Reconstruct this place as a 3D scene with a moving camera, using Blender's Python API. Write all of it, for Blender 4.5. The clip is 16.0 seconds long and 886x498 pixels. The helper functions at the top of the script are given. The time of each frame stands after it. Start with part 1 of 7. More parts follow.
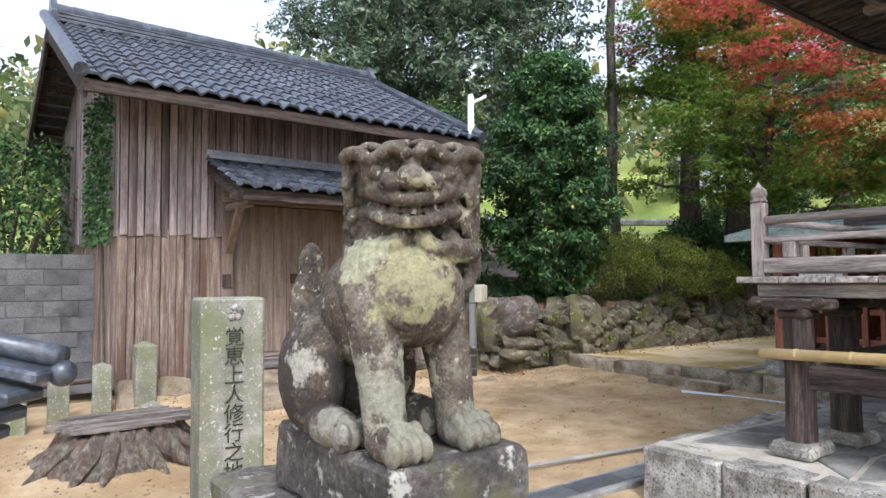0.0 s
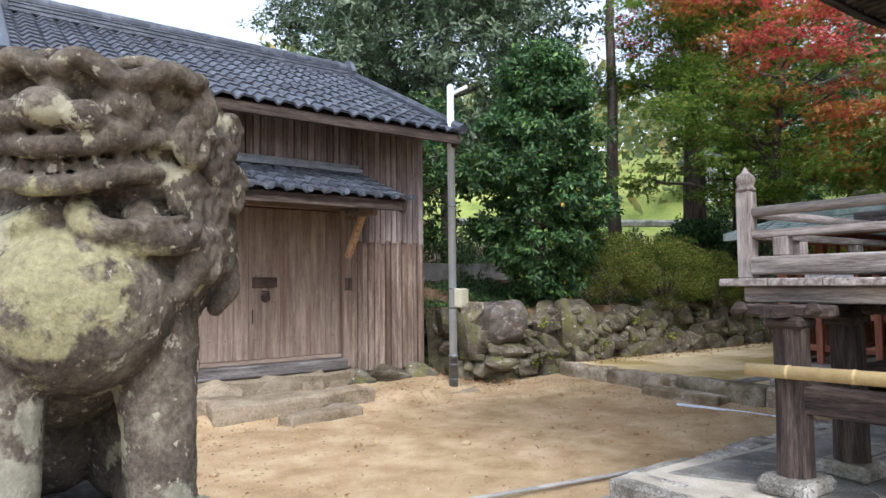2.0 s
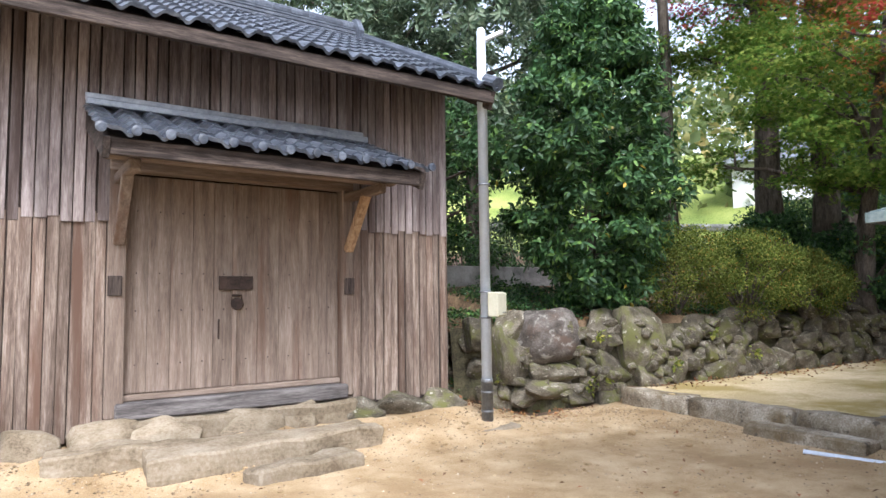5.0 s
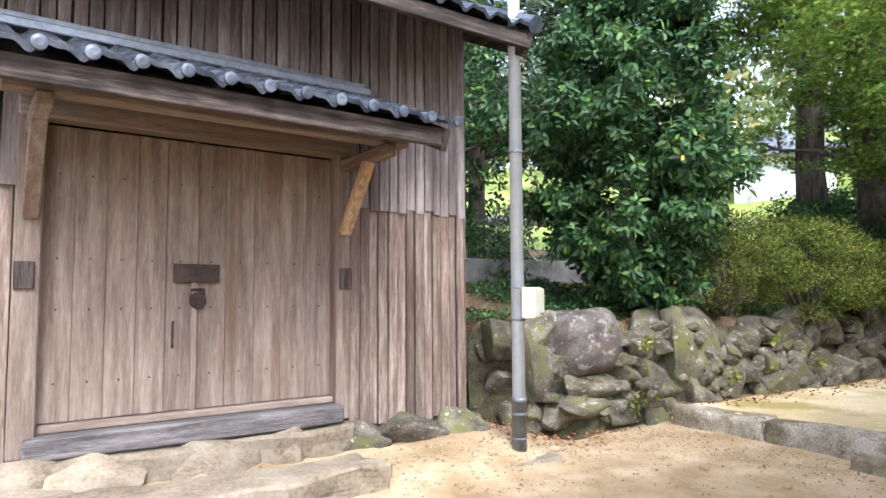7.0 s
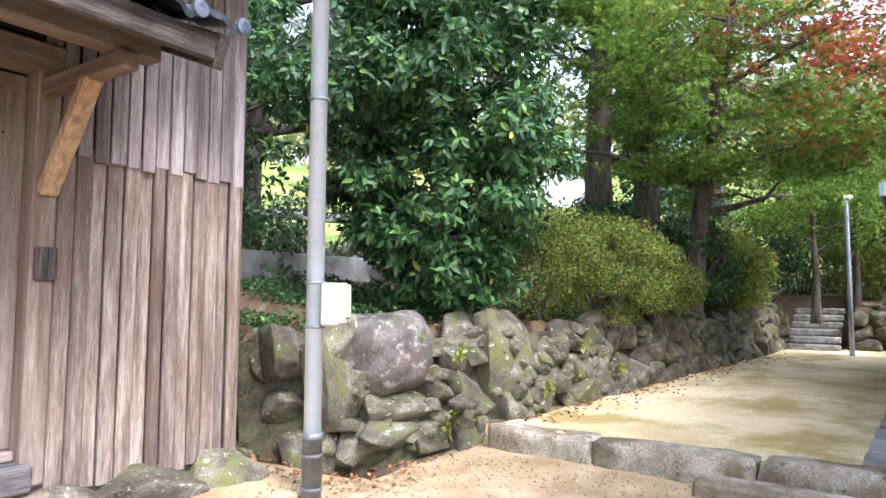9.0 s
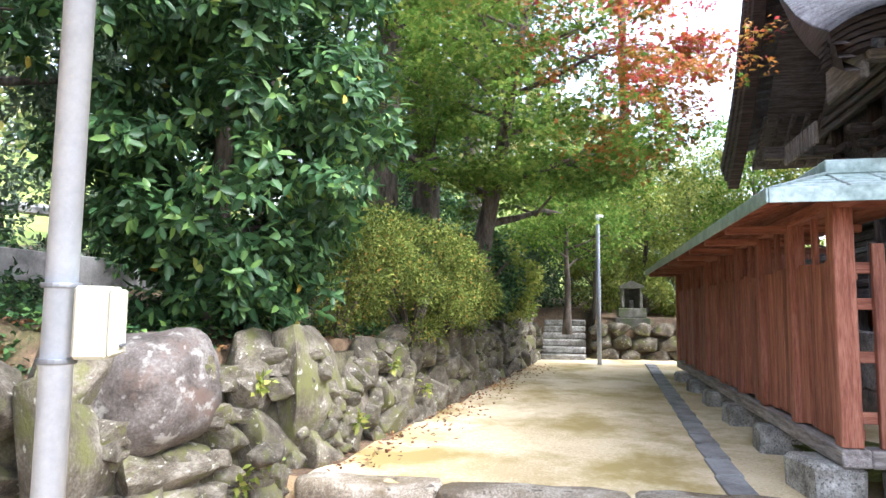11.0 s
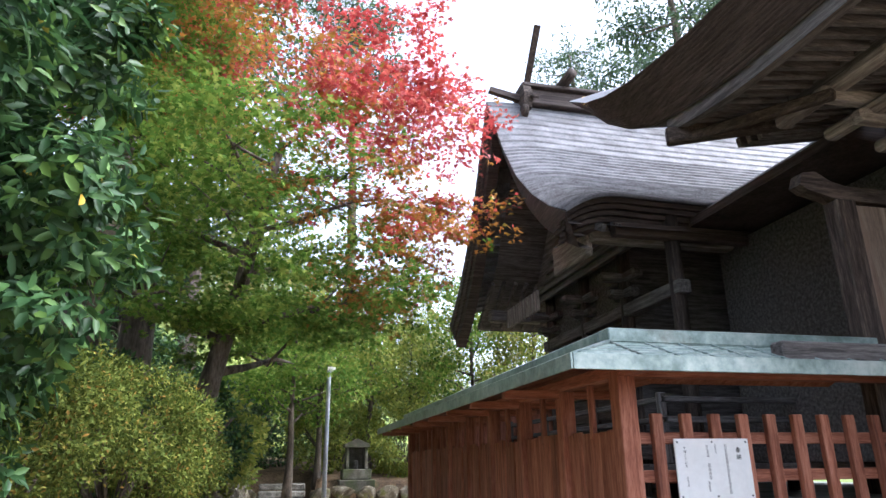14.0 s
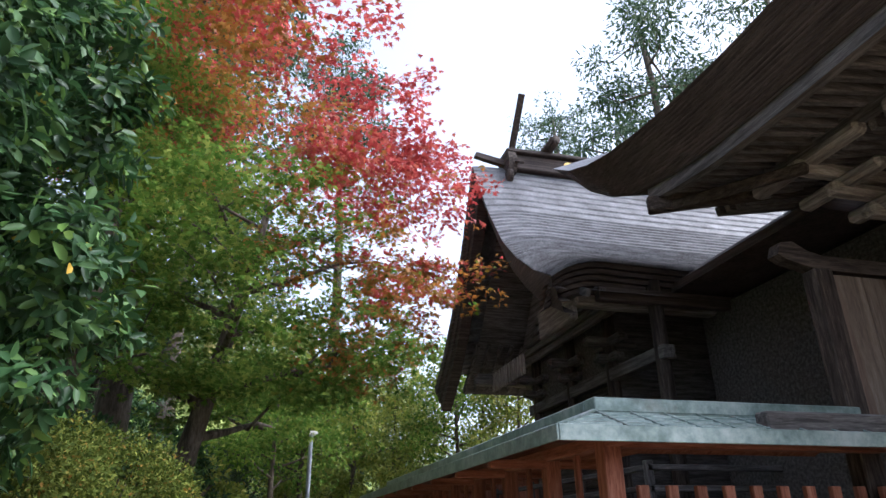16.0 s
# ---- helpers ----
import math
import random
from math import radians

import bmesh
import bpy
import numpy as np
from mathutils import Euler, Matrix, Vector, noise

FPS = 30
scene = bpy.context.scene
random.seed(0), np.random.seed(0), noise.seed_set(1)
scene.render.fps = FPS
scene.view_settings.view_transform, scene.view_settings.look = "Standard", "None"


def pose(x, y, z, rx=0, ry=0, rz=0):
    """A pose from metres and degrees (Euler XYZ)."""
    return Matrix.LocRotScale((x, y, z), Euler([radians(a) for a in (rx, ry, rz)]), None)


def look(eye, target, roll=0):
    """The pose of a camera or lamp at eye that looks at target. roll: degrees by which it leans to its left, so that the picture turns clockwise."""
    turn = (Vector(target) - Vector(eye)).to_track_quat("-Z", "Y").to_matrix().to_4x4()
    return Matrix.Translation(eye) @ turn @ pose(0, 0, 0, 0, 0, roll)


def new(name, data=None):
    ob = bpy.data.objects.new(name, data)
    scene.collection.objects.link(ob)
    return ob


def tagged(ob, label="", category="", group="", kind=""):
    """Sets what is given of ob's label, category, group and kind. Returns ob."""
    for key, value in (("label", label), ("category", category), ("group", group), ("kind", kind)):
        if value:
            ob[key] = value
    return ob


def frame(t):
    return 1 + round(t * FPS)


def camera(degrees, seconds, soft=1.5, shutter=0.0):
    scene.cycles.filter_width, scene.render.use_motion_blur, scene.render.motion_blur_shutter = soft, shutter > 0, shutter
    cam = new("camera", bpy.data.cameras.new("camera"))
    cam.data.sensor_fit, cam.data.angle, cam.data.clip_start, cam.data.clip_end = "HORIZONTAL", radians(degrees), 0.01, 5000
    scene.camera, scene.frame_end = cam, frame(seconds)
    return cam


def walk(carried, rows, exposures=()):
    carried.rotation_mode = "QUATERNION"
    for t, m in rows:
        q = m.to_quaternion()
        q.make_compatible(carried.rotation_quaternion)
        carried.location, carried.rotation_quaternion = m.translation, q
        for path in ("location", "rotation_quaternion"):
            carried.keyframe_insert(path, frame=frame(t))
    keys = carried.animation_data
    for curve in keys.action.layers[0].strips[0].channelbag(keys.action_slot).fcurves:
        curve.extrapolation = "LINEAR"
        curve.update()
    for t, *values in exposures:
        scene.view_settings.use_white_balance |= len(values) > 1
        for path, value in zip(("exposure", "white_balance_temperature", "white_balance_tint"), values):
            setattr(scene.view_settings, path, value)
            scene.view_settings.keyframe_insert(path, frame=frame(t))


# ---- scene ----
cam = camera(68.1, 16.0)
PATH = [
    (0, (0.397, -0.04, 1.515), (1.571, 1.576, 1.613), -0.4),
    (0.5, (0.516, -0.052, 1.505), (1.694, 1.561, 1.601), -0.4),
    (1, (0.717, -0.06, 1.535), (1.897, 1.552, 1.639), -0.6),
    (1.5, (0.945, 0.052, 1.535), (2.103, 1.679, 1.642), -0.6),
    (2, (1.201, 0.206, 1.512), (2.34, 1.847, 1.621), -0.6),
    (2.5, (1.419, 0.388, 1.492), (2.537, 2.043, 1.605), -0.7),
    (3, (1.617, 0.637, 1.462), (2.719, 2.303, 1.579), -0.7),
    (3.5, (1.826, 0.923, 1.429), (2.919, 2.593, 1.565), -0.5),
    (4, (2.004, 1.248, 1.407), (3.094, 2.918, 1.552), -0.7),
    (4.5, (2.193, 1.63, 1.395), (3.277, 3.304, 1.546), -0.7),
    (7, (2.877, 3.447, 1.386), (4.006, 5.091, 1.531), -0.4),
    (7.5, (3.089, 3.749, 1.357), (4.314, 5.324, 1.501), -0.3),
    (8, (3.272, 4.107, 1.347), (4.632, 5.567, 1.485), -0.1),
    (8.5, (3.421, 4.386, 1.38), (4.914, 5.709, 1.517), -0.1),
    (9, (3.68, 4.65, 1.366), (5.302, 5.81, 1.516), 0.2),
    (9.2, (3.735, 4.748, 1.358), (5.405, 5.838, 1.512), 0.3),
    (11.3, (4.613, 5.94, 1.381), (6.576, 6.257, 1.589), 0.4),
    (11.5, (4.676, 6.008, 1.373), (6.647, 6.255, 1.605), 0.4),
    (12, (4.9, 6.129, 1.393), (6.867, 6.205, 1.748), 0.3),
    (12.5, (5.005, 6.217, 1.422), (6.957, 6.152, 1.855), 0.2),
    (13, (5.093, 6.286, 1.451), (7.016, 6.07, 1.957), 0.2),
    (13.5, (5.143, 6.324, 1.479), (7.026, 5.973, 2.052), -0.1),
    (14, (5.18, 6.29, 1.513), (7.03, 5.856, 2.139), -0.6),
    (14.5, (5.165, 6.279, 1.524), (6.99, 5.817, 2.198), -0.7),
    (15, (5.134, 6.267, 1.533), (6.941, 5.8, 2.252), -0.7),
    (15.5, (5.141, 6.264, 1.549), (6.934, 5.802, 2.303), -0.8),
    (16, (5.125, 6.31, 1.555), (6.902, 5.846, 2.347), -0.7),
]
walk(cam, [(t, look(eye, target, roll)) for t, eye, target, roll in PATH],
     [(0, 1.4, 5900, 12), (2, 1.42, 5900, 12), (3.5, 1.62, 5900, 12), (7, 2.25, 5700, 12), (9, 2.6, 5600, 14), (11.5, 2.92, 5700, 14), (13, 2.85, 5800, 13), (14.5, 2.02, 5700, 12), (16, 1.68, 5700, 12)])

# ---- sky and light ----
world = bpy.data.worlds.new("world")
scene.world = world
world.use_nodes = True
wn, wl = world.node_tree.nodes, world.node_tree.links
sky = wn.new("ShaderNodeTexSky")
sky.sky_type, sky.sun_disc = "NISHITA", False
sky.sun_elevation, sky.sun_rotation = radians(50), radians(200)
sky.air_density, sky.dust_density, sky.ozone_density = 1.0, 3.0, 1.0
pale = wn.new("ShaderNodeHueSaturation")
pale.inputs["Saturation"].default_value = 0.42
wl.new(sky.outputs["Color"], pale.inputs["Color"])
wl.new(pale.outputs["Color"], wn["Background"].inputs["Color"])
wn["Background"].inputs["Strength"].default_value = 0.15
sun = new("sun", bpy.data.lights.new("sun", "SUN"))
sun.data.energy, sun.data.angle, sun.data.color = 0.7, radians(14), (1.0, 0.96, 0.9)
sun.matrix_world = look((0, 0, 30), (0 + 30 * math.sin(radians(20)) * 0.84, 30 * math.cos(radians(20)) * 0.84, 30 - 30 * 1.0))

rnd = random.Random(7)
gen = np.random.default_rng(11)


# ---- building helpers ----
def link_mesh(name, me, material, parent=None, label=""):
    ob = new(name, me)
    mats = material if isinstance(material, (list, tuple)) else [material]
    if not me.materials:
        for m in mats:
            me.materials.append(m)
    ob.parent = parent
    if label:
        ob["label"] = label
    return ob


GRAIN = {}


def part(name, bm, material, parent=None, label="", smooth=False):
    me = bpy.data.meshes.new(name)
    if not isinstance(material, list) and material.name in GRAIN and bm.verts:
        span = [max(v.co[k] for v in bm.verts) - min(v.co[k] for v in bm.verts) for k in range(3)]
        material = GRAIN[material.name][span.index(max(span))]
    bm.to_mesh(me)
    bm.free()
    if smooth:
        me.shade_smooth()
    return link_mesh(name, me, material, parent, label)


def thing(name, label, category, m=Matrix(), group="", kind=""):
    ob = new(name)
    ob.empty_display_size = 0.1
    ob.matrix_world = m
    return tagged(ob, label, category, group, kind)


def add_box(bm, x0, y0, z0, x1, y1, z1, bevel=0.0, m=None):
    """A box between two corners, with its long edges eased."""
    r = bmesh.ops.create_cube(bm, size=1)
    vs = r["verts"]
    bmesh.ops.scale(bm, vec=(abs(x1 - x0), abs(y1 - y0), abs(z1 - z0)), verts=vs)
    bmesh.ops.translate(bm, vec=((x0 + x1) / 2, (y0 + y1) / 2, (z0 + z1) / 2), verts=vs)
    if bevel:
        es = list({e for v in vs for e in v.link_edges})
        out = bmesh.ops.bevel(bm, geom=es, offset=bevel, segments=1, affect="EDGES")
        vs = list({v for v in out["verts"]} | {v for v in vs if v.is_valid})
    if m is not None:
        bmesh.ops.transform(bm, matrix=m, verts=[v for v in vs if v.is_valid])
    return bm


def box(x0, y0, z0, x1, y1, z1, bevel=0.006, m=None):
    return add_box(bmesh.new(), x0, y0, z0, x1, y1, z1, bevel, m)


def beam(a, b, w, h, bevel=0.006, up=(0, 0, 1)):
    """A squared timber from a to b."""
    a, b = Vector(a), Vector(b)
    d = (b - a).normalized()
    side = d.cross(Vector(up)).normalized()
    top = side.cross(d)
    m = Matrix((side, d, top)).transposed().to_4x4()
    m.translation = (a + b) / 2
    n = (b - a).length / 2
    return box(-w / 2, -n, -h / 2, w / 2, n, h / 2, bevel, m)


def tube(path, radii, sides=10, bm=None, cap=True):
    """A round limb through points with a radius at each."""
    bm = bm or bmesh.new()
    rings = []
    pts = [Vector(p) for p in path]
    for i, p in enumerate(pts):
        d = (pts[min(i + 1, len(pts) - 1)] - pts[max(i - 1, 0)]).normalized()
        s = d.cross(Vector((0.31, 0.17, 0.93)) if abs(d.z) < 0.9 else Vector((1, 0.1, 0))).normalized()
        u = s.cross(d)
        rings.append([bm.verts.new(p + radii[i] * (math.cos(a) * s + math.sin(a) * u)) for a in (2 * math.pi * k / sides for k in range(sides))])
    for r0, r1 in zip(rings, rings[1:]):
        for k in range(sides):
            bm.faces.new((r0[k], r0[(k + 1) % sides], r1[(k + 1) % sides], r1[k]))
    if cap:
        bm.faces.new(rings[0][::-1])
        bm.faces.new(rings[-1])
    bmesh.ops.recalc_face_normals(bm, faces=bm.faces)
    return bm


def prism(outline, y0, y1, axis="y"):
    """A flat outline of (a, b) pairs pushed along an axis."""
    bm = bmesh.new()
    at = {"y": lambda a, b, c: (a, c, b), "x": lambda a, b, c: (c, a, b), "z": lambda a, b, c: (a, b, c)}[axis]
    lo = [bm.verts.new(at(a, b, y0)) for a, b in outline]
    hi = [bm.verts.new(at(a, b, y1)) for a, b in outline]
    n = len(outline)
    for k in range(n):
        bm.faces.new((lo[k], lo[(k + 1) % n], hi[(k + 1) % n], hi[k]))
    bm.faces.new(lo[::-1])
    bm.faces.new(hi)
    bmesh.ops.recalc_face_normals(bm, faces=bm.faces)
    return bm


def lathe(profile, sides=16, bm=None):
    bm = bm or bmesh.new()
    rings = [[bm.verts.new((r * math.cos(2 * math.pi * k / sides), r * math.sin(2 * math.pi * k / sides), z)) for k in range(sides)] for r, z in profile]
    for r0, r1 in zip(rings, rings[1:]):
        for k in range(sides):
            bm.faces.new((r0[k], r0[(k + 1) % sides], r1[(k + 1) % sides], r1[k]))
    bm.faces.new(rings[0][::-1])
    bm.faces.new(rings[-1])
    return bm


def bumpy(bm, amount, size, seed=0.0):
    """Pushes every corner about by a smooth noise."""
    for v in bm.verts:
        v.co += amount * noise.noise_vector(v.co / size + Vector((seed, seed * 0.7, -seed)))
    return bm


def rock_mesh(seed, material, blocky=0.5, detail=2, points=17, worn=0.022):
    """A unit boulder with flat broken faces and worn edges; reused at many sizes."""
    r = random.Random(seed)
    bm = bmesh.new()
    for _ in range(points):
        v = Vector((r.gauss(0, 1), r.gauss(0, 1), r.gauss(0, 1))).normalized()
        k = max(abs(v.x), abs(v.y), abs(v.z))
        bm.verts.new(v * (0.5 * (1 - blocky) + blocky * 0.47 / k) * r.uniform(0.9, 1.06))
    hull = bmesh.ops.convex_hull(bm, input=bm.verts)
    bmesh.ops.delete(bm, geom=[v for v in bm.verts if not v.link_faces], context="VERTS")
    bmesh.ops.bevel(bm, geom=list(bm.edges), offset=worn, segments=1, affect="EDGES")
    bmesh.ops.triangulate(bm, faces=bm.faces)
    for _ in range(detail - 1):
        bmesh.ops.subdivide_edges(bm, edges=[e for e in bm.edges if e.calc_length() > 0.09], cuts=1, use_grid_fill=True)
        bmesh.ops.triangulate(bm, faces=bm.faces)
    bumpy(bm, 0.02, 0.3, seed * 3.1)
    bumpy(bm, 0.008, 0.07, seed * 5.3)
    me = bpy.data.meshes.new("stone")
    bm.to_mesh(me)
    bm.free()
    me.shade_smooth()
    me.set_sharp_from_angle(angle=radians(28))
    me.materials.append(material)
    return me


# ---- materials ----
def nodes_of(name):
    m = bpy.data.materials.new(name)
    m.use_nodes = True
    t = m.node_tree
    return m, t.nodes, t.links, t.nodes["Principled BSDF"]


def ramp(n, stops):
    r = n.new("ShaderNodeValToRGB")
    while len(r.color_ramp.elements) < len(stops):
        r.color_ramp.elements.new(0.5)
    for e, (pos, col) in zip(r.color_ramp.elements, stops):
        e.position, e.color = pos, (*col, 1) if len(col) == 3 else col
    return r


def tex(n, l, coord, scale, stretch=(1, 1, 1), detail=5.0, rough=0.6, seed=0.0):
    mp = n.new("ShaderNodeMapping")
    mp.inputs["Scale"].default_value = stretch
    mp.inputs["Location"].default_value = (seed, seed * 1.7, -seed)
    l.new(coord, mp.inputs["Vector"])
    t = n.new("ShaderNodeTexNoise")
    t.inputs["Scale"].default_value, t.inputs["Detail"].default_value, t.inputs["Roughness"].default_value = scale, detail, rough
    l.new(mp.outputs[0], t.inputs["Vector"])
    return t.outputs["Fac"]


def blend(n, l, fac, a, b, mode="MIX"):
    mx = n.new("ShaderNodeMix")
    mx.data_type, mx.blend_type = "RGBA", mode
    for sock, val in ((0, fac), (6, a), (7, b)):
        if isinstance(val, (int, float)):
            mx.inputs[sock].default_value = val
        elif isinstance(val, tuple):
            mx.inputs[sock].default_value = (*val, 1)
        else:
            l.new(val, mx.inputs[sock])
    return mx.outputs[2]


def add_bump(n, l, bsdf, height, strength, dist=0.02):
    b = n.new("ShaderNodeBump")
    b.inputs["Strength"].default_value, b.inputs["Distance"].default_value = strength, dist
    l.new(height, b.inputs["Height"])
    l.new(b.outputs[0], bsdf.inputs["Normal"])


def surface(name, stops, scale=4, fine=40, rough=0.85, bump=0.4, dist=0.01, stains=None, stain_scale=1.2, stain_at=(0.55, 0.7), vary=0.25, stretch=(1, 1, 1), metal=0.0, obj=True, island=False, spots=None, spot_scale=9, spot_at=(0.62, 0.66), spec=0.3):
    """Grain at two scales, optional stains and lichen spots, a shift of tone from piece to piece."""
    m, n, l, b = nodes_of(name)
    geo = n.new("ShaderNodeNewGeometry")
    co = n.new("ShaderNodeTexCoord").outputs["Object"] if obj else geo.outputs["Position"]
    info = n.new("ShaderNodeObjectInfo")
    which = geo.outputs["Random Per Island"] if island else info.outputs["Random"]
    off = n.new("ShaderNodeVectorMath")
    off.operation = "MULTIPLY_ADD"
    off.inputs[1].default_value = (1, 1, 1)
    l.new(co, off.inputs[0])
    sc = n.new("ShaderNodeMath")
    sc.operation, sc.inputs[1].default_value = "MULTIPLY", 37.0
    l.new(which, sc.inputs[0])
    l.new(sc.outputs[0], off.inputs[2])
    if vary:
        co = off.outputs[0]
    big = tex(n, l, co, scale, stretch)
    small = tex(n, l, co, fine, stretch, 6, 0.7, 3.1)
    mixv = n.new("ShaderNodeMath")
    mixv.operation = "MULTIPLY_ADD"
    mixv.inputs[1].default_value = 0.45
    l.new(small, mixv.inputs[0])
    half = n.new("ShaderNodeMath")
    half.operation, half.inputs[1].default_value = "MULTIPLY", 0.55
    l.new(big, half.inputs[0])
    l.new(half.outputs[0], mixv.inputs[2])
    r = ramp(n, [(0.5 + (q - 0.5) * 0.5, c) for q, c in stops])
    l.new(mixv.outputs[0], r.inputs[0])
    col = r.outputs[0]
    if stains:
        s = tex(n, l, co, stain_scale, stretch, 9, 0.66, 9.7)
        sr = ramp(n, [(stain_at[0], (0, 0, 0)), (stain_at[1], (1, 1, 1))])
        l.new(s, sr.inputs[0])
        col = blend(n, l, sr.outputs[0], col, stains)
    if spots:
        s = tex(n, l, co, spot_scale, (1, 1, 1), 7, 0.62, 21.3)
        sr = ramp(n, [(spot_at[0], (0, 0, 0)), (spot_at[1], (1, 1, 1))])
        l.new(s, sr.inputs[0])
        col = blend(n, l, sr.outputs[0], col, spots)
    if vary:
        hv = n.new("ShaderNodeHueSaturation")
        mr = n.new("ShaderNodeMapRange")
        mr.inputs[3].default_value, mr.inputs[4].default_value = 1 - vary, 1 + vary
        l.new(which, mr.inputs[0])
        l.new(mr.outputs[0], hv.inputs["Value"])
        l.new(col, hv.inputs["Color"])
        col = hv.outputs[0]
    l.new(col, b.inputs["Base Color"])
    b.inputs["Roughness"].default_value, b.inputs["Metallic"].default_value = rough, metal
    b.inputs["Specular IOR Level"].default_value = spec
    if bump:
        add_bump(n, l, b, mixv.outputs[0], bump, dist)
    return m


def leaf_material(name, cols, rough=0.45, through_light=0.4, spec=0.4):
    m, n, l, b = nodes_of(name)
    geo = n.new("ShaderNodeNewGeometry")
    r = ramp(n, cols)
    l.new(geo.outputs["Random Per Island"], r.inputs[0])
    big = tex(n, l, geo.outputs["Position"], 1.1, detail=2)
    hv = n.new("ShaderNodeHueSaturation")
    mr = n.new("ShaderNodeMapRange")
    mr.inputs[1].default_value, mr.inputs[2].default_value, mr.inputs[3].default_value, mr.inputs[4].default_value = 0.3, 0.7, 0.75, 1.25
    l.new(big, mr.inputs[0])
    l.new(mr.outputs[0], hv.inputs["Value"])
    l.new(r.outputs[0], hv.inputs["Color"])
    l.new(hv.outputs[0], b.inputs["Base Color"])
    b.inputs["Roughness"].default_value, b.inputs["Specular IOR Level"].default_value = rough, spec
    tr = n.new("ShaderNodeBsdfTranslucent")
    l.new(hv.outputs[0], tr.inputs["Color"])
    mx = n.new("ShaderNodeMixShader")
    mx.inputs[0].default_value = through_light
    l.new(b.outputs[0], mx.inputs[1])
    l.new(tr.outputs[0], mx.inputs[2])
    l.new(mx.outputs[0], n["Material Output"].inputs["Surface"])
    return m


LONG = (9, 9, 0.7)


def grained(name, stops, *args, **kw):
    """One timber in three materials, with its grain along x, y or z; part() takes the one along the piece."""
    made = [surface(name + tail, stops, *args, stretch=st, **kw) for tail, st in (("_x", (0.7, 9, 9)), ("_y", (9, 0.7, 9)), ("", LONG))]
    GRAIN[made[2].name] = made
    return made[2]


# upper boards: weathered, and toned paler and greyer to imitate haze over them
board_grey = surface("weathered_hazy_board", [(0.25, (0.098, 0.076, 0.072)), (0.5, (0.20, 0.165, 0.155)), (0.78, (0.34, 0.30, 0.285))], 2, 14, 0.88, 0.4, 0.004, vary=0.26, stretch=LONG, stains=(0.085, 0.06, 0.052), stain_scale=0.5, stain_at=(0.52, 0.66))
board_lower = surface("weathered_lower_board", [(0.25, (0.075, 0.053, 0.041)), (0.5, (0.172, 0.128, 0.10)), (0.78, (0.33, 0.27, 0.225))], 2, 14, 0.88, 0.4, 0.004, vary=0.2, stretch=LONG, stains=(0.11, 0.065, 0.045), stain_scale=0.55, stain_at=(0.52, 0.66))
board_brown = grained("brown_board", [(0.2, (0.105, 0.076, 0.058)), (0.5, (0.19, 0.144, 0.113)), (0.8, (0.30, 0.242, 0.2))], 2, 14, 0.86, 0.3, 0.004, vary=0.12, stains=(0.14, 0.082, 0.055), stain_scale=0.5, stain_at=(0.53, 0.68))
timber_dark = grained("dark_timber", [(0.3, (0.018, 0.013, 0.011)), (0.5, (0.048, 0.036, 0.030)), (0.75, (0.112, 0.086, 0.072))], 3, 16, 0.85, 0.5, 0.006, vary=0.15)
timber_grey = grained("grey_timber", [(0.3, (0.12, 0.10, 0.09)), (0.5, (0.24, 0.21, 0.19)), (0.75, (0.42, 0.38, 0.35))], 3, 18, 0.9, 0.5, 0.006, vary=0.15)
timber_warm = grained("warm_timber", [(0.3, (0.20, 0.12, 0.065)), (0.5, (0.33, 0.21, 0.12)), (0.75, (0.45, 0.31, 0.19))], 3, 18, 0.75, 0.3, 0.005, vary=0.12)
timber_red = grained("red_brown_timber", [(0.3, (0.15, 0.05, 0.03)), (0.5, (0.27, 0.10, 0.06)), (0.75, (0.40, 0.18, 0.12))], 3, 16, 0.7, 0.35, 0.005, vary=0.22)
kawara = surface("fired_clay_tile", [(0.3, (0.026, 0.030, 0.040)), (0.5, (0.056, 0.065, 0.083)), (0.75, (0.125, 0.138, 0.162))], 5, 30, 0.34, 0.25, 0.004, vary=0.25, spec=0.6)
tin_sheet = surface("grey_sheet_metal", [(0.3, (0.2, 0.22, 0.25)), (0.7, (0.36, 0.38, 0.42))], 2, 20, 0.4, 0.1, 0.002, metal=0.5)
granite = surface("granite", [(0.3, (0.115, 0.107, 0.092)), (0.5, (0.28, 0.266, 0.236)), (0.72, (0.51, 0.49, 0.445))], 6, 90, 0.92, 0.6, 0.006, vary=0.14, stains=(0.13, 0.12, 0.09), stain_scale=2.2, stain_at=(0.5, 0.72), spots=(0.09, 0.085, 0.075), spot_scale=55, spot_at=(0.56, 0.61))
field_stone = surface("field_stone", [(0.25, (0.042, 0.034, 0.023)), (0.5, (0.108, 0.092, 0.066)), (0.75, (0.235, 0.21, 0.165))], 3.2, 34, 0.95, 0.9, 0.02, vary=0.24, stains=(0.115, 0.115, 0.04), stain_scale=1.9, stain_at=(0.5, 0.62), spots=(0.36, 0.34, 0.28), spot_scale=8, spot_at=(0.61, 0.66))
sand_stone = surface("sandy_stone", [(0.3, (0.136, 0.105, 0.068)), (0.5, (0.223, 0.180, 0.124)), (0.75, (0.298, 0.254, 0.192))], 3, 30, 0.95, 0.5, 0.012, vary=0.15)
flag_stone = surface("flagstone", [(0.3, (0.115, 0.112, 0.101)), (0.5, (0.189, 0.185, 0.169)), (0.75, (0.297, 0.290, 0.263))], 4, 50, 0.8, 0.35, 0.006, vary=0.22)
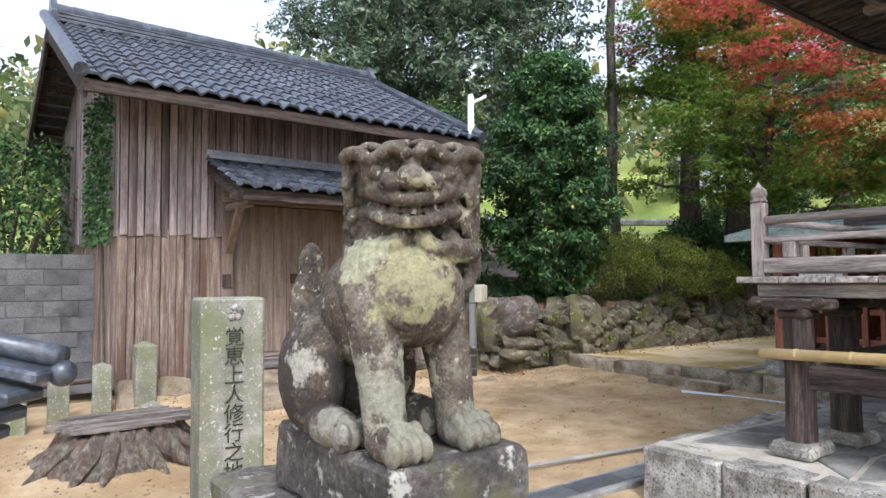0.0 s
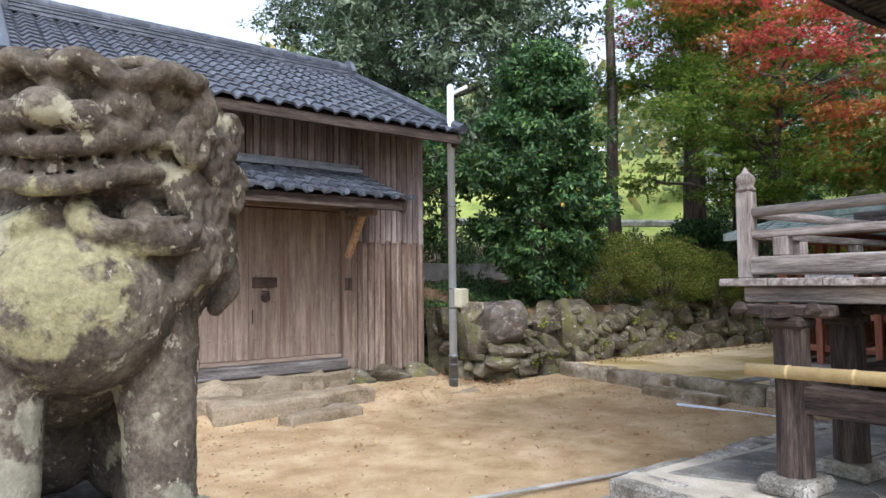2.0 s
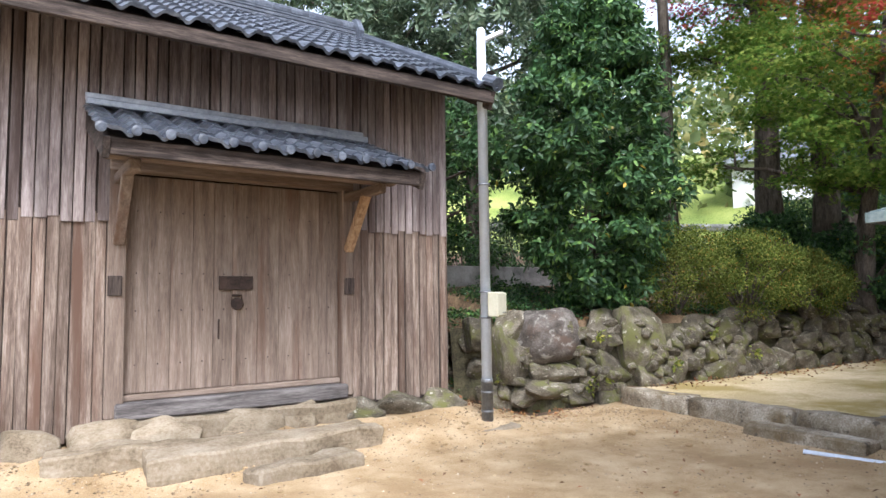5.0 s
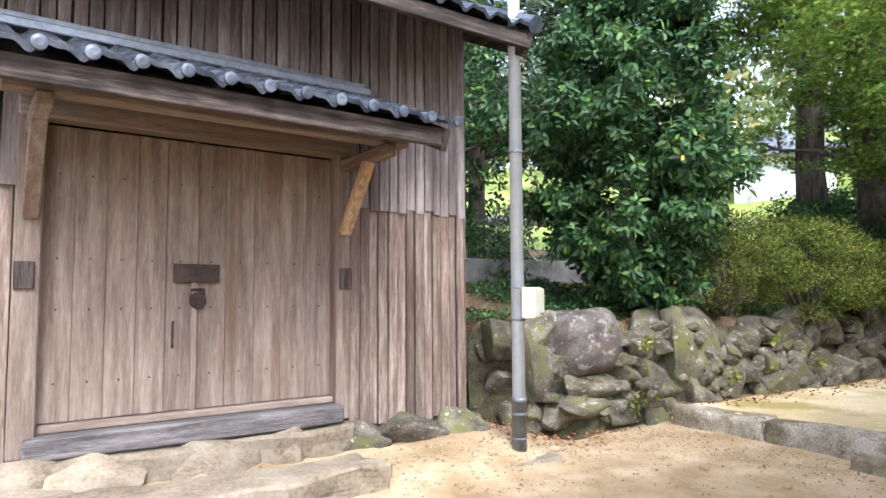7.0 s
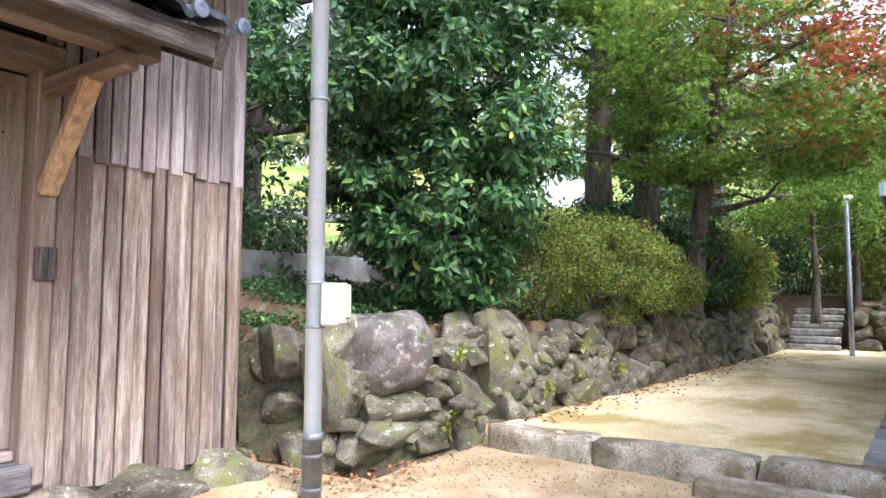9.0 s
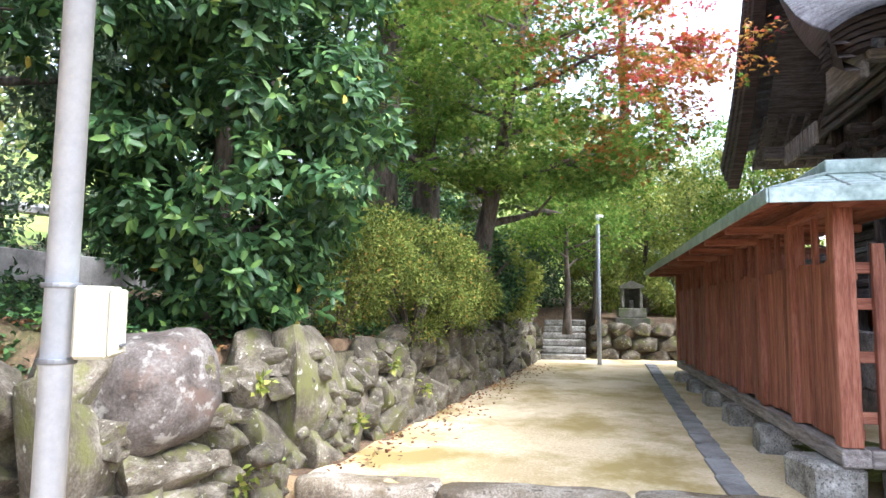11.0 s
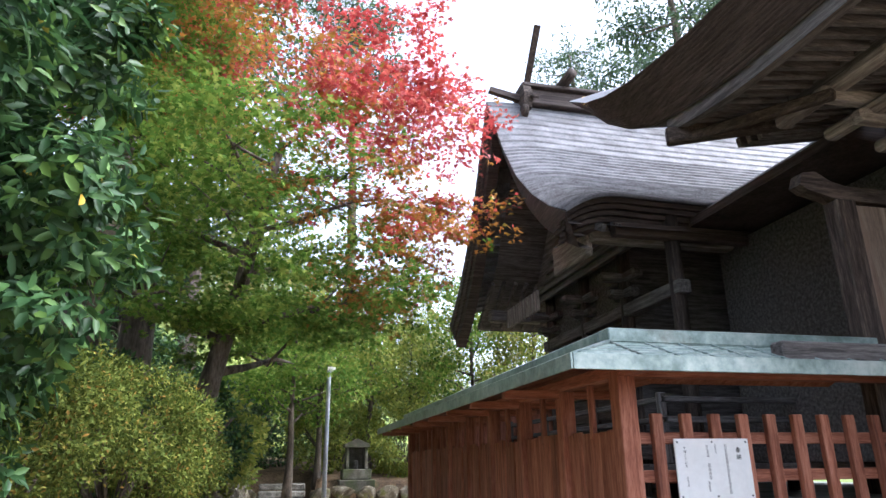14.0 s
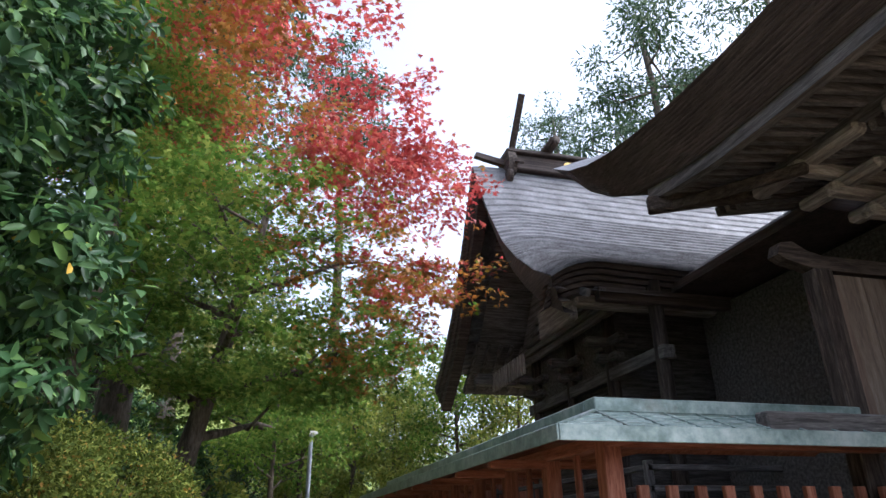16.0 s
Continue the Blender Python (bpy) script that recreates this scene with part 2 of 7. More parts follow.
concrete = surface("concrete", [(0.3, (0.19, 0.185, 0.175)), (0.5, (0.27, 0.265, 0.25)), (0.75, (0.36, 0.355, 0.34))], 3, 60, 0.92, 0.3, 0.004, vary=0.12, stains=(0.06, 0.06, 0.058), stain_scale=1.4, stain_at=(0.5, 0.7))
block_grey = surface("concrete_block_face", [(0.3, (0.07, 0.07, 0.072)), (0.5, (0.11, 0.11, 0.112)), (0.75, (0.165, 0.165, 0.166))], 2, 60, 0.92, 0.3, 0.004, vary=0.14, stains=(0.045, 0.045, 0.045), stain_scale=2.0, stain_at=(0.52, 0.66))
steel = surface("galvanised_steel", [(0.3, (0.50, 0.56, 0.64)), (0.7, (0.62, 0.68, 0.76))], 6, 40, 0.5, 0.1, 0.001, metal=0.0, vary=0.05, spots=(0.62, 0.66, 0.70), spot_scale=26)
dark_steel = surface("dark_steel", [(0.3, (0.10, 0.105, 0.11)), (0.7, (0.18, 0.185, 0.19))], 6, 40, 0.5, 0.1, 0.001, metal=0.4)
iron = surface("rusted_iron", [(0.3, (0.025, 0.018, 0.015)), (0.7, (0.07, 0.045, 0.035))], 8, 50, 0.75, 0.3, 0.002, metal=0.2)
cream_plastic = surface("cream_plastic", [(0.3, (0.44, 0.42, 0.31)), (0.7, (0.52, 0.50, 0.39))], 3, 30, 0.45, 0.05, 0.001, vary=0)
copper_green = surface("verdigris_copper", [(0.3, (0.15, 0.20, 0.18)), (0.5, (0.26, 0.325, 0.30)), (0.75, (0.44, 0.49, 0.46))], 2.5, 14, 0.3, 0.12, 0.003, metal=0.2, vary=0.12, stains=(0.12, 0.10, 0.075), stain_scale=1.5, stain_at=(0.56, 0.74))
bark_roof = surface("bark_shingle", [(0.3, (0.06, 0.058, 0.063)), (0.5, (0.12, 0.118, 0.128)), (0.75, (0.20, 0.198, 0.212))], 3, 40, 0.55, 0.4, 0.006, vary=0.16, spec=0.35)
bark_edge = surface("bark_edge", [(0.3, (0.03, 0.022, 0.02)), (0.5, (0.06, 0.045, 0.04)), (0.75, (0.11, 0.085, 0.078))], 3, 30, 0.75, 0.4, 0.006, stretch=(0.6, 0.6, 14), vary=0.1)
shrine_wood = grained("old_shrine_timber", [(0.3, (0.045, 0.04, 0.039)), (0.5, (0.10, 0.09, 0.086)), (0.75, (0.19, 0.175, 0.168))], 3, 16, 0.85, 0.4, 0.006, vary=0.2)
paint_white = surface("white_paint", [(0.3, (0.72, 0.72, 0.71)), (0.7, (0.8, 0.8, 0.79))], 3, 30, 0.5, 0.05, 0.001, vary=0)
ink = surface("black_ink", [(0.3, (0.02, 0.02, 0.02)), (0.7, (0.035, 0.035, 0.035))], 3, 30, 0.6, 0, vary=0)
bamboo_mat = surface("dry_bamboo", [(0.3, (0.42, 0.30, 0.13)), (0.7, (0.58, 0.45, 0.23))], 3, 20, 0.5, 0.1, 0.002, vary=0.05, stretch=(1, 1, 1))
bark_mat = surface("tree_bark", [(0.3, (0.035, 0.028, 0.022)), (0.5, (0.085, 0.068, 0.054)), (0.75, (0.16, 0.135, 0.11))], 4, 18, 0.95, 0.8, 0.02, vary=0.15, stretch=(2, 2, 0.5))
sand = surface("court_sand", [(0.3, (0.265, 0.18, 0.09)), (0.5, (0.39, 0.283, 0.16)), (0.72, (0.50, 0.388, 0.248))], 2.2, 110, 0.95, 1.0, 0.012, obj=False, vary=0, stains=(0.275, 0.185, 0.095), stain_scale=0.9, stain_at=(0.5, 0.66), spots=(0.23, 0.16, 0.09), spot_scale=26, spot_at=(0.62, 0.70))
moss_sand = surface("mossy_sand", [(0.3, (0.44, 0.34, 0.18)), (0.5, (0.60, 0.49, 0.30)), (0.72, (0.72, 0.62, 0.43))], 0.8, 45, 0.95, 0.5, 0.006, obj=False, vary=0, stains=(0.33, 0.25, 0.09), stain_scale=1.0, stain_at=(0.47, 0.62))
litter = surface("leaf_litter_soil", [(0.3, (0.05, 0.035, 0.022)), (0.5, (0.13, 0.085, 0.05)), (0.75, (0.28, 0.19, 0.11))], 1.5, 30, 0.95, 0.9, 0.03, obj=False, vary=0, stains=(0.07, 0.09, 0.025), stain_scale=0.8)
grass_mat = surface("field_grass", [(0.3, (0.10, 0.15, 0.03)), (0.5, (0.22, 0.27, 0.06)), (0.75, (0.36, 0.38, 0.12))], 0.25, 12, 0.95, 0.6, 0.05, obj=False, vary=0)


# ---- ground ----
def wall_line(x):
    """The foot of the dry stone wall: y over x."""
    return float(np.interp(x, (6.9, 7.4, 8.36, 9.05, 9.8, 11.0, 17.8, 30), (8.6, 8.1, 7.9, 7.62, 7.55, 7.42, 6.80, 6.0)))


def ground_height(x, y):
    wob = 0.03 * noise.noise(Vector((x * 0.35, y * 0.35, 0.2))) + 0.014 * noise.noise(Vector((x * 1.7, y * 1.7, 4.2)))
    z = wob
    if -2 < x < 8.7 and 1.5 < y < 9:
        z += 0.010 * noise.noise(Vector((x * 5.1, y * 5.1, 1.2)))
    # trodden earth banked against the storehouse foot
    if 1.2 < x < 7.4 and 6.9 < y < 8.9:
        bank = max(0.0, min(1.0, (y - 7.25) / 0.8)) * min(1.0, max(0, (x - 1.2) / 1.0)) * min(1.0, max(0, (7.4 - x) / 0.7))
        z += bank * (0.20 + 0.04 * noise.noise(Vector((x * 2.3, y * 3.1, 7.7))) + 0.05 * noise.noise(Vector((x * 6, y * 6, 2.2))))
    z += 0.08 * max(0.0, min(1.0, (x - 7.7) / 0.9)) * (3.2 < y < 8.2) * (x < 8.74)
    # low mound round the old stump
    hump = max(0.0, 1 - math.hypot((x - 1.55) / 1.5, (y - 6.15) / 1.1))
    z += hump * (0.16 + 0.10 * noise.noise(Vector((x * 4, y * 4, 9.1))))
    if x > 8.74 and y < wall_line(max(x, 6.9)) + 0.38:
        z = 0.25 + 0.013 * min(x - 8.74, 12) + 0.4 * wob
        if y < 2.2:
            z = 0.3 + 0.3 * wob
    if x > 6.75 and y > wall_line(x) + 0.38:
        back = y - wall_line(x) - 0.38
        z = 1.1 + min(0.16 * back, 0.5) + 2 * wob if x > 7.9 else 0.25 + 0.85 * max(0, min(1, (x - 6.9) / 0.6)) * min(1, back / 0.8) + wob
    if x > (20.1 if 5.6 < y < 7.1 else 19.2) and y > 2:
        z = max(z, 1.2 + 0.1 * (x - 19.2) + wob)
    far = math.hypot(x - 6, y - 6)
    if y > 11 and x > -40:
        z = max(z, 1.3 + 0.075 * (y - 11) + wob)
    if far > 13 and y > 9:
        z += 0.17 * (min(far, 40) - 13) * max(0.0, min(1.0, (x - 9) / 6))
    if far > 24:
        z += 0.13 * (min(far, 160) - 24) * max(0.0, min(1.0, (x + y * 1.2 + 10) / 50))
    return z


def ground_sheet():
    near = lambda lo, hi, step: list(np.arange(lo, hi, step))
    xs = [-900, -400, -180, -90, -50, -30, -20, -14] + near(-10, -1, 0.8) + near(-1, 8.6, 0.11) + [8.71, 8.76] + near(8.9, 20, 0.22) + near(20, 40, 1.0) + [44, 50, 60, 75, 95, 130, 190, 300, 600, 1000]
    ys = [-900, -400, -180, -90, -50, -30, -20, -14] + near(-10, -1, 0.8) + near(-1, 8.6, 0.11) + near(8.6, 13, 0.22) + near(13, 40, 1.0) + [44, 50, 60, 75, 95, 130, 190, 300, 600, 1000]
    verts = [(x, y, ground_height(x, y)) for y in ys for x in xs]
    w = len(xs)
    faces, which = [], []
    for j in range(len(ys) - 1):
        for i in range(w - 1):
            faces.append((j * w + i, j * w + i + 1, (j + 1) * w + i + 1, (j + 1) * w + i))
            x, y = (xs[i] + xs[i + 1]) / 2, (ys[j] + ys[j + 1]) / 2
            if (x > 6.7 and y > wall_line(x) + 0.0) or y > 9.4 or x > 19.1:
                which.append(3 if math.hypot(x - 6, y - 6) > 19 else 2)
            else:
                which.append(1 if x > 8.74 else 0)
    me = bpy.data.meshes.new("ground")
    me.from_pydata(verts, [], faces)
    me.polygons.foreach_set("material_index", which)
    me.shade_smooth()
    ob = link_mesh("ground", me, [sand, moss_sand, litter, grass_mat])
    return tagged(ob, "yellow sandy court with mossy path, leaf litter bank and grass", "ground", kind="structure")


ground_sheet()

# ---- storehouse with weathered board walls ----
BARN = pose(4.07, 8.27, 0, 0, 0, 1.5)
X0, X1, DEEP, EAVE, RIDGE = -2.27, 2.40, 4.4, 3.62, 5.18
barn = thing("storehouse", "old storehouse clad in weathered boards under a tiled roof", "storehouse", BARN, kind="")


def board_mesh(width, height, material):
    bm = box(0, -0.022, 0, width, 0, height, 0.004)
    me = bpy.data.meshes.new("board")
    bm.to_mesh(me)
    bm.free()
    me.materials.append(material)
    return me


def clad(parent, x0, x1, z0, z1, y, material, width=0.092, turn=None, ragged=0.05):
    """Boards side by side, each hung a little differently."""
    count = max(1, round((x1 - x0) / width))
    w = (x1 - x0) / count
    cuts = [board_mesh(w - gap, z1 - z0, material) for gap in (0.003, 0.007, 0.012, 0.018)]
    for k in range(count):
        ob = new("board", rnd.choice(cuts))
        ob.parent = parent
        ob.matrix_basis = (turn or Matrix()) @ pose(x0 + k * w, y - rnd.uniform(0, 0.02), z0 + rnd.uniform(-ragged, 0.01), 0, rnd.uniform(-0.25, 0.25), rnd.uniform(-1.5, 1.5))


# the shell behind the boards
shell = part("wall", box(X0 + 0.02, 0.01, 0.3, -1.0, 0.11, 4.1, 0), timber_dark, barn)
part("wall", box(1.12, 0.01, 0.3, X1 - 0.02, 0.11, 4.1, 0), timber_dark, barn)
part("wall", box(-1.0, 0.01, 2.62, 1.12, 0.11, 4.1, 0), timber_dark, barn)
part("wall", box(X0 + 0.02, 0.11, 0.3, X0 + 0.12, DEEP, 4.1, 0), timber_dark, barn)
part("wall", box(X1 - 0.12, 0.11, 0.3, X1 - 0.02, DEEP, 4.1, 0), timber_dark, barn)
part("wall", box(X0 + 0.12, DEEP - 0.1, 0.3, X1 - 0.12, DEEP, 4.1, 0), timber_dark, barn)
gable = [(0.1, 4.1), (DEEP - 0.1, 4.1), (DEEP / 2, 5.05)]
part("gable_wall", prism(gable, X0 + 0.03, X0 + 0.12, "x"), timber_dark, barn)
part("gable_wall", prism(gable, X1 - 0.12, X1 - 0.03, "x"), timber_dark, barn)
clad(barn, X0, -1.0, 2.10, 3.95, 0, board_grey)
clad(barn, 1.12, X1, 2.14, 3.95, 0, board_grey)
clad(barn, -1.0, 1.12, 2.85, 3.95, 0, board_grey)
clad(barn, X0, -1.0, 0.30, 2.16, 0.02, board_lower)
clad(barn, 1.12, X1, 0.34, 2.18, 0.02, board_lower)
side = Matrix.Translation((X0, 0, 0)) @ pose(0, 0, 0, 0, 0, -90)
clad(barn, -DEEP, 0, 2.1, 4.0, 0, board_grey, 0.13, turn=side)
clad(barn, -DEEP, 0, 0.3, 2.16, 0.02, board_lower, 0.13, turn=side)
for k in range(12):
    y0 = DEEP * k / 12
    top = 4.05 + 0.95 * (1 - abs((k + 0.5) / 6 - 1))
    part("board", box(X0 - 0.02, y0, 3.9, X0 + 0.005, y0 + DEEP / 12 - 0.005, top, 0.003), board_grey, barn)
sideR = Matrix.Translation((X1, 0, 0)) @ pose(0, 0, 0, 0, 0, 90)
clad(barn, 0, DEEP, 2.1, 4.0, 0, board_grey, 0.16, turn=sideR)
clad(barn, 0, DEEP, 0.3, 2.16, 0.02, board_lower, 0.16, turn=sideR)
# door leaves
DB, DT = 0.60, 2.52
for x0, x1 in ((-0.95, 0.0), (0.012, 1.08)):
    leaf = part("door", box(x0, 0.10, DB, x1, 0.135, DT, 0.003), board_brown, barn, "closed plank door leaf")
    w = (x1 - x0) / 5
    me = board_mesh(w - 0.002, DT - DB - 0.01, board_brown)
    for k in range(5):
        ob = new("plank", me)
        ob.parent = leaf
        ob.matrix_basis = pose(x0 + k * w, 0.098 - rnd.uniform(0, 0.003), DB + 0.005)
    for z in (DB + 0.25, DB + 0.72, DB + 1.05, DB + 1.6):
        for k in range(5):
            bm = bmesh.new()
            bmesh.ops.create_uvsphere(bm, u_segments=6, v_segments=4, radius=0.007)
            bmesh.ops.translate(bm, vec=(x0 + (k + 0.5) * w, 0.07, z), verts=bm.verts)
            part("nail", bm, iron, leaf)
part("cover_strip", box(-0.022, 0.045, DB, 0.022, 0.075, DT, 0.006), board_brown, barn)
part("lock_plate", box(-0.15, 0.03, 1.50, 0.17, 0.05, 1.63, 0.004), iron, barn, "rusted iron lock plate")
pad = lathe([(0.055, 0), (0.06, 0.012), (0.055, 0.024), (0.02, 0.03)], 14)
bmesh.ops.transform(pad, matrix=pose(0.02, 0.05, 1.37, 90), verts=pad.verts)
part("padlock", pad, iron, barn, "round iron padlock")
part("hasp", tube([(-0.03, 0.035, 1.40), (-0.03, 0.03, 1.45), (0.06, 0.03, 1.45), (0.06, 0.035, 1.40)], [0.01] * 4, 8), iron, barn)
part("door_handle", tube([(-0.14, 0.06, 1.22), (-0.15, 0.03, 1.21), (-0.15, 0.03, 1.06), (-0.14, 0.06, 1.05)], [0.009] * 4, 8), iron, barn, "thin iron pull")
part("jamb", box(-1.1, -0.04, 0.42, -0.95, 0.12, 2.66, 0.01), board_brown, barn)
part("jamb", box(1.08, -0.04, 0.42, 1.2, 0.12, 2.66, 0.01), board_brown, barn)
part("lintel", box(-1.1, -0.06, 2.53, 1.2, 0.1, 2.68, 0.01), board_brown, barn)
part("threshold", box(-1.02, -0.10, 0.40, 1.12, 0.13, 0.545, 0.015), shrine_wood, barn, "worn split threshold beam")
part("threshold", box(-0.95, 0.02, 0.548, 1.08, 0.1, 0.60, 0.008), board_brown, barn)
for x in (-1.04, 1.15):
    part("bracket_plate", box(x - 0.055, -0.06, 1.45, x + 0.055, -0.04, 1.62, 0.004), timber_dark, barn)


# roof of clay tiles
def tile_mesh(w, d):
    """One pantile: an S-shaped sheet with a thick lower lip, lying along +y up the slope."""
    bm = bmesh.new()
    n = 10
    prof = [(w * k / n, 0.022 * math.sin(2 * math.pi * (k / n) - 0.6) + 0.012 * math.sin(4 * math.pi * k / n)) for k in range(n + 1)]
    rows = []
    for y, lift in ((0.0, 0.03), (0.0, 0.0), (d, -0.005)):
        rows.append([bm.verts.new((x, y, z + (0.03 if y == 0 else 0.004) - (0.028 if lift == 0.0 and y == 0 else 0))) for x, z in prof])
    lip, low, high = rows
    for k in range(n):
        bm.faces.new((low[k], low[k + 1], lip[k + 1], lip[k]))
        bm.faces.new((lip[k], lip[k + 1], high[k + 1], high[k]))
    me = bpy.data.meshes.new("roof_tile")
    bm.to_mesh(me)
    bm.free()
    me.shade_smooth()
    me.set_sharp_from_angle(angle=radians(50))
    me.materials.append(kawara)
    return me


def lay_tiles(parent, x0, x1, foot, head, z0, z1, cols, rows):
    """Courses of tiles up a slope from (foot, z0) to (head, z1)."""
    run = math.hypot(head - foot, z1 - z0)
    ang = math.degrees(math.atan2(z1 - z0, abs(head - foot)))
    w, d = (x1 - x0) / cols, run / rows
    me = tile_mesh(w, d + 0.03)
    for r in range(rows):
        for c in range(cols):
            f = r / rows
            ob = new("roof_tile", me)
            ob.parent = parent
            flip = 1 if head > foot else -1
            ob.matrix_basis = pose(x0 + (c if flip > 0 else c + 1) * w, foot + (head - foot) * f, z0 + (z1 - z0) * f + 0.012, ang if flip > 0 else ang, rnd.uniform(-0.6, 0.6), (0 if flip > 0 else 180) + rnd.uniform(-0.6, 0.6))


EY = -0.88
RY = DEEP / 2
RX0, RX1 = X0 - 0.52, X1 + 0.03
roof = part("roof", prism([(EY, EAVE - 0.04), (RY, RIDGE - 0.04), (DEEP + 0.88, EAVE - 0.04), (DEEP + 0.88, EAVE - 0.09), (RY, RIDGE - 0.11), (EY, EAVE - 0.09)], RX0, RX1, "x"), timber_dark, barn)
lay_tiles(roof, RX0 - 0.03, RX1 + 0.03, EY - 0.06, RY, EAVE - 0.03, RIDGE, 22, 13)
back = bmesh.new()
for r in range(13):
    y0, y1 = DEEP + 0.94 - (DEEP + 0.94 - RY) * r / 13, DEEP + 0.94 - (DEEP + 0.94 - RY) * (r + 1) / 13
    z0, z1 = EAVE - 0.03 + (RIDGE - EAVE) * r / 13, EAVE - 0.03 + (RIDGE - EAVE) * (r + 1) / 13
    add_box(back, RX0, min(y0, y1), z0, RX1, max(y0, y1), z1 + 0.02, 0)
tagged(part("back_tiles", back, kawara, roof), kind="stuff")
part("fascia", box(RX0, EY - 0.02, EAVE - 0.17, RX1, EY + 0.03, EAVE - 0.05, 0.006), timber_dark, roof)
for z in (0, 1, 2):
    part("ridge_course", box(RX0 + 0.05, RY - 0.10 + 0.015 * z, RIDGE - 0.02 + 0.06 * z, RX1 - 0.05, RY + 0.10 - 0.015 * z, RIDGE + 0.035 + 0.06 * z, 0.012), kawara, roof)
for k in range(20):
    xx = RX0 + 0.05 + (RX1 - RX0 - 0.1) * k / 20
    part("ridge_tile", tube([(xx, RY, RIDGE + 0.17), (xx + 0.29, RY, RIDGE + 0.17)], [0.085, 0.078], 12), kawara, roof)
for xx in (RX0 + 0.02, RX1 - 0.1):
    part("ridge_end_tile", prism([(-0.17, -0.05), (0.17, -0.05), (0.2, 0.08), (0.13, 0.2), (0.05, 0.3), (-0.05, 0.3), (-0.13, 0.2), (-0.2, 0.08)], xx, xx + 0.08, "x"), kawara, roof).matrix_basis = Matrix.Translation((0, RY, RIDGE))
for xx in (RX0 - 0.01, RX1 - 0.04):
    part("bargeboard", beam((xx + 0.025, EY, EAVE - 0.14), (xx + 0.025, RY, RIDGE - 0.16), 0.05, 0.2), timber_dark, roof)
    part("bargeboard", beam((xx + 0.025, DEEP + 0.88, EAVE - 0.14), (xx + 0.025, RY, RIDGE - 0.16), 0.05, 0.2), timber_dark, roof)
for xx in (RX0 - 0.03, RX1 + 0.03):
    part("verge_tile", tube([(xx, EY - 0.05, EAVE + 0.03), (xx, RY, RIDGE + 0.06)], [0.075, 0.075], 10), kawara, roof)
    part("purlin", box(min(xx, 0), RY - 0.08, RIDGE - 0.36, 0, RY + 0.08, RIDGE - 0.2, 0.01) if xx < 0 else box(0, RY - 0.08, RIDGE - 0.36, xx, RY + 0.08, RIDGE - 0.2, 0.01), timber_dark, roof)
    for yy, zz in ((0.05, 3.9), (DEEP - 0.05, 3.9)):
        part("purlin", box(min(xx, 0) + (0.05 if xx < 0 else 0), yy - 0.07, zz - 0.06, max(xx, 0) - (0.05 if xx > 0 else 0), yy + 0.07, zz + 0.08, 0.01), timber_dark, roof)
for k in range(16):
    xx = RX0 + 0.15 + (RX1 - RX0 - 0.3) * k / 15
    part("rafter", beam((xx, EY + 0.03, EAVE - 0.13), (xx, 0.3, EAVE - 0.13 + (RIDGE - EAVE) * (0.3 - EY) / (RY - EY)), 0.05, 0.07), timber_dark, roof)

# tiled canopy over the door
CX0, CX1, CY = -1.32, 1.42, -1.14
canopy = part("canopy", prism([(CY + 0.02, 2.56), (0.0, 3.02), (0.0, 2.97), (CY + 0.02, 2.51)], CX0 + 0.03, CX1 - 0.03, "x"), timber_dark, barn, "small tiled pent roof above the doors")
lay_tiles(canopy, CX0, CX1, CY - 0.05, -0.02, 2.575, 3.04, 12, 5)
for k in range(13):
    xx = CX0 + (CX1 - CX0) * k / 12 + 0.01
    disc = lathe([(0.034, 0), (0.038, 0.008), (0.038, 0.03), (0.02, 0.034)], 12)
    bmesh.ops.transform(disc, matrix=pose(xx, CY - 0.04, 2.61, 90), verts=disc.verts)
    part("round_eave_tile", disc, kawara, canopy)
part("flashing", box(CX0 + 0.02, -0.16, 3.04, CX1 - 0.1, -0.02, 3.10, 0.008), tin_sheet, canopy, "folded grey metal flashing")
part("flashing", box(CX0 + 0.02, -0.05, 3.10, CX1 - 0.1, -0.025, 3.17, 0.004), tin_sheet, canopy)
part("eave_board", box(CX0 + 0.05, CY + 0.02, 2.44, CX1 - 0.05, CY + 0.06, 2.54, 0.006), timber_dark, canopy)
part("eave_beam", box(CX0 + 0.1, -0.74, 2.50, CX1 - 0.1, -0.62, 2.62, 0.01), board_brown, canopy)
for xx in (CX0 + 0.03, CX1 - 0.08):
    part("bargeboard", beam((xx + 0.025, CY, 2.48), (xx + 0.025, 0, 2.95), 0.05, 0.16), timber_dark, canopy)
for k in range(9):
    xx = CX0 + 0.2 + (CX1 - CX0 - 0.4) * k / 8
    part("rafter", beam((xx, CY + 0.05, 2.50), (xx, 0, 2.95), 0.045, 0.06), board_brown, canopy)
for xx in (-1.02, 1.14):
    part("arm", box(xx - 0.045, -0.78, 2.41, xx + 0.045, 0, 2.497, 0.01), board_brown, canopy)
    part("brace", beam((xx, -0.46, 2.44), (xx, -0.05, 1.90), 0.065, 0.09, up=(1, 0, 0)), timber_warm if xx > 0 else board_brown, canopy)

# foundation stones
rocks = [rock_mesh(s, field_stone, 0.6 + 0.1 * (s % 3)) for s in range(10)]
sandrocks = [rock_mesh(20 + s, sand_stone, 0.85) for s in range(4)]


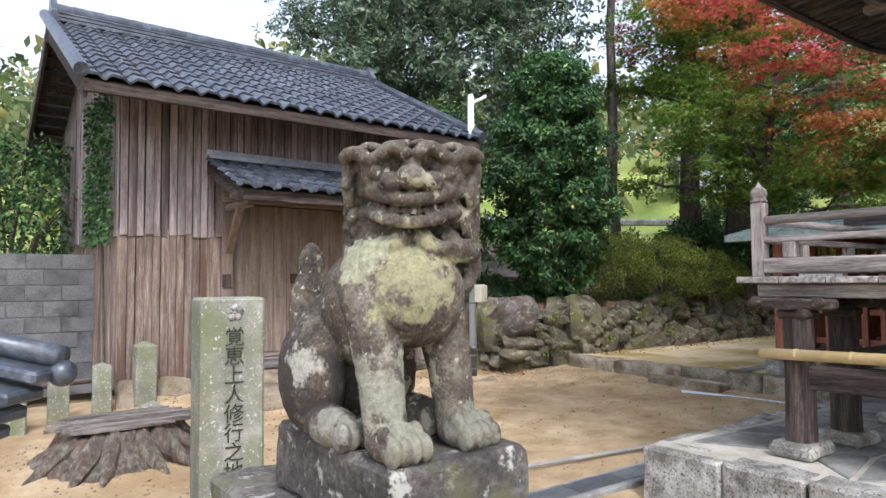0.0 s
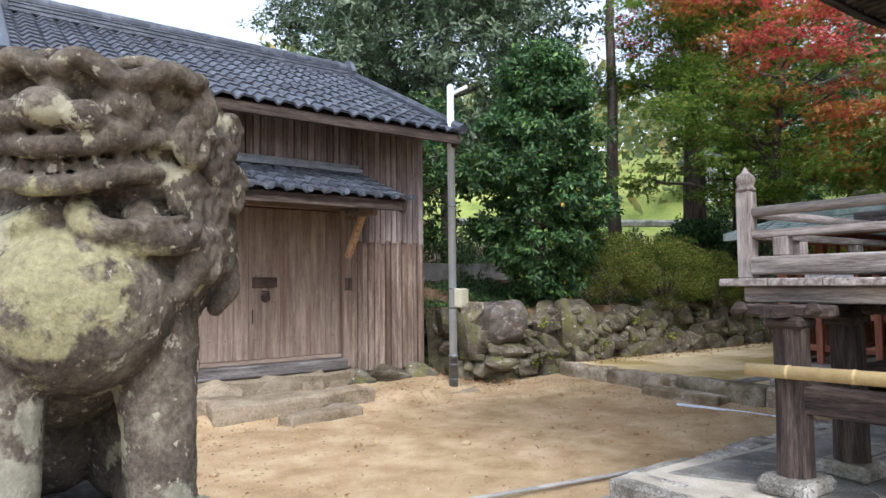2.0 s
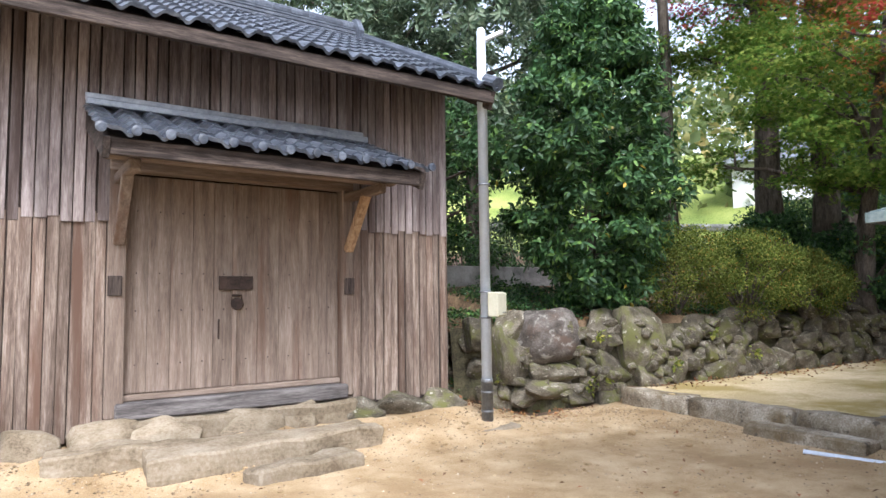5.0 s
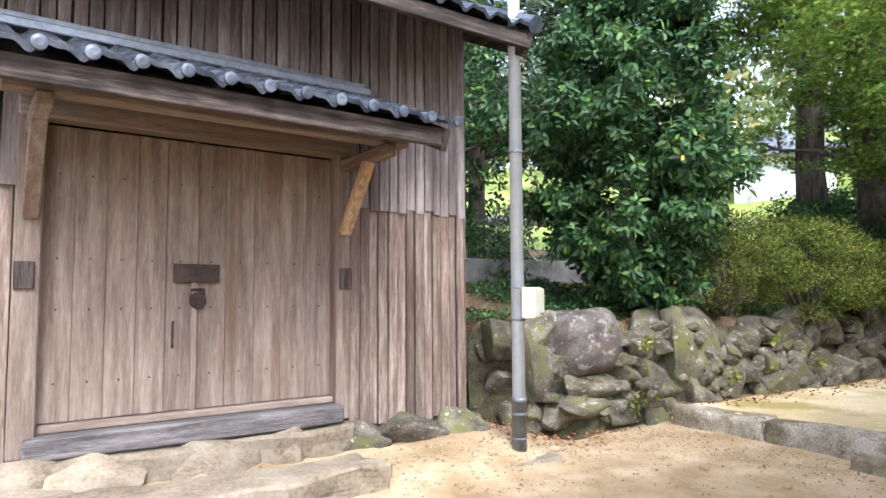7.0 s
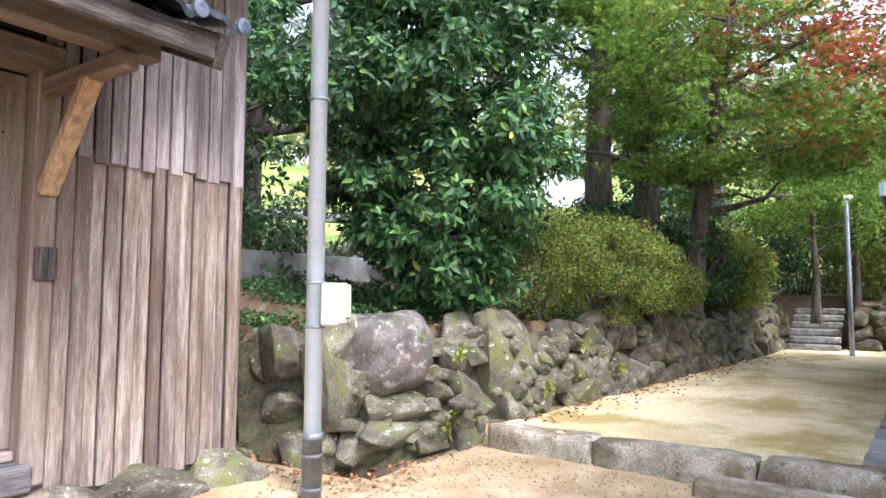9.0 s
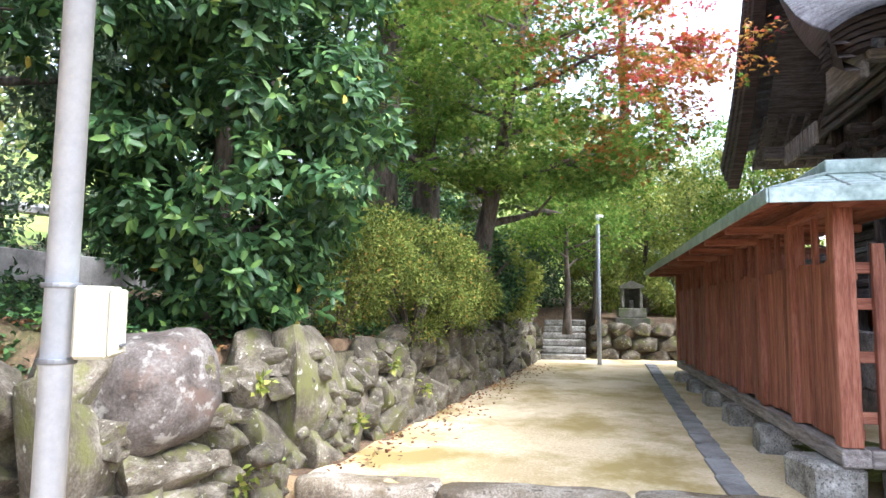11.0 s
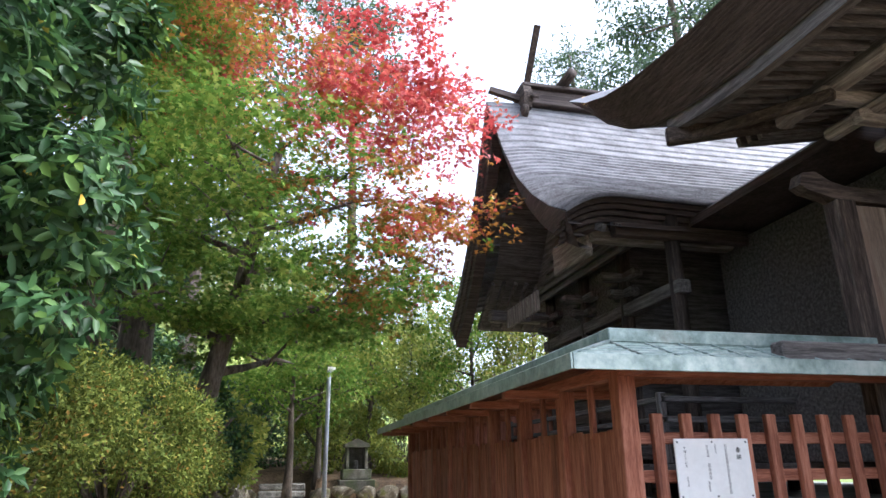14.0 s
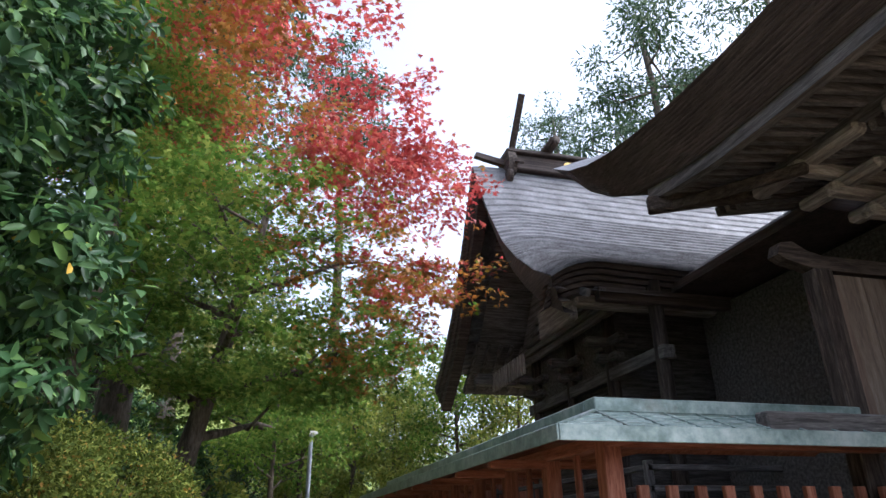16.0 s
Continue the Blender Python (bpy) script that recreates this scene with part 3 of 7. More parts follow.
def stone(parent, me, x, y, z, sx, sy, sz, spin=None, name="stone"):
    ob = new(name, me)
    ob.parent = parent
    ob.matrix_basis = pose(x, y, z, rnd.uniform(-8, 8), rnd.uniform(-8, 8), rnd.uniform(-15, 15) if spin is None else spin) @ Matrix.Diagonal((sx, sy, sz, 1))
    return ob


xx = X0 - 0.1
while xx < X1 + 0.05:
    w = rnd.uniform(0.35, 0.62)
    if not -1.05 < xx + w / 2 < 1.05:
        stone(barn, rnd.choice(sandrocks if xx < 0 else rocks), xx + w / 2, -0.02 + rnd.uniform(-0.05, 0.03), 0.2, w * 1.3, 0.5, 0.46, rnd.uniform(-6, 6), "foundation_stone")
    xx += w
fill = box(-1.1, -0.16, -0.1, 1.2, 0.1, 0.385, 0.03)
bmesh.ops.subdivide_edges(fill, edges=fill.edges, cuts=5, use_grid_fill=True)
part("earth_fill", bumpy(fill, 0.03, 0.2, 4), sand_stone, barn)
for x, w in ((-0.72, 0.75), (0.02, 0.72), (0.72, 0.66)):
    stone(barn, rnd.choice(sandrocks), x, -0.05, 0.23, w * 1.15, 0.5, 0.4, 0, "foundation_stone")
def slab_stone(label, m, w, d, h, seed):
    """A flat quarried slab with a broken, worn outline."""
    t = thing("stepping_stone", label, "stone", m)
    bm = box(-w / 2, -d / 2, -0.08, w / 2, d / 2, h, 0.02)
    bmesh.ops.subdivide_edges(bm, edges=bm.edges, cuts=7, use_grid_fill=True)
    part("slab", bumpy(bumpy(bm, 0.055, 0.45, seed), 0.018, 0.09, seed * 2), sand_stone, t)


slab_stone("long flat sandstone slab laid before the storehouse doors", BARN @ pose(0.1, -0.60, 0, 0, 0, 1), 2.0, 0.5, 0.24, 2.2)
slab_stone("half-buried flat brown stone before the storehouse", BARN @ pose(0.25, -1.12, 0, 0, 0, 6), 0.95, 0.3, 0.12, 5.1)
slab_stone("broad pale slab beside the storehouse step", BARN @ pose(-1.15, -0.36, 0, 0, 0, -3), 0.8, 0.45, 0.27, 8.4)

# ---- dry stone wall and kerb ----
swall = thing("stone_wall", "mossy dry stone retaining wall of rough boulders", "wall", kind="structure")
core = bmesh.new()
line = [(6.95, 8.85)] + [(x, wall_line(x) + 0.12) for x in np.arange(7.6, 18.6, 0.5)]
lo = [core.verts.new((x, y, -0.1)) for x, y in line]
hi = [core.verts.new((x, y + 0.12, 1.02)) for x, y in line]
bk = [core.verts.new((x + 0.1, y + 0.7, 1.0)) for x, y in line]
for k in range(len(line) - 1):
    core.faces.new((lo[k], lo[k + 1], hi[k + 1], hi[k]))
    core.faces.new((hi[k], hi[k + 1], bk[k + 1], bk[k]))
earth = surface("mossy_earth_joint", [(0.3, (0.03, 0.026, 0.016)), (0.5, (0.075, 0.066, 0.038)), (0.75, (0.15, 0.135, 0.08))], 4, 40, 0.95, 1.0, 0.03, obj=False, vary=0, stains=(0.085, 0.095, 0.03), stain_scale=2.0)
part("packing", bumpy(core, 0.04, 0.3, 2), earth, swall)
bm = bmesh.new()
bmesh.ops.create_icosphere(bm, subdivisions=5, radius=1)
for v in bm.verts:
    k = (abs(v.co.x) ** 3.4 + abs(v.co.y) ** 3.4 + abs(v.co.z) ** 3.4) ** (-1 / 3.4)
    v.co *= 0.5 * k * (1 - 0.10 * max(0, v.co.z) * (v.co.x < 0) * abs(v.co.x))
    if v.co.x < 0:
        v.co.z *= 1 + 0.30 * v.co.x * (v.co.z > 0)
bumpy(bumpy(bumpy(bm, 0.07, 0.5, 3), 0.02, 0.14, 4), 0.006, 0.05, 5)
boulder_stone = surface("boulder_stone", [(0.25, (0.05, 0.041, 0.034)), (0.5, (0.105, 0.09, 0.077)), (0.75, (0.20, 0.18, 0.16))], 3, 40, 0.95, 0.5, 0.02, vary=0, stains=(0.12, 0.085, 0.065), stain_scale=2.2, stain_at=(0.52, 0.64), spots=(0.26, 0.245, 0.215), spot_scale=7, spot_at=(0.56, 0.64))
big = bpy.data.meshes.new("boulder")
bm.to_mesh(big)
bm.free()
big.shade_smooth()
big.materials.append(boulder_stone)
rounded = [rock_mesh(60 + s, field_stone, 0.78, 3, 19, 0.02) for s in range(10)]
LAID = [(7.92, 0.91, 0.86, 0.7), (7.91, 0.5, 0.68, 0.31), (7.87, 0.29, 1.03, 0.32), (7.38, 0.73, 0.53, 0.66), (8.61, 0.94, 0.59, 0.56), (9.14, 0.84, 0.76, 0.82), (10.06, 0.88, 0.58, 0.45), (8.7, 0.5, 0.53, 0.4), (8.64, 0.12, 0.6, 0.53), (9.2, 0.33, 0.46, 0.34), (9.7, 0.47, 0.59, 0.66), (8.4, 0.58, 0.31, 0.21), (9.75, 0.78, 0.31, 0.34), (10.43, 0.61, 0.58, 0.33), (10.7, 0.86, 0.43, 0.39), (10.19, 0.3, 0.38, 0.34), (7.36, 1.02, 0.44, 0.38), (7.13, 0.96, 0.38, 0.38), (7.51, 0.22, 0.39, 0.32), (8.24, 0.16, 0.35, 0.21), (10.98, 0.78, 0.44, 0.44), (11.01, 0.41, 0.53, 0.35)]
for n, (x, z, w, h) in enumerate(LAID):
    stone(swall, big if n == 0 else rounded[(n * 5) % 10], x, wall_line(max(x, 7.0)) + (0.26 if n == 0 else 0.16) + 0.08 * z, z, w * (1.04 if n == 0 else 1.2), 0.7 if n == 0 else 0.36, h * (0.98 if n == 0 else 1.2), rnd.uniform(-12, 12) if n else 6)
for row, (z, hgt) in enumerate(((0.32, 0.40), (0.60, 0.40), (0.86, 0.38), (1.04, 0.24))):
    x = 10.15 + 0.15 * row
    while x < 18.3:
        w = rnd.uniform(0.28, 0.7)
        zz = z + 0.012 * (x - 9) + rnd.uniform(-0.07, 0.07)
        ob = stone(swall, rnd.choice(rounded), x + w / 2, wall_line(x + w / 2) + 0.14 + 0.05 * row, zz, w * 1.2, 0.36, hgt * rnd.uniform(1.0, 1.25), rnd.uniform(-14, 14) - 3)
        ob.rotation_euler.y += rnd.uniform(-0.22, 0.22)
        x += w
for k in range(150):
    x = rnd.uniform(7.3, 10.4) if k % 2 else rnd.uniform(10, 17.5)
    s = rnd.uniform(0.08, 0.2)
    stone(swall, rnd.choice(rounded), x, wall_line(x) + 0.13, rnd.uniform(0.12, 1.05), s * 1.4, 0.24, s * 1.1, rnd.uniform(0, 90))
for k in range(14):
    x, y = 6.95 + 0.1 * k % 0.6, 8.5 + 0.16 * k
    stone(swall, rnd.choice(rocks), 7.12 + rnd.uniform(-0.1, 0.15), y, 0.2 + 0.3 * (k % 3), 0.45, 0.5, 0.36, rnd.uniform(0, 90))
for x, y, s in ((8.3, 7.55, 0.12), (8.45, 7.62, 0.1), (8.2, 7.7, 0.16), (8.36, 7.72, 0.14), (8.15, 7.58, 0.09)):
    stone(swall, rnd.choice(rocks), x, y, 0.35 + s, s * 1.5, s, s, 0)

kerb = thing("kerb", "low kerb of weathered granite blocks", "kerb", kind="structure")
kerb_mat = surface("weathered_kerb_stone", [(0.3, (0.12, 0.095, 0.064)), (0.5, (0.26, 0.222, 0.165)), (0.72, (0.47, 0.43, 0.36))], 3, 70, 0.95, 0.9, 0.012, vary=0.2, stains=(0.13, 0.095, 0.05), stain_scale=1.8, stain_at=(0.48, 0.62), spots=(0.09, 0.075, 0.055), spot_scale=12, spot_at=(0.6, 0.66))
y = 7.66
while y > 3.2:
    w = rnd.uniform(0.8, 1.35)
    bm = box(-0.17, -w + 0.015, -0.34, 0.17, 0, 0.0, 0.03)
    bmesh.ops.subdivide_edges(bm, edges=bm.edges, cuts=4, use_grid_fill=True)
    part("kerb_stone", bumpy(bumpy(bm, 0.04, 0.3, y), 0.015, 0.08, y), kerb_mat, kerb, smooth=True).matrix_basis = pose(8.74, y, 0.275 + rnd.uniform(-0.015, 0.012), 0, rnd.uniform(-3, 3), rnd.uniform(-2, 2) - 1)
    y -= w
block = thing("step_stone", "squared granite step lying against the kerb", "stone", pose(8.45, 5.35, 0, 0, 0, -1))
bm = box(-0.15, -0.56, -0.04, 0.15, 0.56, 0.15, 0.02)
bmesh.ops.subdivide_edges(bm, edges=bm.edges, cuts=2, use_grid_fill=True)
part("block", bumpy(bm, 0.015, 0.2, 4), kerb_mat, block)

# ---- lamp pole by the storehouse ----
lean = pose(6.55, 7.685, 0.0, 0.9, -0.7, 0)
pole = thing("lamp_pole", "galvanised steel pole with a small lamp and a cream switch box", "pole", lean)
part("shaft", lathe([(0.062, 0.0), (0.062, 0.50), (0.064, 0.50), (0.064, 0.545)], 20), dark_steel, pole, "dark lower sleeve", True)
part("shaft", lathe([(0.055, 0.545), (0.053, 3.5), (0.058, 3.5), (0.058, 3.53), (0.05, 3.53), (0.048, 4.3), (0.03, 4.33)], 20), steel, pole, "", True)
for z in (1.18, 1.45, 2.6, 0.4, 0.2):
    part("band", lathe([(0.066, z), (0.068, z + 0.006), (0.068, z + 0.014), (0.066, z + 0.02)], 20), dark_steel, pole)
boxm = pose(0.055, -0.115, 1.2, 0, 0, 22)
sw = part("switch_box", box(-0.085, -0.06, 0, 0.085, 0.06, 0.26, 0.012, boxm), cream_plastic, pole, "cream plastic switch box")
part("lid", box(-0.09, -0.075, 0.01, 0.09, -0.058, 0.25, 0.008, boxm), cream_plastic, sw)
part("latch", box(0.0, -0.085, 0.04, 0.06, -0.074, 0.05, 0.002, boxm), dark_steel, sw)
part("lamp_head", beam((0.03, 0, 4.2), (0.26, -0.05, 4.33), 0.06, 0.05, 0.015), paint_white, pole, "small white lamp head")
part("footing", bumpy(box(-0.28, -0.26, -0.15, 0.28, 0.26, 0.07, 0.03), 0.02, 0.3), sand_stone, pole, "rough concrete footing")

# ---- block wall beside the storehouse ----
bw = thing("block_wall", "grey concrete block wall with dark stains", "wall", kind="structure")
bme = box(0, -0.06, 0, 0.385, 0.06, 0.19, 0.006)
me = bpy.data.meshes.new("concrete_block")
bme.to_mesh(me)
bme.free()
me.materials.append(block_grey)
part("mortar", box(-3.2, 9.6, 0.1, 1.76, 9.7, 1.89, 0), block_grey, bw)
for r in range(9):
    for c in range(12):
        x1 = 1.775 - 0.395 * c - (0.2 if r % 2 else 0)
        ob = new("concrete_block", me)
        ob.parent = bw
        ob.matrix_basis = pose(x1 - 0.385, 9.65, 0.1 + 0.2 * r + rnd.uniform(-0.002, 0.002))

# ---- short stone posts and stump ----
stele_stone = surface("greenish_granite", [(0.25, (0.115, 0.115, 0.088)), (0.5, (0.21, 0.208, 0.168)), (0.75, (0.36, 0.355, 0.30))], 4, 160, 0.92, 0.5, 0.004, vary=0, stains=(0.15, 0.165, 0.085), stain_scale=2.4, stain_at=(0.45, 0.65), spots=(0.42, 0.41, 0.36), spot_scale=40, spot_at=(0.6, 0.64))
def stone_post(x, y, h, w, tip, tilt):
    t = thing("stone_post", "short weathered granite fence post", "post", pose(x, y, 0, tilt, 0, rnd.uniform(-8, 8)), "old stone fence posts")
    bm = bmesh.new()
    add_box(bm, -w / 2, -w / 2, -0.1, w / 2, w / 2, h, 0.012)
    top = bmesh.ops.create_cone(bm, cap_ends=False, segments=4, radius1=w * 0.68, radius2=0.0, depth=tip, matrix=pose(0, 0, h + tip / 2 - 0.006, 0, 0, 45))
    part("shaft", bumpy(bm, 0.006, 0.1, x), stele_stone, t)


for x, y, h, w, tip, tilt in ((1.22, 8.12, 0.62, 0.2, 0.02, 3), (1.62, 8.0, 0.62, 0.19, 0.04, -2), (2.05, 8.0, 0.82, 0.22, 0.05, 1), (2.0, 7.35, 0.24, 0.2, 0.06, 0), (0.82, 7.9, 0.5, 0.2, 0.03, 2)):
    stone_post(x, y, h, w, tip, tilt)
rail = thing("rail", "rusty iron pipe running low between stone posts", "rail")
part("pipe", tube([(0.2, 8.6, 0.33), (1.2, 8.75, 0.34), (1.75, 8.8, 0.36)], [0.022] * 3, 8), iron, rail)

stump = thing("tree_stump", "wide splintered grey tree stump with ragged mossy roots", "stump", pose(1.46, 6.05, 0.05) @ Matrix.Diagonal((0.84, 0.9, 1.12, 1)))
bm = bmesh.new()
rings = []
N = 120
for z, f in ((-0.06, 1.55), (0.03, 1.34), (0.09, 1.16), (0.16, 1.03), (0.22, 0.95), (0.27, 0.9), (0.285, 0.82), (0.28, 0.4)):
    ring = []
    for k in range(N):
        a = 2 * math.pi * k / N
        r = f * (0.46 + 0.05 * math.sin(3 * a + 1) + 0.03 * math.sin(7 * a)) * (1 + 0.10 * max(0, math.sin(6 * a + 0.6)) * (f - 0.7)) + 0.022 * noise.noise(Vector((a * 9, z * 2, 1))) * (1 if z < 0.27 else 0.3)
        ring.append(bm.verts.new((r * math.cos(a) * 1.25, r * math.sin(a) * 0.9, z - 0.06 * max(0, math.cos(a + 2.6)) * (z > 0.1))))
    rings.append(ring)
for r0, r1 in zip(rings, rings[1:]):
    for k in range(N):
        bm.faces.new((r0[k], r0[(k + 1) % N], r1[(k + 1) % N], r1[k]))
bm.faces.new(rings[-1])
old_wood = grained("rotten_grey_wood", [(0.3, (0.06, 0.05, 0.043)), (0.5, (0.14, 0.12, 0.105)), (0.75, (0.27, 0.245, 0.225))], 3, 18, 0.95, 0.6, 0.008, vary=0.3)
stump_mat = surface("rotten_stump", [(0.25, (0.055, 0.043, 0.034)), (0.5, (0.125, 0.10, 0.078)), (0.75, (0.27, 0.235, 0.195))], 4, 30, 0.95, 1.0, 0.03, vary=0, stretch=(5, 5, 0.8), stains=(0.12, 0.065, 0.04), stain_scale=1.4, stain_at=(0.55, 0.7))
part("bark", bumpy(bm, 0.02, 0.06, 3), stump_mat, stump)
for k in range(13):
    y = -0.36 + 0.055 * k
    half = 0.62 * math.sqrt(max(0.05, 1 - (y / 0.45) ** 2))
    a, b = -half * rnd.uniform(0.8, 1.05), half * rnd.uniform(0.85, 1.3) + (0.12 if k in (4, 5, 6) else 0)
    z = 0.275 + rnd.uniform(-0.01, 0.02)
    bm = prism([(a, y - 0.012), (a + 0.14, y - 0.034), (0, y - 0.03), (b - 0.2, y - 0.028), (b, y), (b - 0.15, y + 0.028), (0.05, y + 0.034), (a + 0.1, y + 0.024)], z, z + 0.022, "z")
    part("splinter", bumpy(bm, 0.02, 0.3, k), old_wood, stump)
for k in range(7):
    a = -2.6 + 0.42 * k + rnd.uniform(-0.1, 0.1)
    c, q = math.cos(a), math.sin(a)
    part("root", bumpy(tube([(0.42 * c, 0.34 * q, 0.2), (0.62 * c, 0.5 * q, 0.1), (0.8 * c, 0.64 * q, 0.03), (0.98 * c, 0.8 * q, -0.04)], [0.09, 0.085, 0.06, 0.02], 9), 0.04, 0.09, k), stump_mat, stump)

# ---- inscribed stone stele ----
STELE = pose(1.404, 3.532, 0.075, 0, 0, -6) @ Matrix.Diagonal((0.95, 0.95, 0.95, 1))
stele = thing("stone_stele", "squared granite stele with a carved blossom and inscription", "stele", STELE)
part("shaft", bumpy(box(0, 0, -0.25, 0.36, 0.3, 1.43, 0.015), 0.004, 0.3), stele_stone, stele)
carve = surface("dark_carving", [(0.3, (0.025, 0.03, 0.02)), (0.7, (0.05, 0.055, 0.04))], 6, 50, 0.95, 0.2, 0.002, vary=0)


def letters(txt, size, m, material, parent, name="carved_character", depth=0.002):
    cu = bpy.data.curves.new(name, "FONT")
    cu.body, cu.size, cu.align_x, cu.align_y, cu.extrude = txt, size, "CENTER", "CENTER", depth
    ob = bpy.data.objects.new(name, cu)
    scene.collection.objects.link(ob)
    dg = bpy.context.evaluated_depsgraph_get()
    me = bpy.data.meshes.new_from_object(ob.evaluated_get(dg))
    bpy.data.objects.remove(ob)
    made = link_mesh(name, me, material, parent)
    made.matrix_basis = m
    return made


for k, ch in enumerate("覚恵上人修行之地"):
    letters(ch, 0.115, pose(0.185, -0.004, 1.20 - 0.108 * k, 90), carve, stele)
for k in range(5):
    a = math.pi / 2 + 2 * math.pi * k / 5
    bm = bmesh.new()
    bmesh.ops.create_uvsphere(bm, u_segments=12, v_segments=8, radius=0.021)
    bmesh.ops.scale(bm, vec=(1, 0.5, 1), verts=bm.verts)
    part("petal", bm, granite, stele, smooth=True).matrix_basis = pose(0.185 + 0.03 * math.cos(a), -0.003, 1.345 + 0.03 * math.sin(a))
bm = bmesh.new()
bmesh.ops.create_uvsphere(bm, u_segments=10, v_segments=6, radius=0.01)
part("petal", bm, granite, stele).matrix_basis = pose(0.185, -0.006, 1.345)

# ---- guardian lion statue on its pedestal ----
PED = pose(1.329, 1.502, 0.08) @ Matrix.Diagonal((0.94, 0.94, 0.94, 1))
lichen_stone = surface("lichened_stone", [(0.25, (0.034, 0.027, 0.021)), (0.5, (0.10, 0.083, 0.064)), (0.75, (0.20, 0.175, 0.138))], 9, 90, 0.95, 1.0, 0.016, vary=0, stains=(0.30, 0.285, 0.20), stain_scale=9, stain_at=(0.59, 0.62), spots=(0.36, 0.34, 0.27), spot_scale=34, spot_at=(0.61, 0.65))


def ragged_patch(m, centre, reach, colour, seed):
    """A patch of another tone with a ragged edge round one place of the stone."""
    n, l, b = m.node_tree.nodes, m.node_tree.links, m.node_tree.nodes["Principled BSDF"]
    old = b.inputs["Base Color"].links[0].from_socket
    co = n.new("ShaderNodeTexCoord").outputs["Object"]
    away = n.new("ShaderNodeVectorMath")
    away.operation = "DISTANCE"
    away.inputs[1].default_value = centre
    l.new(co, away.inputs[0])
    edge = n.new("ShaderNodeMath")
    edge.operation, edge.inputs[1].default_value = "DIVIDE", reach
    l.new(away.outputs["Value"], edge.inputs[0])
    rag = n.new("ShaderNodeMath")
    rag.operation, rag.inputs[1].default_value = "MULTIPLY_ADD", 4.2
    l.new(tex(n, l, co, 13, (1, 1, 1), 7, 0.65, seed), rag.inputs[0])
    l.new(edge.outputs[0], rag.inputs[2])
    r = ramp(n, [(0.0, (0.9, 0.9, 0.9)), (0.5, (0.85, 0.85, 0.85)), (0.56, (0, 0, 0))])
    fit = n.new("ShaderNodeMath")
    fit.operation, fit.inputs[1].default_value = "MULTIPLY", 0.18
    l.new(rag.outputs[0], fit.inputs[0])
    l.new(fit.outputs[0], r.inputs[0])
    tone = ramp(n, [(0.35, tuple(0.72 * c for c in colour)), (0.65, tuple(min(1, 1.2 * c) for c in colour))])
    l.new(tex(n, l, co, 60, (1, 1, 1), 5, 0.7, seed + 5), tone.inputs[0])
    l.new(blend(n, l, r.outputs[0], old, tone.outputs[0]), b.inputs["Base Color"])


# dark patch over the haunch
ragged_patch(lichen_stone, (-0.16, 0.18, 0.17), 0.22, (0.05, 0.042, 0.037), 31.0)
# pale lichen on haunch, chest, legs and shoulder
ragged_patch(lichen_stone, (-0.20, 0.10, 0.22), 0.07, (0.42, 0.40, 0.34), 36.0)
ragged_patch(lichen_stone, (-0.10, -0.32, 0.44), 0.13, (0.30, 0.285, 0.16), 2.0)
ragged_patch(lichen_stone, (-0.14, -0.28, 0.17), 0.11, (0.29, 0.28, 0.22), 6.0)
ragged_patch(lichen_stone, (-0.10, -0.33, 0.04), 0.10, (0.26, 0.245, 0.185), 9.0)
ragged_patch(lichen_stone, (0.12, -0.33, 0.05), 0.09, (0.22, 0.215, 0.165), 12.0)
ragged_patch(lichen_stone, (-0.17, -0.08, 0.05), 0.09, (0.27, 0.255, 0.21), 15.0)
ragged_patch(lichen_stone, (-0.18, -0.18, 0.50), 0.08, (0.34, 0.33, 0.22), 18.0)
dark_lichen = surface("dark_lichened_stone", [(0.25, (0.03, 0.026, 0.024)), (0.5, (0.075, 0.066, 0.06)), (0.75, (0.17, 0.155, 0.135))], 5, 45, 0.95, 0.9, 0.01, vary=0.1, stains=(0.36, 0.35, 0.31), stain_scale=13, stain_at=(0.58, 0.64), spots=(0.11, 0.105, 0.055), spot_scale=2.6, spot_at=(0.56, 0.66))
ped = thing("pedestal", "stepped square stone pedestal with dark moss and lichen", "pedestal", PED)
for x0, y0, z0, x1, y1, z1 in ((-0.18, -0.32, 0.88, 0.26, 0.40, 1.08), (-0.31, -0.50, 0.66, 0.41, 0.68, 0.876), (-0.26, -0.44, -0.25, 0.36, 0.62, 0.656)):
    bm = box(x0, y0, z0, x1, y1, z1, 0.018)
    bmesh.ops.subdivide_edges(bm, edges=bm.edges, cuts=5, use_grid_fill=True)
    part("block", bumpy(bumpy(bm, 0.012, 0.16, z0), 0.006, 0.05, 3), dark_lichen, ped)


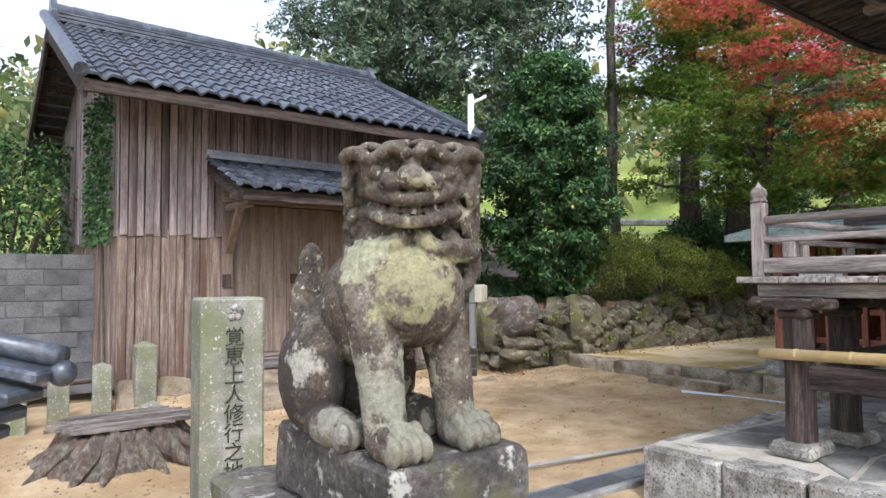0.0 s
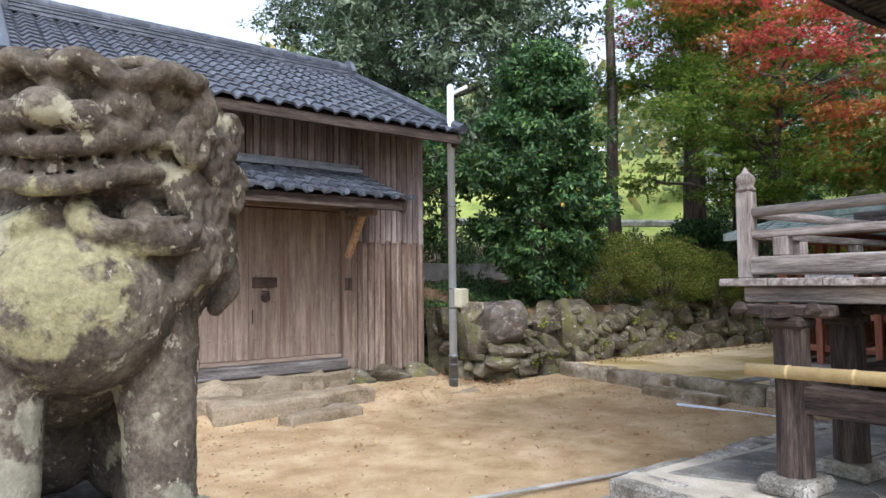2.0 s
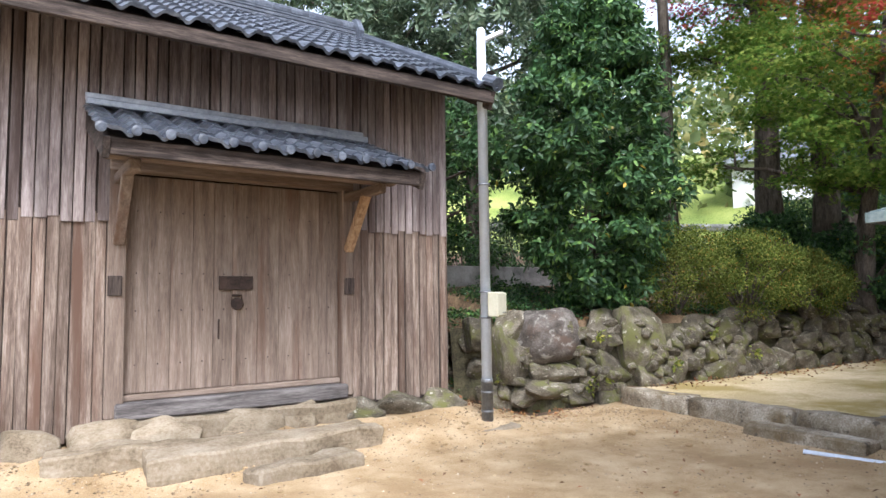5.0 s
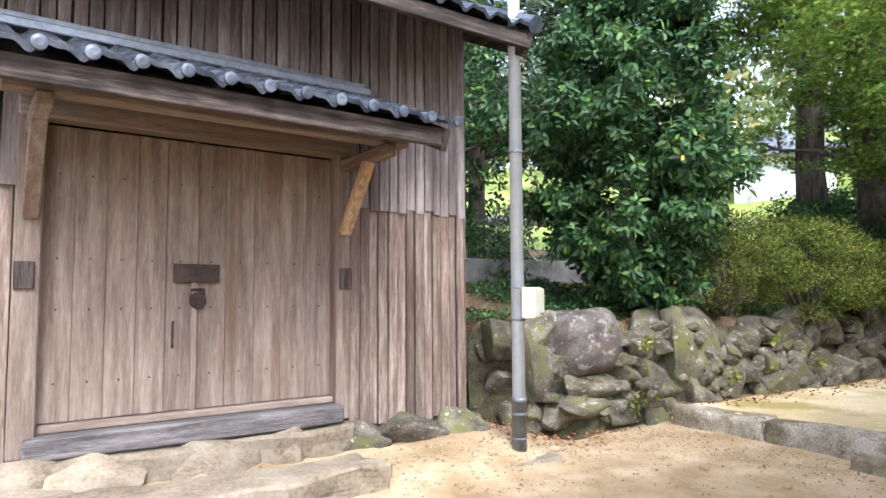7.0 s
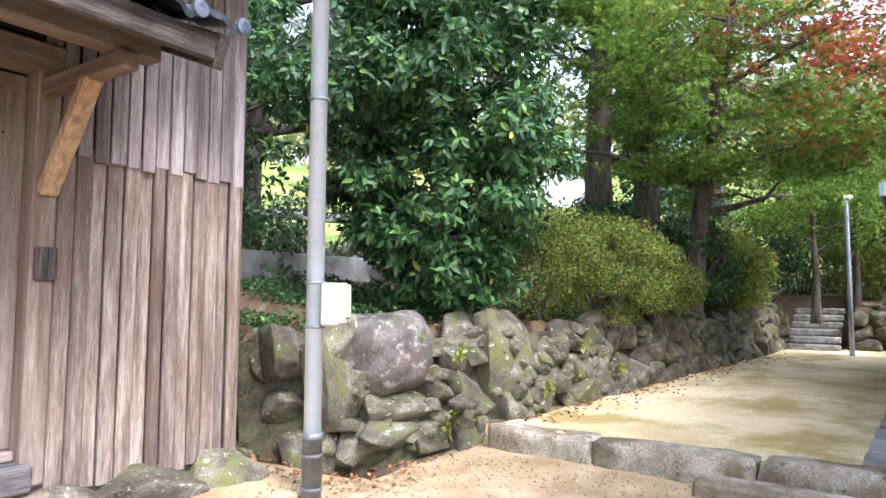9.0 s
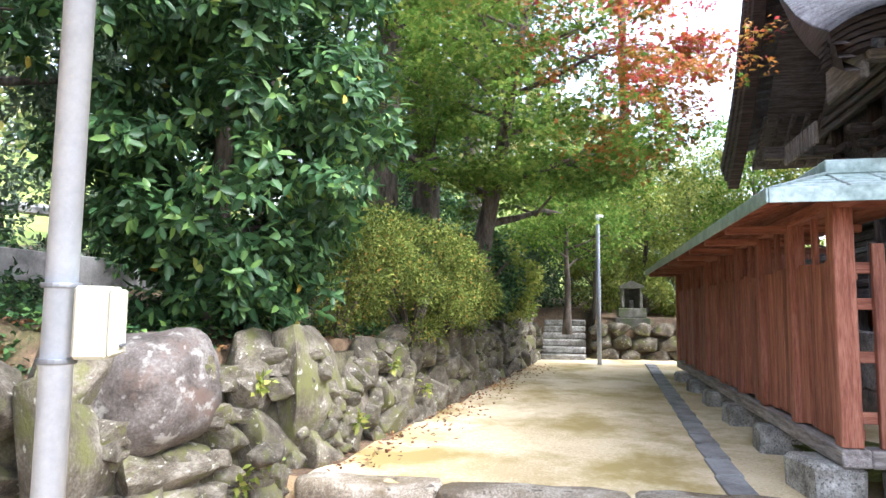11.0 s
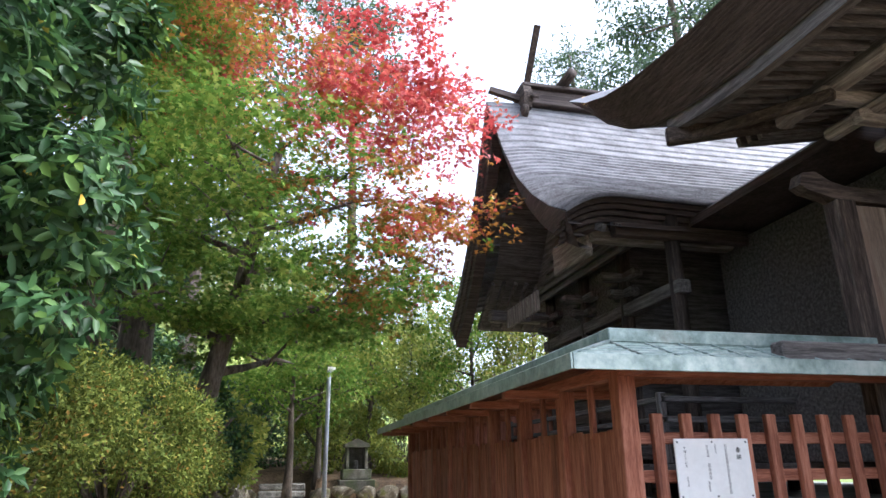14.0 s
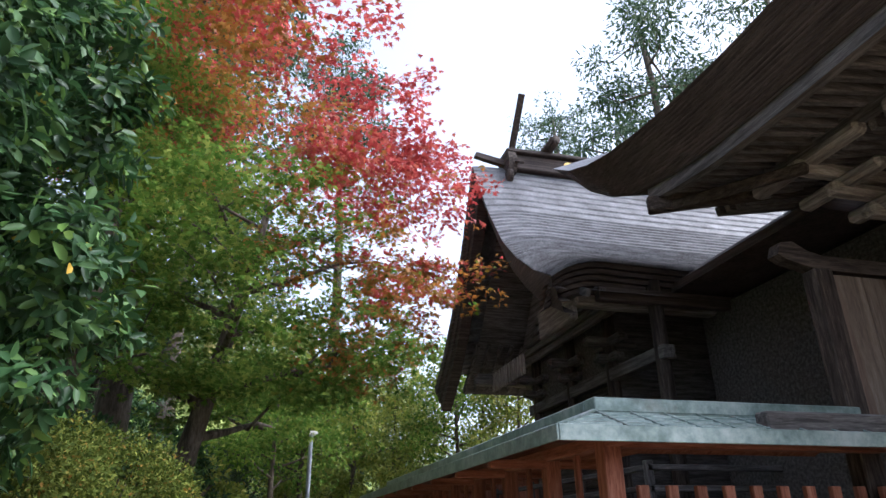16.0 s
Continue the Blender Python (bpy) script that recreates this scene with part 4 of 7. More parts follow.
def lion():
    """Seated guardian lion: overlapping masses fused to one skin, facing -y with its head turned to -x."""
    bm = bmesh.new()
    bmesh.ops.create_icosphere(bm, subdivisions=3, radius=1)
    ball = np.array([v.co[:] for v in bm.verts])
    tris = np.array([[v.index for v in f.verts] for f in bm.faces])
    bm.free()
    masses = []

    def put(m):
        m = np.array(m)
        masses.append(ball @ m[:3, :3].T + m[:3, 3])

    def blob(x, y, z, rx, ry, rz, turn=0, tilt=0):
        put(pose(x, y, z, tilt, 0, turn) @ Matrix.Diagonal((rx, ry, rz, 1)))

    def limb(pts, rad):
        for (a, ra), (b, rb) in zip(zip(pts, rad), list(zip(pts, rad))[1:]):
            for k in range(7):
                f = k / 6
                p = [a[i] + (b[i] - a[i]) * f for i in range(3)]
                r = ra + (rb - ra) * f
                blob(*p, r, r, r)

    # trunk
    blob(0.0, -0.13, 0.42, 0.195, 0.17, 0.175)
    blob(0.03, -0.12, 0.55, 0.15, 0.13, 0.12)
    blob(0.0, 0.02, 0.36, 0.15, 0.2, 0.18)
    blob(0.0, 0.2, 0.22, 0.165, 0.17, 0.2)
    blob(-0.01, -0.22, 0.40, 0.155, 0.125, 0.135)
    for s in (-1, 1):
        # haunches and hind paws
        blob(s * 0.135, 0.16, 0.17, 0.085, 0.16, 0.17)
        blob(s * 0.155, -0.0, 0.05, 0.06, 0.13, 0.055)
        for q in (-0.035, 0.0, 0.035):
            blob(s * 0.155 + q, -0.11, 0.042, 0.024, 0.04, 0.04)
        # forelegs
        limb([(s * 0.12, -0.17, 0.36), (s * 0.125, -0.21, 0.20), (s * 0.125, -0.235, 0.07)], [0.085, 0.066, 0.06])
        blob(s * 0.125, -0.27, 0.045, 0.075, 0.085, 0.05)
        for q in (-0.05, -0.017, 0.017, 0.05):
            blob(s * 0.125 + q, -0.335, 0.038, 0.021, 0.035, 0.036)
            blob(s * 0.125 + q, -0.30, 0.07, 0.02, 0.03, 0.025)
        limb([(s * 0.17, -0.14, 0.42), (s * 0.17, -0.2, 0.3)], [0.045, 0.03])
    # tail
    blob(-0.02, 0.36, 0.33, 0.09, 0.06, 0.16)
    blob(-0.02, 0.37, 0.46, 0.05, 0.05, 0.1)
    blob(0.06, 0.36, 0.26, 0.05, 0.05, 0.1)
    # head
    h = Matrix.Translation((0.05, -0.13, 0.635)) @ pose(0, 0, 0, 0, 0, -38) @ Matrix.Diagonal((0.95, 0.98, 0.9, 1))

    def on_head(x, y, z, rx, ry, rz, tilt=0, roll=0):
        put(h @ pose(x, y, z, tilt, roll, 0) @ Matrix.Diagonal((rx, ry, rz, 1)))

    def arc(rx, ry, z, r, a0=-75, a1=75, sag=0.0, cy=0.0, n=22):
        for k in range(n):
            a = radians(a0 + (a1 - a0) * k / (n - 1))
            on_head(rx * math.sin(a), cy - ry * math.cos(a), z + sag * abs(math.sin(a)) ** 2, r, r, r)

    def chain(pts, rad, steps=6):
        for (p, ra), (q, rb) in zip(zip(pts, rad), list(zip(pts, rad))[1:]):
            for k in range(steps):
                f = k / steps
                r = ra + (rb - ra) * f
                on_head(*[p[i] + (q[i] - p[i]) * f for i in range(3)], r, r, r)

    def curl(x, y, z, size, side, lean=0.0):
        """A flat spiral lock standing out from the cheek."""
        for k in range(26):
            a = 0.5 + k * 0.36
            r = size * (1 - k / 30)
            on_head(x + lean * r * math.cos(a) * side, y + r * math.cos(a) * side * 0.9, z + r * math.sin(a), 0.26 * size + 0.004, 0.26 * size + 0.004, 0.26 * size + 0.004)

    # skull with a flat crown, broad muzzle and jaw
    on_head(0, 0.0, 0.06, 0.18, 0.165, 0.12)
    on_head(0, -0.06, 0.07, 0.165, 0.115, 0.085)
    on_head(0, 0.05, -0.03, 0.195, 0.155, 0.14)
    on_head(0, 0.03, 0.09, 0.20, 0.17, 0.09)
    on_head(0, -0.06, 0.115, 0.185, 0.125, 0.055)
    on_head(0, 0.03, -0.13, 0.195, 0.15, 0.13)
    on_head(0, 0.08, 0.02, 0.205, 0.12, 0.13)
    on_head(0, -0.04, -0.03, 0.175, 0.10, 0.08)
    on_head(0, 0.035, 0.125, 0.18, 0.155, 0.05)
    on_head(0, -0.115, 0.030, 0.125, 0.085, 0.045)
    on_head(0, -0.075, -0.055, 0.125, 0.085, 0.045)
    # smiling lips with a row of teeth between
    arc(0.150, 0.165, 0.0, 0.019, -78, 78, 0.042, -0.05, 34)
    arc(0.138, 0.146, -0.030, 0.010, -60, 60, 0.036, -0.05, 15)
    arc(0.142, 0.160, -0.062, 0.018, -74, 74, 0.044, -0.05, 34)
    # wide nose
    on_head(0, -0.215, 0.062, 0.046, 0.042, 0.036)
    on_head(0, -0.17, 0.092, 0.034, 0.045, 0.04)
    for s in (-1, 1):
        on_head(s * 0.058, -0.205, 0.05, 0.037, 0.036, 0.029)
        on_head(s * 0.09, -0.16, 0.03, 0.045, 0.04, 0.03)
        # staring eye in a heavy rim under a wavy brow
        on_head(s * 0.1, -0.155, 0.08, 0.05, 0.03, 0.045)
        on_head(s * 0.104, -0.178, 0.08, 0.027, 0.02, 0.025)
        for k in range(14):
            a = 2 * math.pi * k / 14
            on_head(s * (0.104 + 0.04 * math.cos(a)), -0.176 + 0.03 * max(0, math.cos(a)), 0.076 + 0.037 * math.sin(a), 0.0105, 0.0105, 0.0105)
        for k in range(16):
            f = k / 15
            on_head(s * (0.022 + 0.18 * f), -0.205 + 0.11 * f * f, 0.132 + 0.016 * math.sin(9 * f), 0.022, 0.032, 0.020)
            on_head(s * (0.015 + 0.185 * f), -0.165 + 0.11 * f * f, 0.158 + 0.007 * math.sin(11 * f + 1), 0.017, 0.026, 0.014)
        # locks combed back over the crown
        for k in range(4):
            x = s * (0.024 + 0.05 * k)
            chain([(x, -0.12 + 0.014 * k, 0.172 - 0.005 * k), (x * 1.05, -0.03, 0.180 - 0.009 * k), (x, 0.08, 0.172 - 0.012 * k), (x, 0.16, 0.13 - 0.012 * k), (x * 1.03, 0.19, 0.06)], [0.016, 0.022, 0.023, 0.022, 0.02])
        # folded ear, cheek and beard curls
        on_head(s * 0.196, -0.03, 0.105, 0.026, 0.05, 0.042, 25)
        curl(s * 0.19, -0.055, 0.035, 0.05, s, 0.3)
        curl(s * 0.20, 0.04, 0.02, 0.055, s, 0.2)
        curl(s * 0.175, -0.045, -0.065, 0.048, s, 0.3)
        curl(s * 0.195, 0.045, -0.085, 0.055, s, 0.2)
        chain([(s * 0.03, -0.15, -0.10), (s * 0.05, -0.17, -0.125), (s * 0.09, -0.16, -0.135), (s * 0.125, -0.13, -0.115)], [0.03, 0.028, 0.022, 0.012])
        chain([(s * 0.11, -0.10, -0.105), (s * 0.14, -0.115, -0.135), (s * 0.18, -0.10, -0.145), (s * 0.205, -0.07, -0.12)], [0.034, 0.03, 0.024, 0.012])
        # mane falling in tapered locks over neck and shoulder
        for k in range(5):
            y = -0.03 + 0.05 * k
            chain([(s * 0.165, y, -0.11), (s * (0.185 - 0.01 * k), y - 0.01, -0.19), (s * (0.165 - 0.012 * k), y - 0.035, -0.25 - 0.012 * k)], [0.036, 0.032, 0.012])
            chain([(s * 0.17, 0.07 + 0.026 * k, 0.10 - 0.07 * k), (s * 0.18, 0.12 + 0.012 * k, 0.05 - 0.07 * k), (s * 0.165, 0.13, -0.0 - 0.07 * k)], [0.036, 0.032, 0.014])
    on_head(0, 0.08, -0.06, 0.165, 0.12, 0.19)
    for s in (-1, 1):
        curl(s * 0.20, 0.0, -0.175, 0.05, s, 0.15)
        curl(s * 0.195, 0.10, -0.16, 0.05, s, 0.15)
        curl(s * 0.21, 0.12, -0.03, 0.052, s, 0.15)
        curl(s * 0.20, 0.13, 0.09, 0.045, s, 0.15)
        for k in range(3):
            chain([(s * 0.02, -0.16 + 0.01 * k, -0.10 - 0.02 * k), (s * (0.07 + 0.02 * k), -0.175 + 0.02 * k, -0.13 - 0.012 * k), (s * (0.14 + 0.02 * k), -0.14 + 0.02 * k, -0.125 - 0.016 * k), (s * (0.19 + 0.012 * k), -0.085 + 0.02 * k, -0.10 - 0.02 * k)], [0.016, 0.02, 0.016, 0.006])
    for k in range(6):
        for q in range(4):
            chain([(-0.15 + 0.06 * k, 0.14, 0.12 - 0.085 * q), (-0.14 + 0.06 * k, 0.175, 0.08 - 0.085 * q), (-0.15 + 0.06 * k, 0.15, 0.02 - 0.085 * q)], [0.034, 0.03, 0.014], 4)
    me = bpy.data.meshes.new("guardian_lion")
    skin = np.concatenate([tris + len(ball) * k for k in range(len(masses))])
    me.from_pydata(np.concatenate(masses).tolist(), [], skin.tolist())
    ob = link_mesh("guardian_lion_statue", me, lichen_stone)
    fuse = ob.modifiers.new("fuse", "REMESH")
    fuse.mode, fuse.voxel_size, fuse.use_smooth_shade = "VOXEL", 0.0045, True
    ease = ob.modifiers.new("ease", "SMOOTH")
    ease.factor, ease.iterations = 0.25, 1
    clouds = bpy.data.textures.new("weathering", "CLOUDS")
    clouds.noise_scale = 0.03
    worn = ob.modifiers.new("worn", "DISPLACE")
    worn.texture, worn.strength, worn.mid_level = clouds, 0.006, 0.5
    ob.matrix_world = pose(1.314, 1.544, 1.091, 0, 0, 4) @ Matrix.Diagonal((0.884, 0.884, 0.978, 1))
    return tagged(ob, "lichen-covered seated stone guardian lion on a pedestal", "statue")


lion()

# ---- flagged platform ----
PZ = 0.36
plat = thing("platform", "raised platform paved with irregular flagstones and edged in granite", "platform", kind="structure")
mortar_mat = surface("pale_mortar", [(0.3, (0.30, 0.27, 0.22)), (0.5, (0.40, 0.365, 0.30)), (0.75, (0.50, 0.465, 0.40))], 4, 70, 0.95, 0.4, 0.004, obj=False, vary=0)
part("core", box(4.36, -6.0, -0.1, 8.5, 2.86, PZ - 0.003, 0), mortar_mat, plat)


def edge_stone(x0, y0, x1, y1, z0, z1, seed):
    bm = box(x0, y0, z0, x1, y1, z1, 0.02)
    bmesh.ops.subdivide_edges(bm, edges=bm.edges, cuts=6, use_grid_fill=True)
    part("edge_stone", bumpy(bumpy(bm, 0.010, 0.2, seed), 0.007, 0.05, seed), granite, plat)


y = 2.92
while y > -5.5:
    w = rnd.uniform(0.5, 0.85)
    edge_stone(4.26, y - w + 0.015, 4.52, y, -0.12, PZ + rnd.uniform(-0.01, 0.015), y)
    y -= w
x = 4.56
while x < 8.3:
    w = rnd.uniform(0.35, 0.6)
    edge_stone(x, 2.76, x + w - 0.015, 2.94 + rnd.uniform(-0.03, 0.03), -0.12, PZ + rnd.uniform(-0.015, 0.01), x + 9)
    x += w
cell = 0.52
for i in range(8):
    for j in range(15):
        def corner(a, b):
            r = random.Random(a * 131 + b * 17 + 5)
            return 4.54 + (a + (0.5 if b % 2 else 0)) * cell + r.uniform(-0.12, 0.12), 2.74 - b * cell + r.uniform(-0.12, 0.12)

        q = [corner(i, j), corner(i + 1, j), corner(i + 1, j + 1), corner(i, j + 1)]
        if j % 3 == 1 and i % 2:
            q = [q[0], q[1], ((q[1][0] + q[2][0]) / 2, q[2][1] + 0.1), q[2], q[3]]
        cx, cy = sum(p[0] for p in q) / len(q), sum(p[1] for p in q) / len(q)
        q = [(min(max(cx + (px - cx) * 0.92, 4.53), 8.4), min(cy + (py - cy) * 0.92, 2.75)) for px, py in q]
        bm = prism([(px - cx, py - cy) for px, py in q], -0.03, 0.006 + rnd.uniform(0, 0.006), "z")
        bmesh.ops.bevel(bm, geom=[e for e in bm.edges if abs(e.verts[0].co.z - e.verts[1].co.z) < 1e-5 and e.verts[0].co.z > 0], offset=0.008, segments=1, affect="EDGES")
        part("flagstone", bm, flag_stone, plat).matrix_basis = Matrix.Translation((cx, cy, PZ))

# ---- raised timber veranda on stout posts ----
ver = thing("veranda", "raised weathered timber veranda with railing, standing on stout posts", "veranda")
VX, VY, VZ = 4.83, 2.52, 1.53
for px, py in ((4.84, 2.10), (4.90, 1.30), (4.95, 0.3), (4.95, -0.9), (5.40, 2.06), (6.4, 2.06), (7.4, 2.06)):
    post = part("post", tube([(px, py, 0.46), (px + 0.006, py, 0.9), (px, py, 1.26)], [0.102, 0.096, 0.098], 8), timber_dark, ver, smooth=False)
    part("base_stone", bumpy(box(px - 0.16, py - 0.15, PZ + 0.004, px + 0.16, py + 0.15, 0.462, 0.03), 0.015, 0.2, px), granite, ver)
    part("bracket", prism([(-0.22, 1.32), (0.22, 1.32), (0.22, 1.38), (-0.22, 1.38)], py - 0.05, py + 0.05), timber_dark, ver).matrix_basis = Matrix.Translation((px, 0, 0))
    part("bracket", box(px - 0.1, py - 0.1, 1.25, px + 0.1, py + 0.1, 1.32, 0.02), timber_dark, ver)
    part("bracket", box(px - 0.05, py - 0.24, 1.315, px + 0.05, py + 0.24, 1.385, 0.015), timber_dark, ver)
    for s in (-1, 1):
        bm = bmesh.new()
        bmesh.ops.create_uvsphere(bm, u_segments=10, v_segments=7, radius=0.05)
        bmesh.ops.scale(bm, vec=(0.8, 1.1, 0.7), verts=bm.verts)
        part("carved_nose", bumpy(bm, 0.02, 0.05, px), timber_dark, ver, smooth=True).matrix_basis = Matrix.Translation((px - 0.16, py + 0.2 * s, 1.36))
for py in (2.1,):
    part("tie_beam", box(4.9, 2.02, 0.86, 8.3, 2.14, 0.99, 0.012), timber_dark, ver)
part("tie_beam", box(4.80, -3.0, 0.80, 4.92, 2.05, 0.95, 0.012), timber_dark, ver)
bam = tube([(4.72, 2.29, 1.02), (4.72, 1.2, 1.05), (4.74, 0.0, 1.06)], [0.036, 0.037, 0.036], 12)
bamboo = thing("bamboo_pole", "dry yellow bamboo pole tied across the veranda posts", "pole")
part("culm", bam, bamboo_mat, bamboo, smooth=True)
for yy in (2.05, 1.72, 1.38, 1.04, 0.7):
    part("node", tube([(4.72, yy, 1.02 + (2.36 - yy) * 0.026), (4.72, yy + 0.012, 1.02 + (2.36 - yy) * 0.026)], [0.0385, 0.0385], 12), bamboo_mat, bamboo)
part("sill_beam", box(VX + 0.10, -3.0, 1.39, VX + 0.22, VY - 0.1, 1.48, 0.01), timber_grey, ver)
part("sill_beam", box(VX + 0.22, VY - 0.22, 1.39, 8.6, VY - 0.1, 1.48, 0.01), timber_grey, ver)
yy = VY
while yy > -3.0:
    part("deck_board", box(VX, yy - 0.30, VZ - 0.045, VX + 0.9, yy - 0.004, VZ + rnd.uniform(-0.004, 0.004), 0.006), timber_grey, ver)
    yy -= 0.30
xx = VX + 0.905
while xx < 8.6:
    part("deck_board", box(xx, VY - 0.9, VZ - 0.045, xx + 0.296, VY, VZ + rnd.uniform(-0.004, 0.004), 0.006), timber_grey, ver)
    xx += 0.30
newel = part("newel_post", box(4.94, 2.37, VZ, 5.03, 2.46, 2.06, 0.008), timber_grey, ver, "sun-bleached corner post with carved cap")
fin = lathe([(0.055, 2.06), (0.058, 2.075), (0.045, 2.085), (0.05, 2.10), (0.057, 2.125), (0.048, 2.155), (0.022, 2.175), (0.008, 2.2), (0.002, 2.21)], 16)
bmesh.ops.translate(fin, vec=(4.985, 2.415, 0), verts=fin.verts)
part("finial", fin, timber_grey, newel, "onion-shaped finial", True)
part("top_rail", tube([(4.985, 2.38, 1.93), (4.985, -3.0, 1.93)], [0.03, 0.03], 12), timber_grey, ver, smooth=True)
part("mid_rail", box(4.955, -3.0, 1.77, 5.015, 2.38, 1.815, 0.006), timber_grey, ver)
part("bottom_rail", box(4.94, -3.0, 1.555, 5.03, 2.38, 1.66, 0.01), timber_grey, ver)
part("top_rail", tube([(4.985, 2.415, 1.93), (8.6, 2.415, 1.93)], [0.03, 0.03], 12), timber_grey, ver, smooth=True)
part("mid_rail", box(5.0, 2.385, 1.77, 8.6, 2.445, 1.815, 0.006), timber_grey, ver)
part("bottom_rail", box(5.0, 2.37, 1.555, 8.6, 2.46, 1.66, 0.01), timber_grey, ver)
for yy in (2.2, 1.55, 0.7, -0.2, -1.2):
    part("baluster", box(4.95, yy - 0.045, 1.66, 5.02, yy + 0.045, 1.77, 0.006), timber_grey, ver)
for xx in (5.6, 6.4, 7.2, 8.0):
    part("baluster", box(xx - 0.045, 2.38, 1.66, xx + 0.045, 2.45, 1.77, 0.006), timber_grey, ver)

# ---- worship hall behind the veranda, with sweeping eaves ----
hall = thing("worship_hall", "dark old timber worship hall with sweeping layered bark eaves", "shrine hall")
part("wall", box(6.0, -5.0, 1.5, 8.9, 1.5, 4.4, 0.01), shrine_wood, hall)
part("floor_frame", box(6.1, -4.9, 1.3, 8.8, 1.45, 1.496, 0.01), shrine_wood, hall)
for px, py in ((6.1, 1.4), (7.4, 1.4), (8.7, 1.4), (6.1, -0.5), (6.1, -2.5)):
    part("post", tube([(px, py + 0.16, PZ), (px, py + 0.16, 4.3)], [0.1, 0.1], 12), shrine_wood, hall)
part("gate_post", box(8.98, 2.16, 0.4, 9.12, 2.34, 3.4, 0.01), timber_dark, hall)
part("plank_wall", box(9.0, 0.4, 2.2, 9.06, 2.16, 3.36, 0.004), timber_warm, hall, "brown plank wall")
for k in range(6):
    part("plank", box(8.985, 0.5 + 0.28 * k, 2.2, 8.999, 0.5 + 0.28 * k + 0.27, 3.36, 0.003), board_brown, hall)
arm = prism([(2.62, 3.50), (2.58, 3.60), (2.46, 3.62), (2.34, 3.55), (2.2, 3.52), (0.4, 3.52), (0.4, 3.40), (2.3, 3.40), (2.45, 3.44), (2.55, 3.46)], 9.0, 9.12, "x")
part("head_beam", arm, timber_dark, hall, "beam with a carved rounded nose")
sill = part("plank_beam", box(8.60, 0.8, 2.06, 8.72, 3.36, 2.22, 0.012), shrine_wood, hall, "weathered horizontal plank beam")

TOP = ((4.2, 4.72), (6.5, 4.70), (8.3, 4.69), (8.9, 4.72), (9.5, 4.79), (10.0, 4.88), (10.4, 4.99), (10.8, 5.15), (11.2, 5.4))
LOW = ((4.2, 4.30), (6.5, 4.28), (8.3, 4.27), (8.9, 4.29), (9.5, 4.36), (10.0, 4.47), (10.4, 4.65), (10.8, 4.92), (11.2, 5.3))


def sweep(at, xs):
    """A sheet between rows of points for each x."""
    bm = bmesh.new()
    rows = [[bm.verts.new(p) for p in at(x)] for x in xs]
    for a, b in zip(rows, rows[1:]):
        for k in range(len(a) - 1):
            bm.faces.new((a[k], b[k], b[k + 1], a[k + 1]))
    bmesh.ops.recalc_face_normals(bm, faces=bm.faces)
    return bm


hx = list(np.linspace(4.2, 11.2, 36))
tz = lambda x: float(np.interp(x, [p[0] for p in TOP], [p[1] for p in TOP]))
lz = lambda x: float(np.interp(x, [p[0] for p in LOW], [p[1] for p in LOW]))
hroof = part("roof", sweep(lambda x: [(x, 3.4, tz(x)), (x, 2.6, tz(x) + 0.35), (x, 1.4, tz(x) + 1.05), (x, 0.2, tz(x) + 2.0), (x, -1.0, tz(x) + 3.0), (x, -2.2, tz(x) + 2.0), (x, -3.4, tz(x) + 1.05), (x, -5.4, tz(x))], hx), bark_roof, hall, "", True)
n_lay = 15
for k in range(n_lay):
    f0, f1 = k / n_lay, (k + 0.82) / n_lay
    part("eave_layer", sweep(lambda x: [(x, 3.4 - 0.24 * f0, tz(x) + (lz(x) - tz(x)) * f0), (x, 3.4 - 0.24 * f0 - 0.01, tz(x) + (lz(x) - tz(x)) * f1), (x, 3.4 - 0.24 * f0 - 0.06, tz(x) + (lz(x) - tz(x)) * f1)], hx), bark_edge, hroof, "", True)
part("soffit", sweep(lambda x: [(x, 3.17, lz(x)), (x, 2.2, lz(x) + 0.16), (x, 1.4, lz(x) + 0.3)], hx), shrine_wood, hroof)
part("eave_board", sweep(lambda x: [(x, 3.14, lz(x)), (x, 3.14, lz(x) - 0.12), (x, 3.06, lz(x) - 0.12), (x, 3.06, lz(x) + 0.02)], [x for x in hx if x < 9.9]), shrine_wood, hroof)
part("eave_board", sweep(lambda x: [(x, 2.5, lz(x) + 0.02), (x, 2.5, lz(x) - 0.1), (x, 2.42, lz(x) - 0.1), (x, 2.42, lz(x) + 0.05)], [x for x in hx if x < 9.9]), shrine_wood, hroof)
for k in range(42):
    x = 4.4 + 5.35 * k / 41
    part("rafter", beam((x, 3.05, lz(x) - 0.07), (x, 2.0, lz(x) + 0.08), 0.055, 0.08, 0.005), shrine_wood, hroof)
    part("rafter", beam((x + 0.06, 2.42, lz(x) - 0.13), (x + 0.06, 1.4, lz(x) + 0.06), 0.06, 0.09, 0.005), shrine_wood, hroof)
part("corner_beam", beam((9.75, 3.2, 4.22), (8.9, 1.5, 4.28), 0.11, 0.15, 0.015), timber_dark, hroof)
part("corner_beam", beam((9.72, 3.05, 4.2), (8.6, 2.55, 4.05), 0.07, 0.09, 0.015), timber_dark, hroof)
for px in (6.1, 7.4, 8.7):
    for z, w in ((3.75, 0.5), (3.9, 0.8), (4.05, 1.1)):
        part("bracket", box(px - 0.07, 1.5, z, px + 0.07, 1.5 + w, z + 0.11, 0.03), timber_grey, hall)
        part("bracket", box(px - w / 2, 1.5 + w - 0.2, z + 0.05, px + w / 2, 1.5 + w - 0.07, z + 0.15, 0.03), timber_grey, hall)
